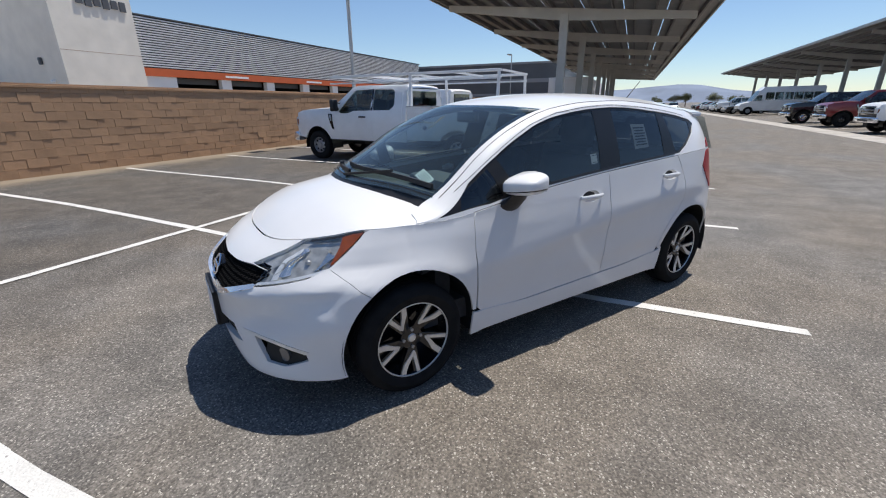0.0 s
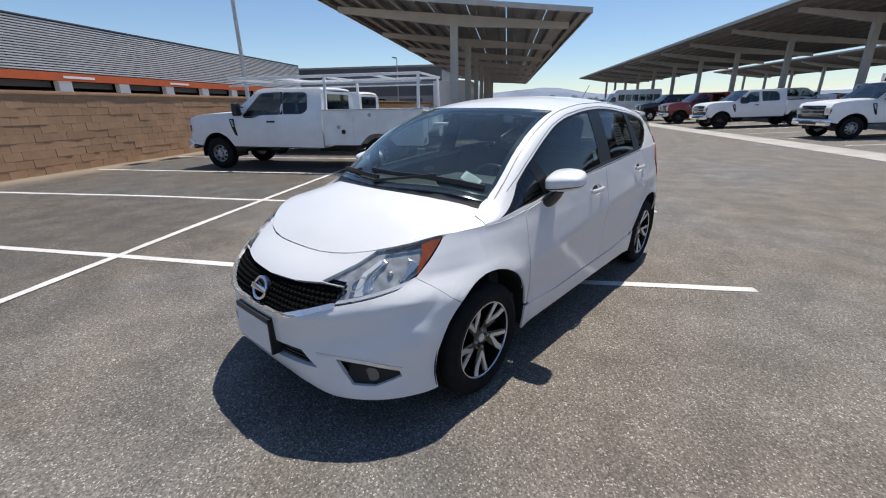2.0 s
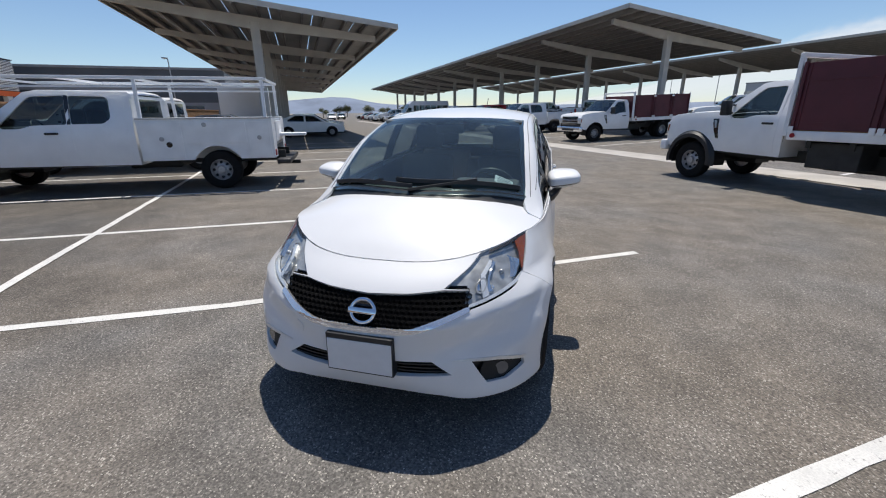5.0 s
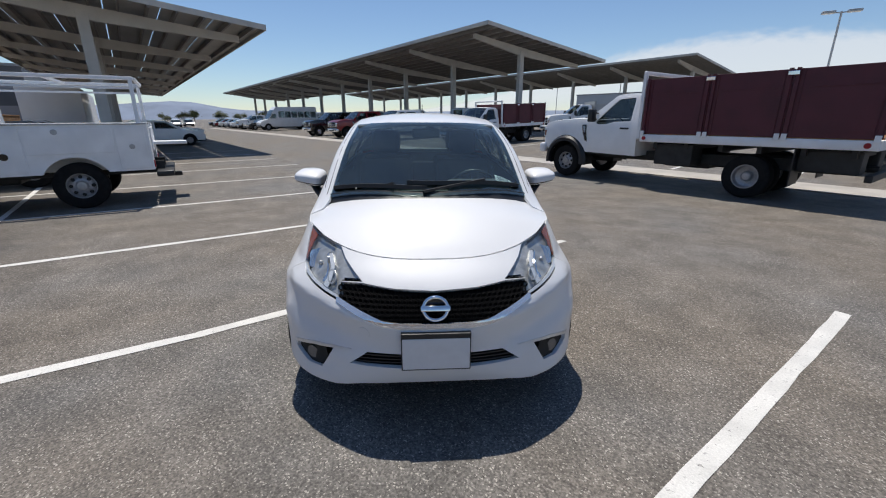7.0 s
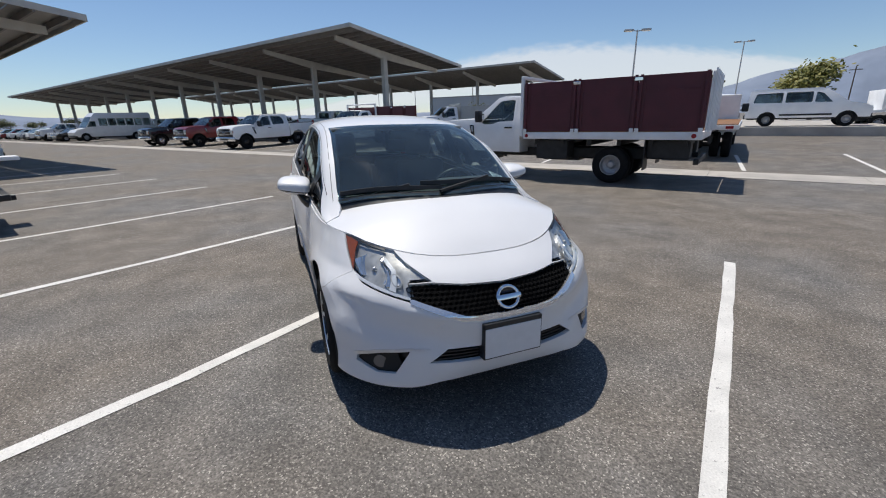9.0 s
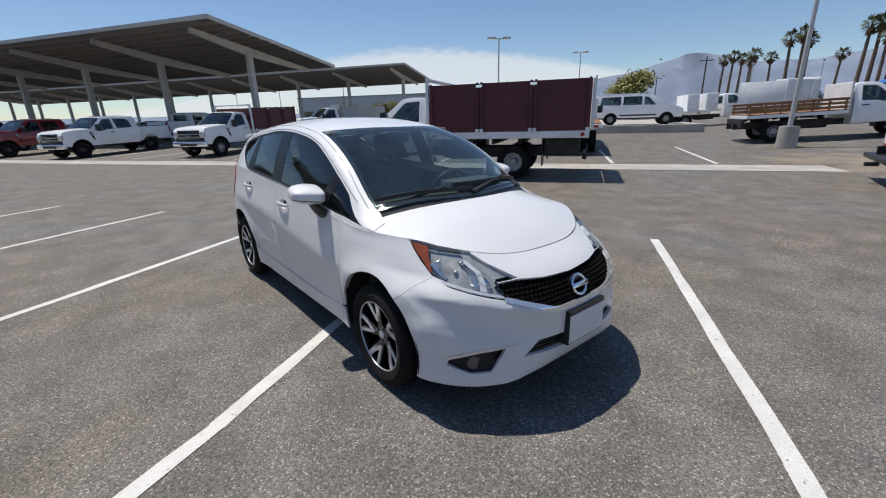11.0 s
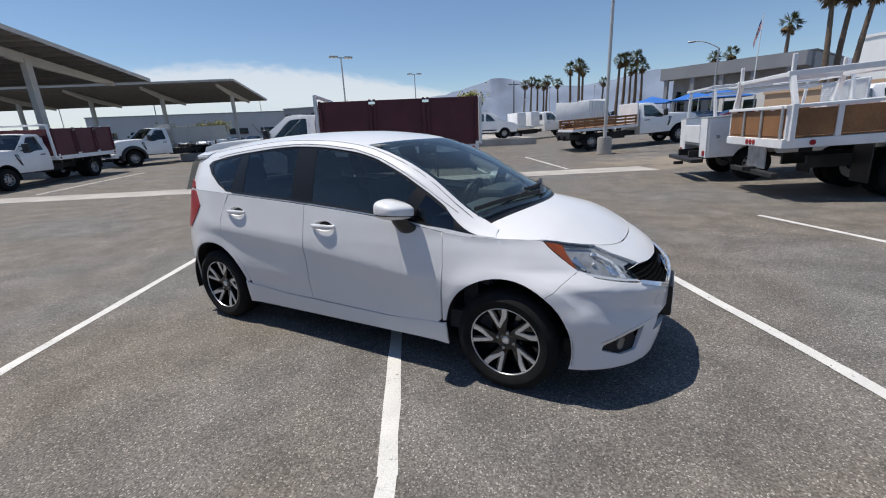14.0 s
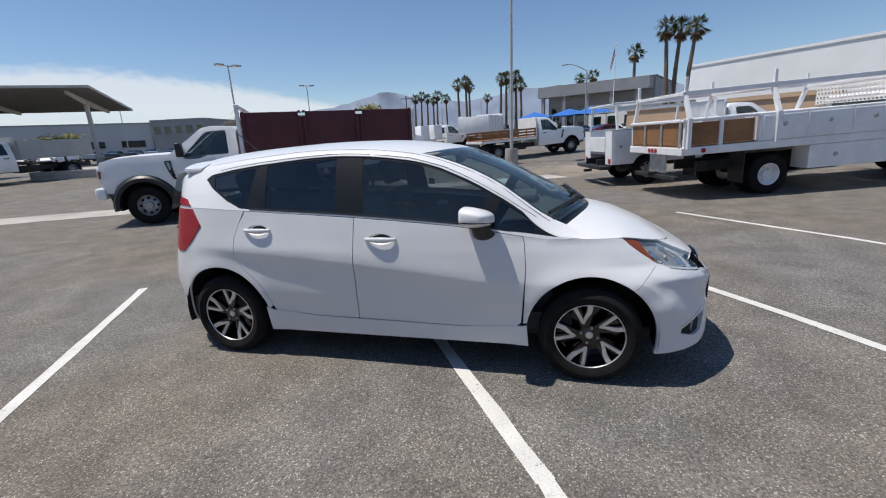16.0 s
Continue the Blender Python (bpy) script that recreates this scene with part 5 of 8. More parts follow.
# honeycomb of the grille: rows of hexagon rims
bm = bmesh.new()
for r in range(14):
    for q in range(-22, 23):
        y, z = q * 0.026 + (0.013 if r % 2 else 0), 0.548 + r * 0.0185
        l, _ = LY(y, z)
        if not inside((l, z), shrink(FRONT_HOLE, 0.004)):
            continue
        ring = []
        for i in range(6):
            a = math.pi / 6 + i * math.pi / 3
            po, pi_ = Vector(wrap(l + 0.0145 * math.cos(a), z + 0.0122 * math.sin(a))), Vector(wrap(l + 0.0112 * math.cos(a), z + 0.0092 * math.sin(a)))
            ring.append((bm.verts.new(po - Vector((0.022, 0, 0))), bm.verts.new(pi_ - Vector((0.018, 0, 0))), bm.verts.new(pi_ - Vector((0.034, 0, 0)))))
        for i in range(6):
            a, b = ring[i], ring[(i + 1) % 6]
            bm.faces.new((a[0], b[0], b[1], a[1]))
            bm.faces.new((a[1], b[1], b[2], a[2]))
part("honeycomb", bm, GRILLE_BLACK, gr)
bm = bmesh.new()
for i in range(5):
    z = 0.35 + i * 0.017
    p = None
    for j in range(17):
        y = -0.39 + 0.78 * j / 16
        v = Vector(wrap(LY(y, z)[0], z)) - Vector((0.02, 0, 0))
        row = [bm.verts.new(v), bm.verts.new(v + Vector((0, 0, 0.006))), bm.verts.new(v + Vector((-0.03, 0, 0.003)))]
        if p:
            for q in range(3):
                bm.faces.new((p[q], row[q], row[(q + 1) % 3], p[(q + 1) % 3]))
        p = row
part("intake_slats", bm, BLACK_TRIM, car)
FOG_GLASS = material("smoked_fog_lens", (0.10, 0.10, 0.105), 0.12, coat=1.0)
for o, sg in ((FOG, 1), (FOG_R, -1)):
    fg = panel("fog_lamp_pocket", wrap, shrink(o, -0.003), BLACK_TRIM, car, "black fog lamp pocket", step=0.03, offset=-0.045, flange=0)
    p = Vector(wrap(LY(0.62, 0.335)[0], 0.335))
    bm = bmesh.new()
    d = Vector((0.8, 0.6, 0)) * 1
    q = Vector((p.x - 0.045, p.y - 0.02, 0.330))
    tube(bm, q, q + Vector((0.03, 0.016, 0)), 0.032, 0.034, 24)
    for v in bm.verts:
        v.co.y *= sg
    bmesh.ops.recalc_face_normals(bm, faces=bm.faces)
    part("fog_lamp", bm, FOG_GLASS, fg, "round fog lamp", 40)
    tr = [LY(0.40, 0.408), LY(0.49, 0.404), LY(0.60, 0.390), LY(0.716, 0.350), LY(0.722, 0.366), LY(0.60, 0.406), LY(0.49, 0.417), LY(0.40, 0.416)]
    panel("fog_trim", wrap, [(sg * l, z) for l, z in tr], SILVER, fg, "thin silver trim", step=0.02, offset=0.003, flange=0.012)
tow = [LY(-0.335 + 0.028 * math.cos(i * math.pi / 8), 0.505 + 0.032 * math.sin(i * math.pi / 8)) for i in range(16)]
panel("tow_eye_cover", wrap, tow, PAINT, car, step=0.02, offset=0.0025, flange=0.004)
for y0, y1 in ((0.60, -0.14), (-0.02, -0.62)):
    bm = bmesh.new()
    vs = []
    for i in range(7):
        y = y0 + (y1 - y0) * i / 6
        x = screen_base(y) - (0.075 if y0 > 0 else 0.045) - 0.02 * i / 6
        vs.append(Vector((x, y, upper(x, VY(x, y)[1])[2] + 0.018)))
    pr = None
    for v in vs:
        ring = [bm.verts.new(v + Vector((dx, 0, dz))) for dx, dz in ((-0.009, -0.012), (0.009, -0.012), (0.006, 0.012), (-0.006, 0.012))]
        if pr:
            for k in range(4):
                bm.faces.new((pr[k], pr[(k + 1) % 4], ring[(k + 1) % 4], ring[k]))
        else:
            bm.faces.new(ring[::-1])
        pr = ring
    bm.faces.new(pr)
    bmesh.ops.recalc_face_normals(bm, faces=bm.faces)
    wp = part("wiper", bm, BLACK_TRIM, car, "black windscreen wiper")
    piv = Vector((screen_base(y1) - 0.01, y1 + 0.1, upper(screen_base(y1) - 0.02, VY(screen_base(y1) - 0.02, y1)[1])[2] + 0.01))
    arm = bmesh.new()
    bar(arm, vs[2] + Vector((0, 0, 0.02)), piv, 0.022, 0.014)
    part("wiper_arm", arm, BLACK_TRIM, wp)
part("aerial", tube(bmesh.new(), (-1.42, 0.0, 1.49), (-1.62, 0.0, 1.66), 0.005, 0.003, 8), BLACK_TRIM, car, "thin black roof aerial")
bm = bmesh.new()
rows = []
for i in range(15):
    y = -0.57 + 1.14 * i / 14
    b = 1 - (abs(y) / 0.6) ** 3 * 0.9
    x1, zt = -1.65 - 0.20 * b, 1.462 - 0.05 * (abs(y) / 0.57) ** 2
    rows.append([bm.verts.new(v) for v in ((-1.52, y, zt + 0.012 - 0.03 * (abs(y) / 0.57) ** 3), (x1, y, zt - 0.018), (x1 + 0.01, y, zt - 0.05), (-1.55, y, zt - 0.05))])
for a, b in zip(rows, rows[1:]):
    for i in range(4):
        bm.faces.new((a[i], b[i], b[(i + 1) % 4], a[(i + 1) % 4]))
bm.faces.new(rows[0][::-1])
bm.faces.new(rows[-1])
bmesh.ops.recalc_face_normals(bm, faces=bm.faces)
bmesh.ops.bevel(bm, geom=[e for e in bm.edges if len(e.link_faces) == 2 and e.calc_face_angle() > 0.5], offset=0.008, segments=2, affect="EDGES")
part("spoiler", bm, PAINT, car, "white roof spoiler", 40)


def sticker(surface, u, v, du, dv, parent, flip, bars=3, along=False, depth=-0.004, name="paper_sticker", label="small white paper sticker with print"):
    o = [(u - du, v - dv), (u + du, v - dv), (u + du, v + dv), (u - du, v + dv)]
    st = panel(name, surface, o, PAPER, parent, label, step=0.05, offset=depth, flange=0, flip=flip)
    for i in range(bars):
        w = v + dv * (0.7 - 1.4 * i / max(1, bars - 1))
        k = 0.78 - 0.12 * (i % 2)
        if along:
            w = u + du * (0.62 - 1.24 * i / max(1, bars - 1))
            panel("print_bar", surface, [(w - du * 0.07, v - dv * k), (w + du * 0.07, v - dv * k), (w + du * 0.07, v + dv * k), (w - du * 0.07, v + dv * k)], INK, st, step=0.1, offset=depth + 0.0015, flange=0, flip=flip)
            continue
        panel("print_bar", surface, [(u - du * k, w - dv * 0.05), (u + du * k, w - dv * 0.05), (u + du * k, w + dv * 0.05), (u - du * k, w + dv * 0.05)], INK, st, step=0.1, offset=depth + 0.0015, flange=0, flip=flip)



# ---- trucks ----
def place(hub_a, hub_s, heading, side, wb=0.0):
    """Pose of a vehicle whose near front hub stands at (a, s) in the car park's axes; heading in the car park's degrees, side +1: its left hub."""
    h = radians(heading)
    a = hub_a - side * -math.sin(h) * 0.9
    s = hub_s - side * math.cos(h) * 0.9
    zf = rise(a, s)
    zr = rise(a - math.cos(h) * wb, s - math.sin(h) * wb) if wb else zf
    pitch = math.degrees(math.atan2(zr - zf, wb)) if wb else 0
    return lot(a, s, zf, heading) @ pose(0, 0, 0, 0, pitch, 0)


def steel_disc():
    bm = bmesh.new()
    lathe(bm, [(0.222, 0.1), (0.212, 0.1), (0.2, 0.06), (0.19, 0.02), (0.16, 0.04), (0.12, 0.07), (0.1, 0.075), (0.07, 0.06), (0.07, 0.1), (0.0, 0.105), (0.0, -0.03), (0.2, -0.03), (0.215, -0.1), (0.222, -0.1)], 32, closed=True)
    return bm


def dished_disc():
    """The outer wheel of a twin axle: a deep dish with a bright edge and a standing hub."""
    bm = bmesh.new()
    lathe(bm, [(0.222, 0.115), (0.208, 0.115), (0.20, 0.06), (0.192, -0.02), (0.15, -0.045), (0.10, -0.05), (0.085, -0.03), (0.082, 0.05), (0.06, 0.07), (0.0, 0.072), (0.0, -0.08), (0.2, -0.08), (0.222, -0.1)], 32, closed=True)
    return bm


def lug_nut():
    return tube(bmesh.new(), (0, 0.07, 0), (0, 0.088, 0), 0.013, n=6)


def hole_mesh():
    return tube(bmesh.new(), (0, 0.028, 0), (0, 0.064, 0), 0.03, 0.03, 12)


def truck_wheel(parent, x, y, r=0.4, mat=None, name="wheel", plain=False, dished=False):
    side = 1 if y > 0 else -1
    k = r / 0.4
    m = pose(x, y, r, 0, 0, 0 if side > 0 else 180) @ Matrix.Diagonal((k, 1, k, 1))
    mat = mat or STEEL
    w = linked(name, shared(("dished_disc" if dished else "steel_disc") + mat.name, dished_disc if dished else steel_disc, mat, 30), parent, m)
    linked("tyre", shared("truck_tyre", tyre_mesh(0.4, 0.218, 0.25, 40), RUBBER, 40), w)
    if plain:
        return w
    if dished:
        for i in range(8):
            a = 45 * i
            linked("wheel_nut", shared("lug_nut", lug_nut, STEEL, 40), w, pose(0.125 * math.cos(radians(a)), -0.118, 0.125 * math.sin(radians(a))))
        return w
    for i in range(8):
        a = 45 * i
        linked("vent_hole", shared("vent_hole", hole_mesh, GAP, 40), w, pose(0.155 * math.cos(radians(a)), 0, 0.155 * math.sin(radians(a))))
    for i in range(6):
        a = 60 * i + 20
        linked("wheel_nut", shared("lug_nut", lug_nut, STEEL, 40), w, pose(0.092 * math.cos(radians(a)), 0, 0.092 * math.sin(radians(a))))
    return w


YT = curve([(0.4, 0.93), (0.7, 0.985), (0.95, 1.0), (1.2, 0.985), (1.32, 0.965), (1.6, 0.88), (1.88, 0.79), (2.0, 0.74)])
HOODX = curve([(-0.6, 1.0), (-0.2, 0.985), (0.4, 0.965), (0.72, 0.93), (0.86, 0.88)])
CABS = {"regular": 1.98, "extended": 3.02, "crew": 3.1}
GRILLE_SILVER = material("satin_silver_plastic", (0.42, 0.43, 0.44), 0.3, 0.4)


def across(bm, rows, n=8, crown=0.02, width=1.0):
    """A skin across a vehicle between its two sides, along (x, z) rows, a little domed."""
    prev = None
    for x, z in rows:
        w = YT(z) * HOODX(x) * width
        row = [bm.verts.new((x, w * (2 * i / n - 1), z + crown * (1 - (2 * i / n - 1) ** 2))) for i in range(n + 1)]
        if prev:
            for i in range(n):
                bm.faces.new((prev[i], prev[i + 1], row[i + 1], row[i]))
        prev = row


def truck(name, m, label, cab="regular", wb=4.2, paint=None, flares=None, r=0.4, category="truck", group="", dual=False, lift=0.0, wheel_paint=None):
    """Cab, bonnet, wheels and chassis of a heavy pickup; the front axle at x = 0, facing +x."""
    paint = paint or TRUCK_WHITE
    ob = thing(name, m, label, category, group)
    L = CABS[cab]
    xr = -L - 0.0
    xe = 0.14 if cab == "extended" else 0.0
    zs = 0.55 + lift

    def Z(z):
        return z + lift

    def face(sg):
        return lambda x, z: (x, sg * YT(z - lift) * HOODX(x), z)
    ar = r + 0.11
    az = r + 0.02
    aa = math.asin(max(-0.9, min(0.9, (zs + 0.03 - az) / ar)))
    pts = [(ar * math.cos(t), az + ar * math.sin(t)) for t in np.linspace(aa, math.pi - aa, 14)]
    body = [(0.81, zs + 0.1)] + [(p[0], p[1]) for p in pts] + [(xr, zs), (xr, Z(1.30)), (xr, Z(1.86)), (xr + 0.06, Z(1.93)), (-1.43, Z(1.955)), (-1.26, Z(1.92)), (-0.98, Z(1.69)), (-0.58, Z(1.39)), (0.1, Z(1.375)), (0.54, Z(1.34)), (0.74, Z(1.28)), (0.81, Z(1.14))]
    dw = [(-0.84, Z(1.315)), (-0.88, Z(1.36)), (-1.26, Z(1.76)), (-1.36, Z(1.84)), (-1.76 - xe, Z(1.86)), (-1.78 - xe, Z(1.335)), (-1.36, Z(1.325)), (-1.16, Z(1.265)), (-0.90, Z(1.265))]
    wins = [("front_side_window", rounded(dw, 0.05))]
    if cab == "extended":
        wins.append(("rear_side_window", rounded([(-1.985, Z(1.34)), (-1.97, Z(1.855)), (-2.56, Z(1.84)), (-2.63, Z(1.79)), (-2.65, Z(1.44)), (-2.52, Z(1.345))], 0.05)))
    if cab == "crew":
        wins.append(("rear_side_window", rounded([(-1.92, Z(1.34)), (-1.90, Z(1.86)), (-2.62, Z(1.83)), (-2.76, Z(1.68)), (-2.78, Z(1.36))], 0.06)))
    for sg in (1, -1):
        fl = sg > 0
        panel("body_side", face(sg), body, paint, ob, holes=[w[1] for w in wins], step=0.16, flip=fl, flange=0.03)
        fd = [(-0.68, zs + 0.12), (-0.66, Z(1.34)), (-0.78, Z(1.40)), (-1.30, Z(1.88)), (-1.82 - xe, Z(1.90)), (-1.84 - xe, zs + 0.06), (-0.76, zs + 0.06)]
        door = panel("door", face(sg), fd, paint, ob, holes=[wins[0][1]], step=0.2, offset=0.007, flip=fl, flange=0.006)
        if cab != "regular":
            rd = [(-1.85 - xe, zs + 0.06), (-1.83 - xe, Z(1.90)), (-2.34 - xe, Z(1.88)), (xr + 0.14, Z(1.76)), (xr + 0.12, zs + 0.3), (xr + 0.2, zs + 0.06)]
            panel("rear_door", face(sg), rd, paint, ob, holes=[wins[1][1]], step=0.2, offset=0.007, flip=fl, flange=0.006)
        for wn_, o in wins:
            panel(wn_, face(sg), o, TRUCK_GLASS, ob, "dark tinted glass", step=0.25, offset=-0.012, flip=fl, flange=0)
        y = sg * (YT(1.2) + 0.004)
        part("door_handle", boxed(-1.76, -1.54, y - 0.02, y + 0.03, Z(1.155), Z(1.195), 0.01), BLACK_TRIM, door)
        vent = [(-0.47, Z(1.25)), (-0.60, Z(1.25)), (-0.615, Z(1.08)), (-0.66, Z(0.84)), (-0.60, Z(0.86)), (-0.53, Z(1.02)), (-0.485, Z(1.16))]
        vn = panel("fender_vent", face(sg), vent, GLOSS_BLACK, ob, step=0.2, offset=0.014, flip=fl, flange=0.014)
        panel("vent_strip", face(sg), [(-0.505, Z(1.22)), (-0.565, Z(1.22)), (-0.59, Z(1.06)), (-0.55, Z(1.06))], GRILLE_SILVER, vn, step=0.2, offset=0.02, flip=fl, flange=0.006)
        if cab == "extended":
            panel("window_pillar", face(sg), [(-1.925, Z(1.335)), (-1.90, Z(1.865)), (-1.97, Z(1.855)), (-1.985, Z(1.34))], GLOSS_BLACK, ob, step=0.3, offset=0.009, flip=fl, flange=0.004)
        # mirror
        bm = boxed(-0.90, -0.78, sg * 1.14 - 0.11, sg * 1.14 + 0.11, Z(1.32), Z(1.62), 0.03)
        mr = part("mirror", bm, BLACK_TRIM, ob, "tall black towing mirror", 45)
        bm = bmesh.new()
        bar(bm, (-0.83, sg * 0.92, Z(1.36)), (-0.83, sg * 1.08, Z(1.40)), 0.05, 0.04)
        bar(bm, (-0.85, sg * 0.88, Z(1.52)), (-0.83, sg * 1.08, Z(1.54)), 0.04, 0.03)
        part("mirror_arm", bm, BLACK_TRIM, mr)
        # headlamp
        bm = boxed(0.65, 0.845, sg * 0.78 - 0.125, sg * 0.78 + 0.125, Z(0.90), Z(1.16), 0.025)
        hl = part("headlamp", bm, LAMP_SILVER, ob, "clear headlamp", 45)
        part("lens", boxed(0.64, 0.853, sg * 0.78 - 0.128, sg * 0.78 + 0.131, Z(0.895), Z(1.165), 0.028), LENS, hl, "", 45)
        part("turn_lamp", boxed(0.61, 0.81, sg * 0.90 - 0.01, sg * 0.90 + 0.01, Z(0.95), Z(1.10), 0.004), AMBER, ob)
        if flares:
            bm = bmesh.new()
            prev = None
            for t in np.linspace(-0.15, math.pi + 0.15, 20):
                ring = [bm.verts.new((q * math.cos(t), sg * yy, az + q * math.sin(t))) for q, yy in ((ar - 0.01, 0.93), (ar - 0.02, 1.06), (ar + 0.06, 1.06), (ar + 0.13, 0.975))]
                if prev:
                    for i in range(3):
                        bm.faces.new((prev[i], prev[i + 1], ring[i + 1], ring[i]))
                prev = ring
            part("wheel_arch_flare", bm, flares, ob, "black plastic wheel arch flare", 40)
        truck_wheel(ob, 0.0, sg * 0.84, r, wheel_paint)
        truck_wheel(ob, -wb, sg * (0.85 if dual else 0.84), r, wheel_paint, dished=dual)
        bm = bmesh.new()
        rows = [[bm.verts.new(((ar + 0.005) * math.cos(t), sg * yy, az + (ar + 0.005) * math.sin(t))) for t in np.linspace(-0.2, math.pi + 0.2, 14)] for yy in (0.5, 0.95)]
        for i in range(13):
            bm.faces.new((rows[0][i], rows[0][i + 1], rows[1][i + 1], rows[1][i]))
        bm.faces.new(rows[0])
        part("wheel_liner", bm, GAP, ob)
    bm = bmesh.new()
    across(bm, [(0.81, Z(1.14)), (0.74, Z(1.28)), (0.54, Z(1.34)), (0.1, Z(1.375)), (-0.58, Z(1.393))], 8, 0.045)
    part("bonnet", bm, paint, ob, "", 60)
    bm = bmesh.new()
    across(bm, [(-1.26, Z(1.92)), (-1.43, Z(1.955)), (xr + 0.06, Z(1.93)), (xr, Z(1.86))], 8, 0.03)
    part("roof", bm, paint, ob, "", 60)
    bm = bmesh.new()
    across(bm, [(-0.58, Z(1.393)), (-0.98, Z(1.70)), (-1.26, Z(1.92))], 8, 0.035, 0.995)
    part("windscreen", bm, TRUCK_GLASS, ob, "sloping windscreen", 60)
    bm = bmesh.new()
    across(bm, [(xr, Z(1.86)), (xr, Z(1.80))], 2, 0.0)
    across(bm, [(xr, Z(1.36)), (xr, zs)], 2, 0.0)
    for sg in (1, -1):
        box(bm, xr, xr + 0.02, *sorted((sg * 0.62, sg * 0.88)), Z(1.36), Z(1.80))
    part("cab_back", bm, paint, ob)
    part("rear_window", boxed(xr - 0.004, xr + 0.004, -0.62, 0.62, Z(1.36), Z(1.80)), TRUCK_GLASS, ob, "dark glass")
    # nose: grille, bumper
    bm = bmesh.new()
    across(bm, [(0.81, Z(1.14)), (0.82, Z(0.85)), (0.81, zs + 0.1)], 2, 0.0, 0.9)
    part("nose_panel", bm, BLACK_TRIM, ob)
    g = part("grille", boxed(0.77, 0.84, -0.64, 0.64, Z(0.82), Z(1.23), 0.02), GLOSS_BLACK, ob, "wide grille with two chrome bars", 45)
    for z in (0.93, 1.06):
        part("grille_bar", boxed(0.81, 0.865, -0.63, 0.63, Z(z) - 0.022, Z(z) + 0.022, 0.01), GRILLE_SILVER if paint is not BLACK_CAR else GLOSS_BLACK, g)
    part("badge", boxed(0.85, 0.878, -0.13, 0.13, Z(0.955), Z(1.035), 0.012), CHROME, g, "plain oval badge")
    bp = part("front_bumper", boxed(0.73, 0.93, -0.98, 0.98, zs - 0.05, zs + 0.20, 0.05), paint if flares else BRIGHT_TRIM, ob, "front bumper", 45)
    part("lower_intake", boxed(0.81, 0.936, -0.5, 0.5, zs, zs + 0.09, 0.01), BLACK_TRIM, bp)
    # inside and below
    sw = bmesh.new()
    lathe(sw, [(0.17, 0.0), (0.18, 0.012), (0.192, 0.0), (0.18, -0.012)], 20, closed=True)
    bar(sw, (-0.17, 0, 0), (0.17, 0, 0), 0.05, 0.02)
    bmesh.ops.transform(sw, matrix=pose(-1.18, 0.42, 1.26 + lift, 0, 0, 90) @ pose(0, 0, 0, 25, 0, 0), verts=sw.verts)
    part("steering_wheel", sw, BLACK_TRIM, ob, "", 45)
    part("seat_bench", boxed(-1.80, -1.35, -0.72, 0.72, 0.8 + lift, 1.0 + lift, 0.06), CABIN, ob, "", 50)
    for yy in (0.42, -0.42):
        part("seat_back", boxed(-1.88, -1.72, yy - 0.26, yy + 0.26, 0.95 + lift, 1.62 + lift, 0.05), CABIN, ob, "", 50)
    part("dashboard", boxed(-1.02, -0.62, -0.82, 0.82, 0.95 + lift, 1.30 + lift, 0.05), DASH, ob, "", 50)
    part("cab_floor", boxed(xr + 0.05, -0.55, -0.88, 0.88, zs - 0.02, zs + 0.06), CHASSIS, ob)
    part("engine_block", boxed(-0.5, 0.72, -0.45, 0.45, zs - 0.05, 1.0 + lift), CHASSIS, ob)
    for yy in (0.42, -0.42):
        part("chassis_rail", boxed(-wb - 1.25, 0.85, yy - 0.04, yy + 0.04, r + 0.12, r + 0.34), CHASSIS, ob)
    for xx in (0.0, -wb):
        part("axle", tube(bmesh.new(), (xx, -0.8, r), (xx, 0.8, r), 0.07, n=12), CHASSIS, ob)
    part("differential", lathe(bmesh.new(), [(0.0, -0.2), (0.12, -0.16), (0.19, 0), (0.12, 0.16), (0.0, 0.2)], 16, "Y", (-wb, 0, r)), CHASSIS, ob, "", 60)
    part("fuel_tank", boxed(-wb + 0.9, -wb + 1.9, -0.35, 0.35, r + 0.02, r + 0.28, 0.04), CHASSIS, ob)
    if dual:
        for sg in (1, -1):
            truck_wheel(ob, -wb, sg * 0.52, r, wheel_paint)
    return ob


def lock(parent, x, y, z, sg):
    part("latch", tube(bmesh.new(), (x, y, z), (x, y + sg * 0.018, z), 0.045, 0.042, 16), STEEL, parent, "round steel latch", 40)


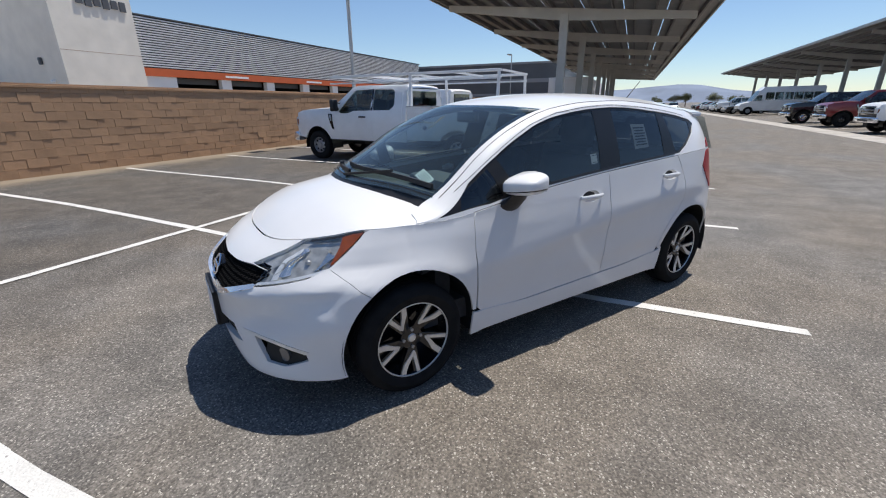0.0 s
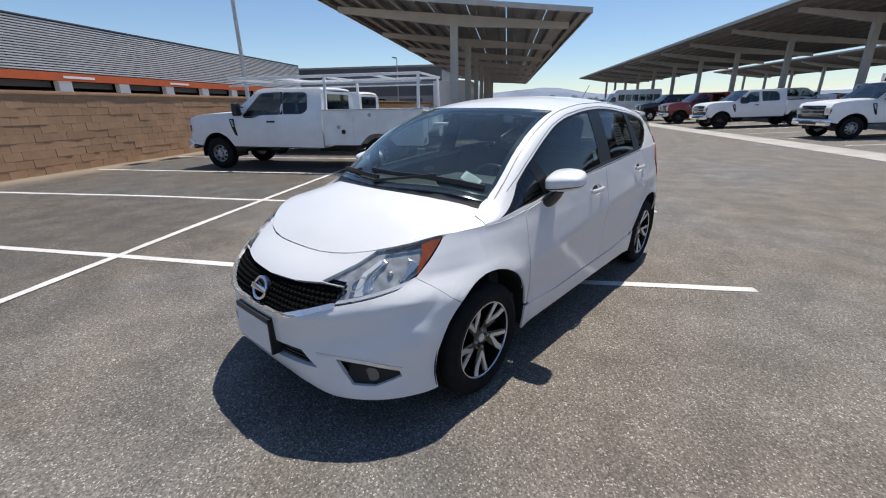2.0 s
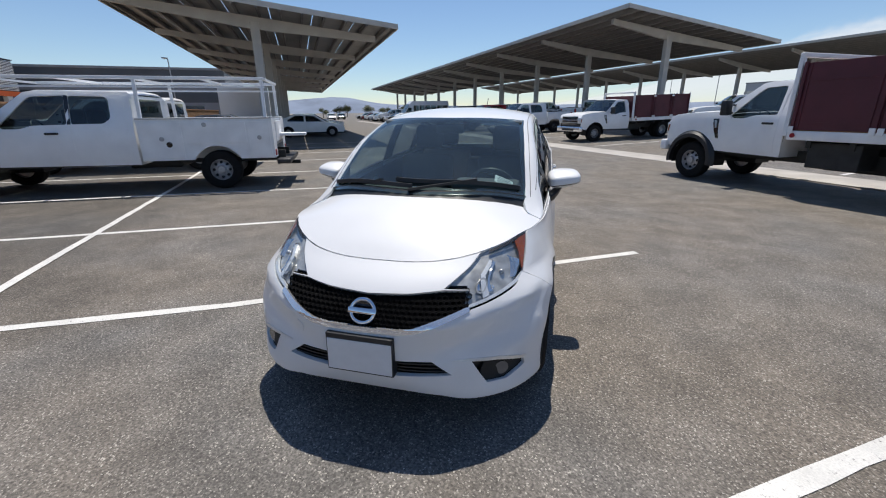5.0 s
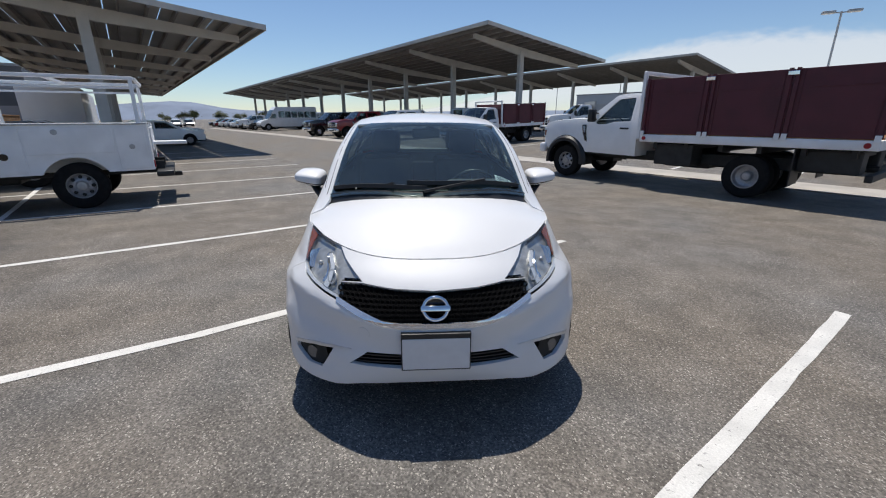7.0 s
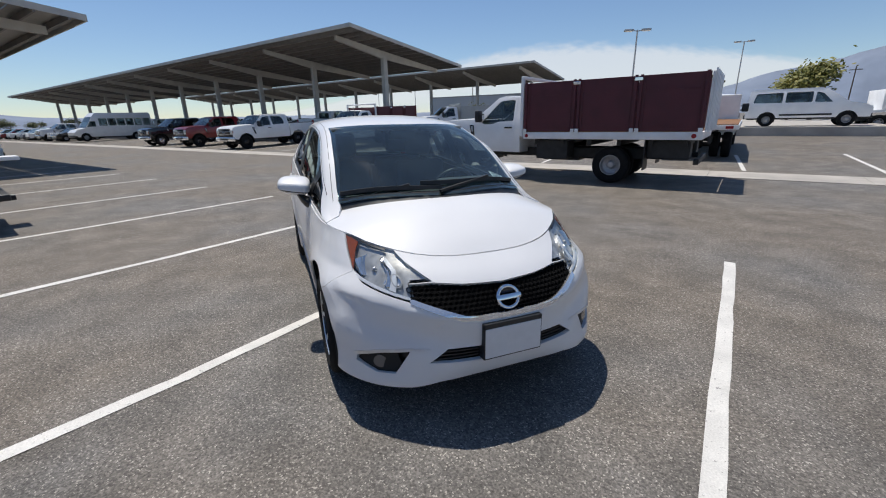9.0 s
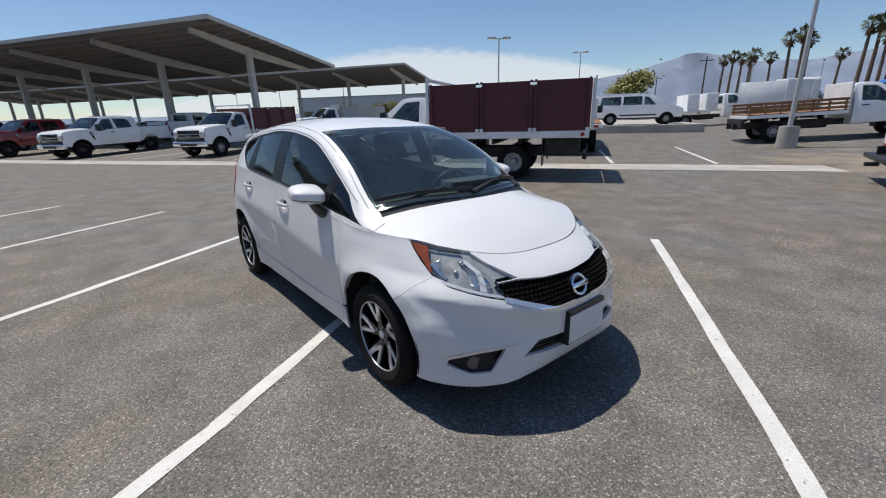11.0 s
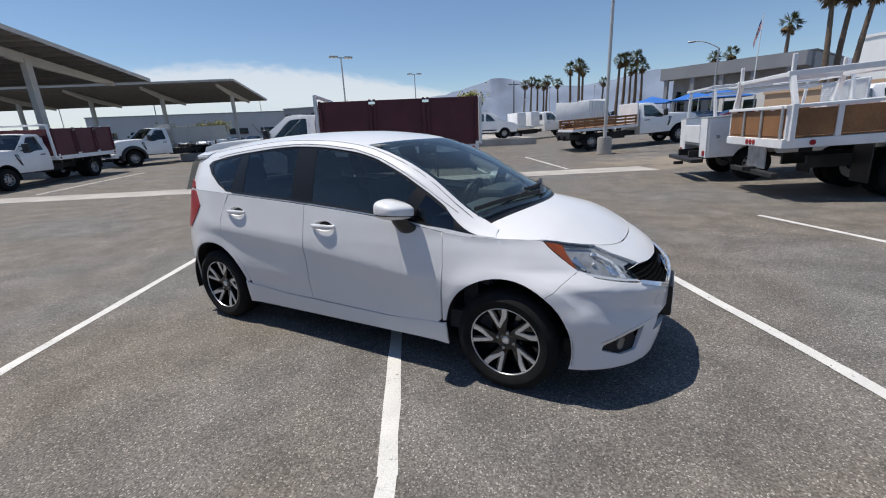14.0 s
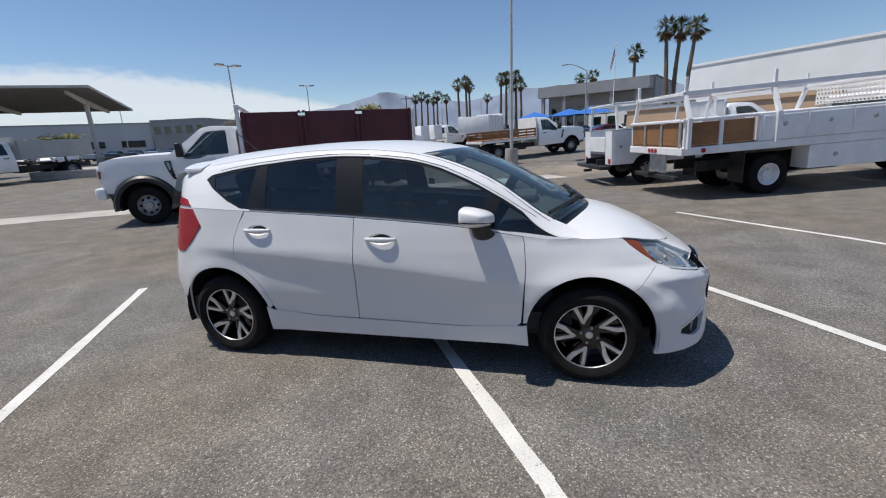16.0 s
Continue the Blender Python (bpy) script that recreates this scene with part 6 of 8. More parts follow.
def service_body(ob, x0, x1, wb, r, z0=0.62, z1=1.42):
    """Side lockers with doors on both sides, a load floor between them."""
    ar = r + 0.10
    for sg in (1, -1):
        y = sg * 1.03
        outline = [(x0, z0), (x0, z1), (x1, z1), (x1, z0 - 0.02)]
        pts = [(-wb + ar * math.cos(t), r + ar * math.sin(t)) for t in np.linspace(math.asin((z0 - r) / ar) + math.pi - 2 * math.asin((z0 - r) / ar), math.asin((z0 - r) / ar), 14)]
        o = [(x0, z0), (x0, z1), (x1, z1), (x1, z0)] + pts
        lk = panel("locker_side", lambda x, z, y=y: (x, y, z), o, BED_WHITE, ob, step=0.3, flip=sg > 0, flange=0.06)
        xm0, xm1 = -wb + ar + 0.10, -wb - ar - 0.10
        for a, b, lo in ((x0 - 0.03, xm0, z0 + 0.04), (xm0 - 0.03, xm1, r + ar + 0.06), (xm1 - 0.03, x1 + 0.04, z0 + 0.04)):
            d = part("locker_door", boxed(b, a, *sorted((y, y + sg * 0.016)), lo, z1 - 0.06, 0.005), BED_WHITE, lk)
            lock(d, (a + b) / 2 + (0.18 if lo > 0.9 else 0), y + sg * 0.016, (lo + z1) / 2 - (0.0 if lo < 0.9 else -0.12), sg)
        part("fuel_cap", tube(bmesh.new(), (xm0 + 0.25, y, 0.93), (xm0 + 0.25, y + sg * 0.02, 0.93), 0.055, n=16), GLOSS_BLACK, lk)
        part("locker_back", boxed(x1, x0, *sorted((sg * 0.58, sg * 0.60)), z0, z1), BED_WHITE, lk)
        part("locker_top", boxed(x1 - 0.01, x0 + 0.01, *sorted((sg * 0.57, sg * 1.045)), z1 - 0.005, z1 + 0.02, 0.006), GALV, lk, "bright diamond plate top")
        for xe in (x0, x1):
            part("locker_end", boxed(xe - 0.012, xe + 0.012, *sorted((sg * 0.58, sg * 1.028)), z0, z1 - 0.006), BED_WHITE, lk)
        part("tail_lamp", boxed(x1 - 0.03, x1 - 0.012, *sorted((sg * 0.82, sg * 0.96)), z0 + 0.04, z0 + 0.16, 0.006), RED_LAMP, ob, "red tail lamp")
    part("load_floor", boxed(x1, x0, -0.58, 0.58, 0.86, 0.92), GALV, ob)
    part("tailgate", boxed(x1 - 0.03, x1, -0.575, 0.575, 0.93, 1.36, 0.01), BED_WHITE, ob)
    bp = part("rear_bumper", boxed(x1 - 0.30, x1 - 0.02, -0.98, 0.98, 0.48, 0.58, 0.02), BLACK_TRIM, ob, "black step bumper", 45)
    part("hitch", boxed(x1 - 0.42, x1 - 0.2, -0.05, 0.05, 0.38, 0.46, 0.01), CHASSIS, bp)


def rack(ob, x0, x1, z, posts, y=0.93, base=1.43, mat=None, name="ladder_rack"):
    """A ladder rack of tubes: two long rails, cross bars and posts."""
    mat = mat or BED_WHITE
    bm = bmesh.new()
    for sg in (1, -1):
        bar(bm, (x0, sg * y, z), (x1, sg * y, z), 0.06, 0.06, bevel=0.01)
        bar(bm, (x0, sg * y, z - 0.16), (x1, sg * y, z - 0.16), 0.035, 0.035)
    rk = part("rack_rail", bm, mat, ob, "white painted ladder rack")
    for x in posts:
        for sg in (1, -1):
            bm = bmesh.new()
            bar(bm, (x, sg * 0.99, base), (x, sg * y, z - 0.03), 0.06, 0.06, bevel=0.008)
            part("rack_post", bm, mat, rk)
    n = max(3, int((x0 - x1) / 1.1))
    for i in range(n + 1):
        xx = x0 + (x1 - x0) * i / n
        part("cross_bar", boxed(xx - 0.025, xx + 0.025, -y + 0.032, y - 0.032, z - 0.02, z + 0.02), mat, rk)
    return rk


def stake_bed(ob, x0, x1, z0, z1, panels=3, mat=None):
    """A flat bed with a pale rail and tall panels on both sides and behind the cab."""
    mat = mat or RED_STAKE
    bed = part("bed_frame", boxed(x1, x0, -1.16, 1.16, z0 - 0.16, z0, 0.012), BED_WHITE, ob, "pale painted bed frame", 45)
    part("bed_floor", boxed(x1 + 0.05, x0 - 0.05, -1.1, 1.1, z0 + 0.003, z0 + 0.03), PLYWOOD, bed)
    for xx in np.linspace(x0 - 0.3, x1 + 0.3, 6):
        part("cross_member", boxed(xx - 0.04, xx + 0.04, -1.0, 1.0, z0 - 0.3, z0 - 0.162), CHASSIS, bed)
    w = (x0 - x1) / panels
    for sg in (1, -1):
        for i in range(panels):
            a, b = x0 - i * w - 0.003, x0 - (i + 1) * w + 0.003
            y = sg * 1.12
            pn = part("side_panel", boxed(b, a, y - 0.015, y + 0.015, z0 + 0.02, z1, 0.006), mat, ob, "tall maroon side panel")
            f = bmesh.new()
            m_ = 0.13
            for q in ((b + m_, a - m_, z1 - 0.30, z1 - 0.27), (b + m_, a - m_, z0 + 0.12, z0 + 0.15)):
                box(f, q[0], q[1], *sorted((y + sg * 0.016, y + sg * 0.026)), q[2], q[3])
            for xx in (b + m_, a - m_):
                box(f, xx - 0.012, xx + 0.012, *sorted((y + sg * 0.016, y + sg * 0.028)), z0 + 0.03, z1 - 0.02)
            part("panel_rib", f, mat, pn)
            for xx in (b + 0.05, a - 0.05):
                part("stake", boxed(xx - 0.03, xx + 0.03, *sorted((y + sg * 0.016, y + sg * 0.045)), z0 - 0.02, z1 + 0.02, 0.006), mat, pn)
                part("stake_pocket", boxed(xx - 0.04, xx + 0.04, *sorted((y + sg * 0.05, y + sg * 0.075)), z0 - 0.03, z0 + 0.08, 0.005), BED_WHITE, pn)
            if i < panels - 1:
                part("panel_latch", boxed(b - 0.08, b + 0.08, *sorted((y + sg * 0.046, y + sg * 0.07)), z1 - 0.1, z1 - 0.03, 0.008), CHROME, pn, "bright steel latch")
        part("marker_lamp", tube(bmesh.new(), (x0 - 0.1, sg * 1.16, z0 - 0.08), (x0 - 0.1, sg * 1.18, z0 - 0.08), 0.04, n=14), RED_LAMP, bed)
        part("marker_lamp", tube(bmesh.new(), (x1 + 0.15, sg * 1.16, z0 - 0.08), (x1 + 0.15, sg * 1.18, z0 - 0.08), 0.045, n=14), RED_LAMP, bed)
        part("mud_flap", boxed(x1 + 1.05, x1 + 1.07, *sorted((sg * 0.62, sg * 1.08)), 0.34, z0 - 0.17), BLACK_TRIM, ob)
    part("front_panel", boxed(x0 - 0.03, x0, -1.1, 1.1, z0 + 0.03, z1 - 0.02, 0.006), mat, ob)
    hb = part("headboard_rail", boxed(x0 + 0.02, x0 + 0.10, -1.14, 1.14, z1 + 0.10, z1 + 0.18, 0.015), BED_WHITE, ob, "white headboard rail")
    for sg in (1, -1):
        part("headboard_post", boxed(x0 + 0.02, x0 + 0.10, *sorted((sg * 1.06, sg * 1.14)), z0 - 0.1, z1 + 0.10, 0.01), BED_WHITE, hb)
    gate = part("rear_gate", boxed(x1 - 0.05, x1 - 0.01, -1.12, 1.12, z0 + 0.02, z1, 0.008), BED_WHITE, ob, "white slatted rear gate")
    for i in range(6):
        yy = -1.05 + i * 0.42
        part("gate_post", boxed(x1 - 0.09, x1 - 0.052, yy - 0.035, yy + 0.035, z0, z1 + 0.06, 0.006), BED_WHITE, gate)
    part("rear_bumper", boxed(x1 + 0.02, x1 + 0.12, -0.9, 0.9, 0.48, 0.60, 0.015), CHASSIS, ob)


def pickup_bed(ob, x0, x1, wb, r, paint, z0=0.62, z1=1.36):
    ar = r + 0.11
    az = r + 0.02
    for sg in (1, -1):
        aa = math.asin(max(-0.9, min(0.9, (z0 - az) / ar)))
        pts = [(-wb + ar * math.cos(t), az + ar * math.sin(t)) for t in np.linspace(math.pi - aa, aa, 14)]
        o = [(x0, z0), (x0, z1), (x1, z1 - 0.01), (x1, z0)] + pts
        panel("bed_side", lambda x, z, sg=sg: (x, sg * min(0.985, YT(z)), z), o, paint, ob, step=0.3, flip=sg > 0, flange=0.08)
        part("bed_rail", boxed(x1, x0, *sorted((sg * 0.86, sg * 0.97)), z1 - 0.01, z1 + 0.02, 0.008), BLACK_TRIM, ob)
        part("tail_lamp", boxed(x1 - 0.015, x1 + 0.10, *sorted((sg * 0.86, sg * 0.99)), 0.95, 1.30, 0.02), RED_LAMP, ob, "red tail lamp", 45)
    part("bed_floor", boxed(x1, x0, -0.88, 0.88, 0.72, 0.78), CHASSIS, ob)
    part("bed_front", boxed(x0 - 0.02, x0, -0.88, 0.88, 0.78, z1), paint, ob)
    part("tailgate", boxed(x1, x1 + 0.05, -0.86, 0.86, 0.74, z1, 0.01), paint, ob)
    part("rear_bumper", boxed(x1 - 0.16, x1, -0.95, 0.95, 0.52, 0.68, 0.03), CHROME, ob, "", 45)


BLACK_CAR = material("black_truck_paint", (0.012, 0.013, 0.016), 0.25, coat=0.8, spread=0.1, scale=4)
RED_CAR = material("red_truck_paint", (0.20, 0.010, 0.014), 0.28, coat=0.8, spread=0.06, scale=4)

# service truck by the wall
WB_A = 4.45
A_x, A_y, A_h = -1.75, -9.85, -62.2
h = radians(A_h)
mA = pose(A_x + 0.92 * math.sin(h), A_y - 0.92 * math.cos(h), 0, 0, 0, A_h)
ta = truck("service_truck", mA, "white extended-cab service truck with side lockers and a ladder rack", "extended", WB_A, group="work trucks", r=0.395)
service_body(ta, -3.09, -5.55, WB_A, 0.395)
rack(ta, -0.6, -5.5, 2.18, (-3.17, -5.45))
part("load_plank", boxed(-6.15, -5.0, -0.35, 0.10, 1.02, 1.08, 0.008), BED_WHITE, ta)

# a pickup beyond it, only its roof and windows above the lockers
h = radians(A_h)
tn = truck("pickup_truck", pose(A_x + 4.5 * math.sin(h) + 0.7 * math.cos(h), A_y - 4.5 * math.cos(h) + 0.7 * math.sin(h), 0, 0, 0, A_h), "white crew-cab pickup truck behind the service truck", "crew", 3.75, r=0.39, category="pickup truck", group="work trucks")
pickup_bed(tn, -3.16, -5.08, 3.75, 0.39, TRUCK_WHITE)

# stake-bed truck across the aisle
tb = truck("stake_bed_truck", place(-4.2, 7.45, 180, 1), "white regular-cab truck with a tall maroon stake bed", "regular", 4.27, flares=BLACK_TRIM, r=0.415, group="work trucks", dual=True, lift=0.10)
stake_bed(tb, -2.15, -6.05, 1.16, 2.30)
# dark filler boxes added to make the space under the bed blacker
for sg in (1, -1):
    part("battery_box", boxed(-3.25, -2.45, *sorted((sg * 0.50, sg * 0.98)), 0.52, 0.96, 0.02), CHASSIS, tb)
    part("side_tank", boxed(-5.85, -5.0, *sorted((sg * 0.46, sg * 0.90)), 0.58, 0.97, 0.03), CHASSIS, tb)
part("exhaust", tube(bmesh.new(), (-2.2, -0.3, 0.55), (-5.9, -0.35, 0.6), 0.06, n=12), CHASSIS, tb)
part("driveshaft", tube(bmesh.new(), (-0.8, 0, 0.6), (-4.1, 0, 0.5), 0.06, n=12), CHASSIS, tb)

# second stake-bed truck under the carport
tc_ = truck("stake_bed_truck", place(-14.5, 12.6, -90, 1, 4.2), "white regular-cab truck with a low maroon stake bed under the carport", "regular", 4.2, r=0.40, group="work trucks", dual=True)
stake_bed(tc_, -2.15, -5.6, 1.05, 2.12)

for nm, a, s, cab, paint, lb in (("pickup_truck", -22.6, 11.75, "crew", TRUCK_WHITE, "white crew-cab pickup truck under the carport"),
                                  ("pickup_truck", -28.9, 11.9, "crew", RED_CAR, "dark red crew-cab pickup truck under the carport"),
                                  ("pickup_truck", -34.2, 11.6, "crew", BLACK_CAR, "black crew-cab pickup truck with chrome wheels"),
                                  ("pickup_truck", -66.0, 12.0, "crew", TRUCK_WHITE, "white pickup truck far down the carport")):
    wb = 3.75
    tp = truck(nm, place(a, s, -90, 1, wb), lb, cab, wb, paint, r=0.40, category="pickup truck", group="pickups under the carport", wheel_paint=GLOSS_BLACK if paint is not BLACK_CAR else CHROME)
    pickup_bed(tp, -3.16, -5.08, wb, 0.40, paint)

# grey dump truck farther back
td = truck("dump_truck", place(-15.0, 20.6, -125, 1, 4.3), "white cab dump truck with a grey tipper bed and dark nose", "regular", 4.3, flares=BLACK_TRIM, r=0.42, group="work trucks", dual=True)
bm = boxed(-5.4, -2.15, -1.1, 1.1, 1.1, 1.16)
for q in ((-5.4, -2.15, -1.12, -1.06, 1.16, 1.95), (-5.4, -2.15, 1.06, 1.12, 1.16, 1.95), (-2.2, -2.12, -1.06, 1.06, 1.16, 2.15), (-5.4, -5.33, -1.06, 1.06, 1.16, 1.9)):
    box(bm, *q)
part("tipper_bed", bm, material("grey_tipper_paint", (0.34, 0.36, 0.37), 0.5, spread=0.1, scale=2), td)

# flatbed truck beyond the lamp post
tg = truck("flatbed_truck", place(13.05, 16.6, -1, -1, 4.3), "white regular-cab flatbed truck with brown wooden stakes", "regular", 4.3, r=0.40, group="work trucks")
bed = part("bed_frame", boxed(-5.3, -2.15, -1.12, 1.12, 0.92, 1.04, 0.01), BED_WHITE, tg)
part("bed_floor", boxed(-5.28, -2.17, -1.08, 1.08, 1.042, 1.07), PLYWOOD, bed)
for sg in (1, -1):
    for i in range(7):
        xx = -2.25 - i * 0.49
        part("stake", boxed(xx - 0.03, xx + 0.03, sg * 1.06 - 0.03, sg * 1.06 + 0.03, 1.04, 1.48, 0.006), PLYWOOD, bed)
    for z in (1.16, 1.30, 1.44):
        part("stake_board", boxed(-5.25, -2.2, *sorted((sg * 1.092, sg * 1.115)), z - 0.045, z + 0.045, 0.004), PLYWOOD, bed)
part("headboard", boxed(-2.15, -2.07, -1.0, 1.0, 1.04, 2.0, 0.02), BED_WHITE, bed, "white slotted headboard")
part("rear_ramp", boxed(-5.42, -5.32, -1.0, 1.0, 0.60, 0.92, 0.01), CHASSIS, bed)

# contractor truck with plywood gates
th = truck("contractor_truck", place(12.98, 1.75, -17, -1, 4.6), "white contractor truck with lockers, plywood gates and a pipe rack", "regular", 4.6, flares=None, r=0.42, group="work trucks", dual=True, wheel_paint=BED_WHITE)
HX0, HX1 = -2.2, -6.62
bed = part("bed_frame", boxed(HX1, HX0, -1.16, 1.16, 0.98, 1.14, 0.012), BED_WHITE, th)
part("bed_floor", boxed(HX1 + 0.03, HX0 - 0.03, -1.1, 1.1, 1.142, 1.17), PLYWOOD, bed)
for sg in (1, -1):
    for (a, b), z0, z1, mat in (((-5.10, HX1 + 0.08), 1.18, 1.62, PLYWOOD),):
        n = 2
        for i in range(n):
            xx0, xx1 = a + (b - a) * i / n, a + (b - a) * (i + 1) / n
            pn = part("plywood_panel", boxed(xx1 + 0.04, xx0 - 0.04, *sorted((sg * 1.10, sg * 1.13)), z0, z1, 0.004), PLYWOOD, bed, "brown plywood gate panel")
            part("panel_post", boxed(xx1 - 0.04, xx1 + 0.04, *sorted((sg * 1.10, sg * 1.16)), 1.14, z1 + 0.03, 0.006), BED_WHITE, pn)
    lk = part("locker", boxed(-5.05, HX0, *sorted((sg * 0.72, sg * 1.16)), 1.145, 1.70, 0.015), BED_WHITE, th, "white side locker")
    for i in range(3):
        xx0, xx1 = -4.98 + i * 0.92, -4.98 + (i + 1) * 0.92 - 0.05
        d = part("locker_door", boxed(xx0, xx1, *sorted((sg * 1.16, sg * 1.174)), 1.20, 1.64, 0.006), BED_WHITE, lk)
        lock(d, (xx0 + xx1) / 2, sg * 1.174, 1.45, sg)
    lb_ = part("under_locker", boxed(-3.95, HX0 - 0.05, *sorted((sg * 0.70, sg * 1.15)), 0.50, 0.975, 0.015), BED_WHITE, th, "white low locker")
    lock(lb_, -3.4, sg * 1.15, 0.75, sg)
    part("marker_lamp", tube(bmesh.new(), (HX1 + 0.45, sg * 1.16, 1.06), (HX1 + 0.45, sg * 1.18, 1.06), 0.045, n=14), RED_LAMP, bed)
    part("mud_flap", boxed(-5.25, -5.23, *sorted((sg * 0.62, sg * 1.08)), 0.30, 0.97), BLACK_TRIM, th)
for i in range(3):
    yy = -1.06 + i * 0.72
    pn = part("rear_panel", boxed(HX1 + 0.02, HX1 + 0.05, yy, yy + 0.68, 1.18, 1.62, 0.004), PLYWOOD, bed, "brown plywood rear gate")
    part("gate_post", boxed(HX1 - 0.01, HX1 + 0.018, yy - 0.035, yy + 0.035, 1.15, 1.66, 0.006), GALV, pn)
    part("tail_lamp", tube(bmesh.new(), (HX1, -0.14 + 0.14 * i, 1.06), (HX1 - 0.015, -0.14 + 0.14 * i, 1.06), 0.05, n=12), RED_LAMP, bed, "round red lamp")
for sg in (1, -1):
    part("top_rail", boxed(HX1, -5.06, *sorted((sg * 1.07, sg * 1.17)), 1.645, 1.70, 0.01), BED_WHITE, bed, "white top rail")
part("rear_rail", boxed(HX1 - 0.02, HX1 + 0.07, -1.06, 1.06, 1.645, 1.70, 0.01), BED_WHITE, bed)
hp = part("hitch_plate", boxed(HX1 + 0.12, HX1 + 0.15, -0.36, 0.36, 0.55, 0.972, 0.01), GALV, th, "grey steel hitch plate")
part("hitch", boxed(HX1 - 0.12, HX1 + 0.12, -0.06, 0.06, 0.50, 0.58, 0.01), CHASSIS, hp)
part("step_bumper", boxed(HX1 + 0.02, HX1 + 0.14, -0.9, 0.9, 0.44, 0.53, 0.015), CHASSIS, th, "black step bumper")
bm = bmesh.new()
for sg in (1, -1):
    bar(bm, (1.0, sg * 0.98, 2.32), (HX1 + 0.05, sg * 0.98, 2.20), 0.07, 0.10, bevel=0.01)
rk = part("rack_rail", bm, BED_WHITE, th, "white pipe rack")
for xx in (HX1 + 0.12, -4.7, -2.35):
    for sg in (1, -1):
        bm = bmesh.new()
        bar(bm, (xx, sg * 1.18, 1.10), (xx, sg * 1.18, 1.72), 0.08, 0.08, bevel=0.01)
        bar(bm, (xx, sg * 1.18, 1.70), (xx + 0.0, sg * 0.98, 2.16), 0.08, 0.08, bevel=0.01)
        bar(bm, (xx, sg * 0.98, 2.14), (xx, sg * 0.98, 2.52), 0.06, 0.06, bevel=0.01)
        part("rack_post", bm, BED_WHITE, rk)
    part("cross_bar", boxed(xx - 0.035, xx + 0.035, -0.94, 0.94, 2.17, 2.24, 0.008), BED_WHITE, rk)


def perforated(parent, x, y0, y1, z0, z1, m=None):
    """A sheet with round holes."""
    holes = []
    nz, ny = int((z1 - z0) / 0.09), int((y1 - y0) / 0.09)
    for i in range(nz):
        for j in range(ny):
            cy, cz = y0 + (j + 0.5 + 0.25 * (i % 2)) * (y1 - y0) / (ny + 0.3), z0 + (i + 0.5) * (z1 - z0) / nz
            holes.append([(cy + 0.032 * math.cos(t * math.pi / 3), cz + 0.032 * math.sin(t * math.pi / 3)) for t in range(6)])
    return panel("perforated_screen", (lambda y, z: (x, y, z)) if m is None else (lambda y, z: tuple(m @ Vector((x, y, z)))), [(y0, z0), (y1, z0), (y1, z1), (y0, z1)], BED_WHITE, parent, "white perforated screen", holes=holes, step=0.2, flange=0.01)


perforated(th, HX0 + 0.06, -0.9, 0.9, 1.75, 2.25)

# service truck behind it
ti = truck("service_truck", place(12.35, 4.95, -17, -1, 4.2), "white regular-cab service truck with lockers and a low rack", "regular", 4.2, r=0.40, group="work trucks")
service_body(ti, -2.1, -5.25, 4.2, 0.40, 0.60, 1.52)
rack(ti, -2.15, -5.2, 2.22, (-2.4, -5.1), 0.85, 1.53)
scr = part("louvre_screen", boxed(-2.08, -2.05, -0.86, 0.86, 1.50, 2.12, 0.01), BED_WHITE, ti, "white louvred screen behind the cab")
for i in range(3):
    for k in range(11):
        yy = -0.80 + i * 0.54
        bm = bmesh.new()
        bar(bm, (-2.09, yy, 1.56 + k * 0.05), (-2.09, yy + 0.48, 1.56 + k * 0.05), 0.03, 0.012)
        part("slat", bm, BED_WHITE, scr)

# ---- other vehicles ----
VAN_BODY = [(2.35, 0.42), (2.40, 0.80), (2.2, 0.98), (1.55, 1.12), (0.72, 1.72), (0.45, 1.80), (-2.2, 1.80), (-2.32, 1.70), (-2.42, 1.0), (-2.42, 0.42)]
YV = curve([(0.2, 0.86), (0.6, 0.92), (1.0, 0.92), (1.4, 0.86), (1.8, 0.74)])


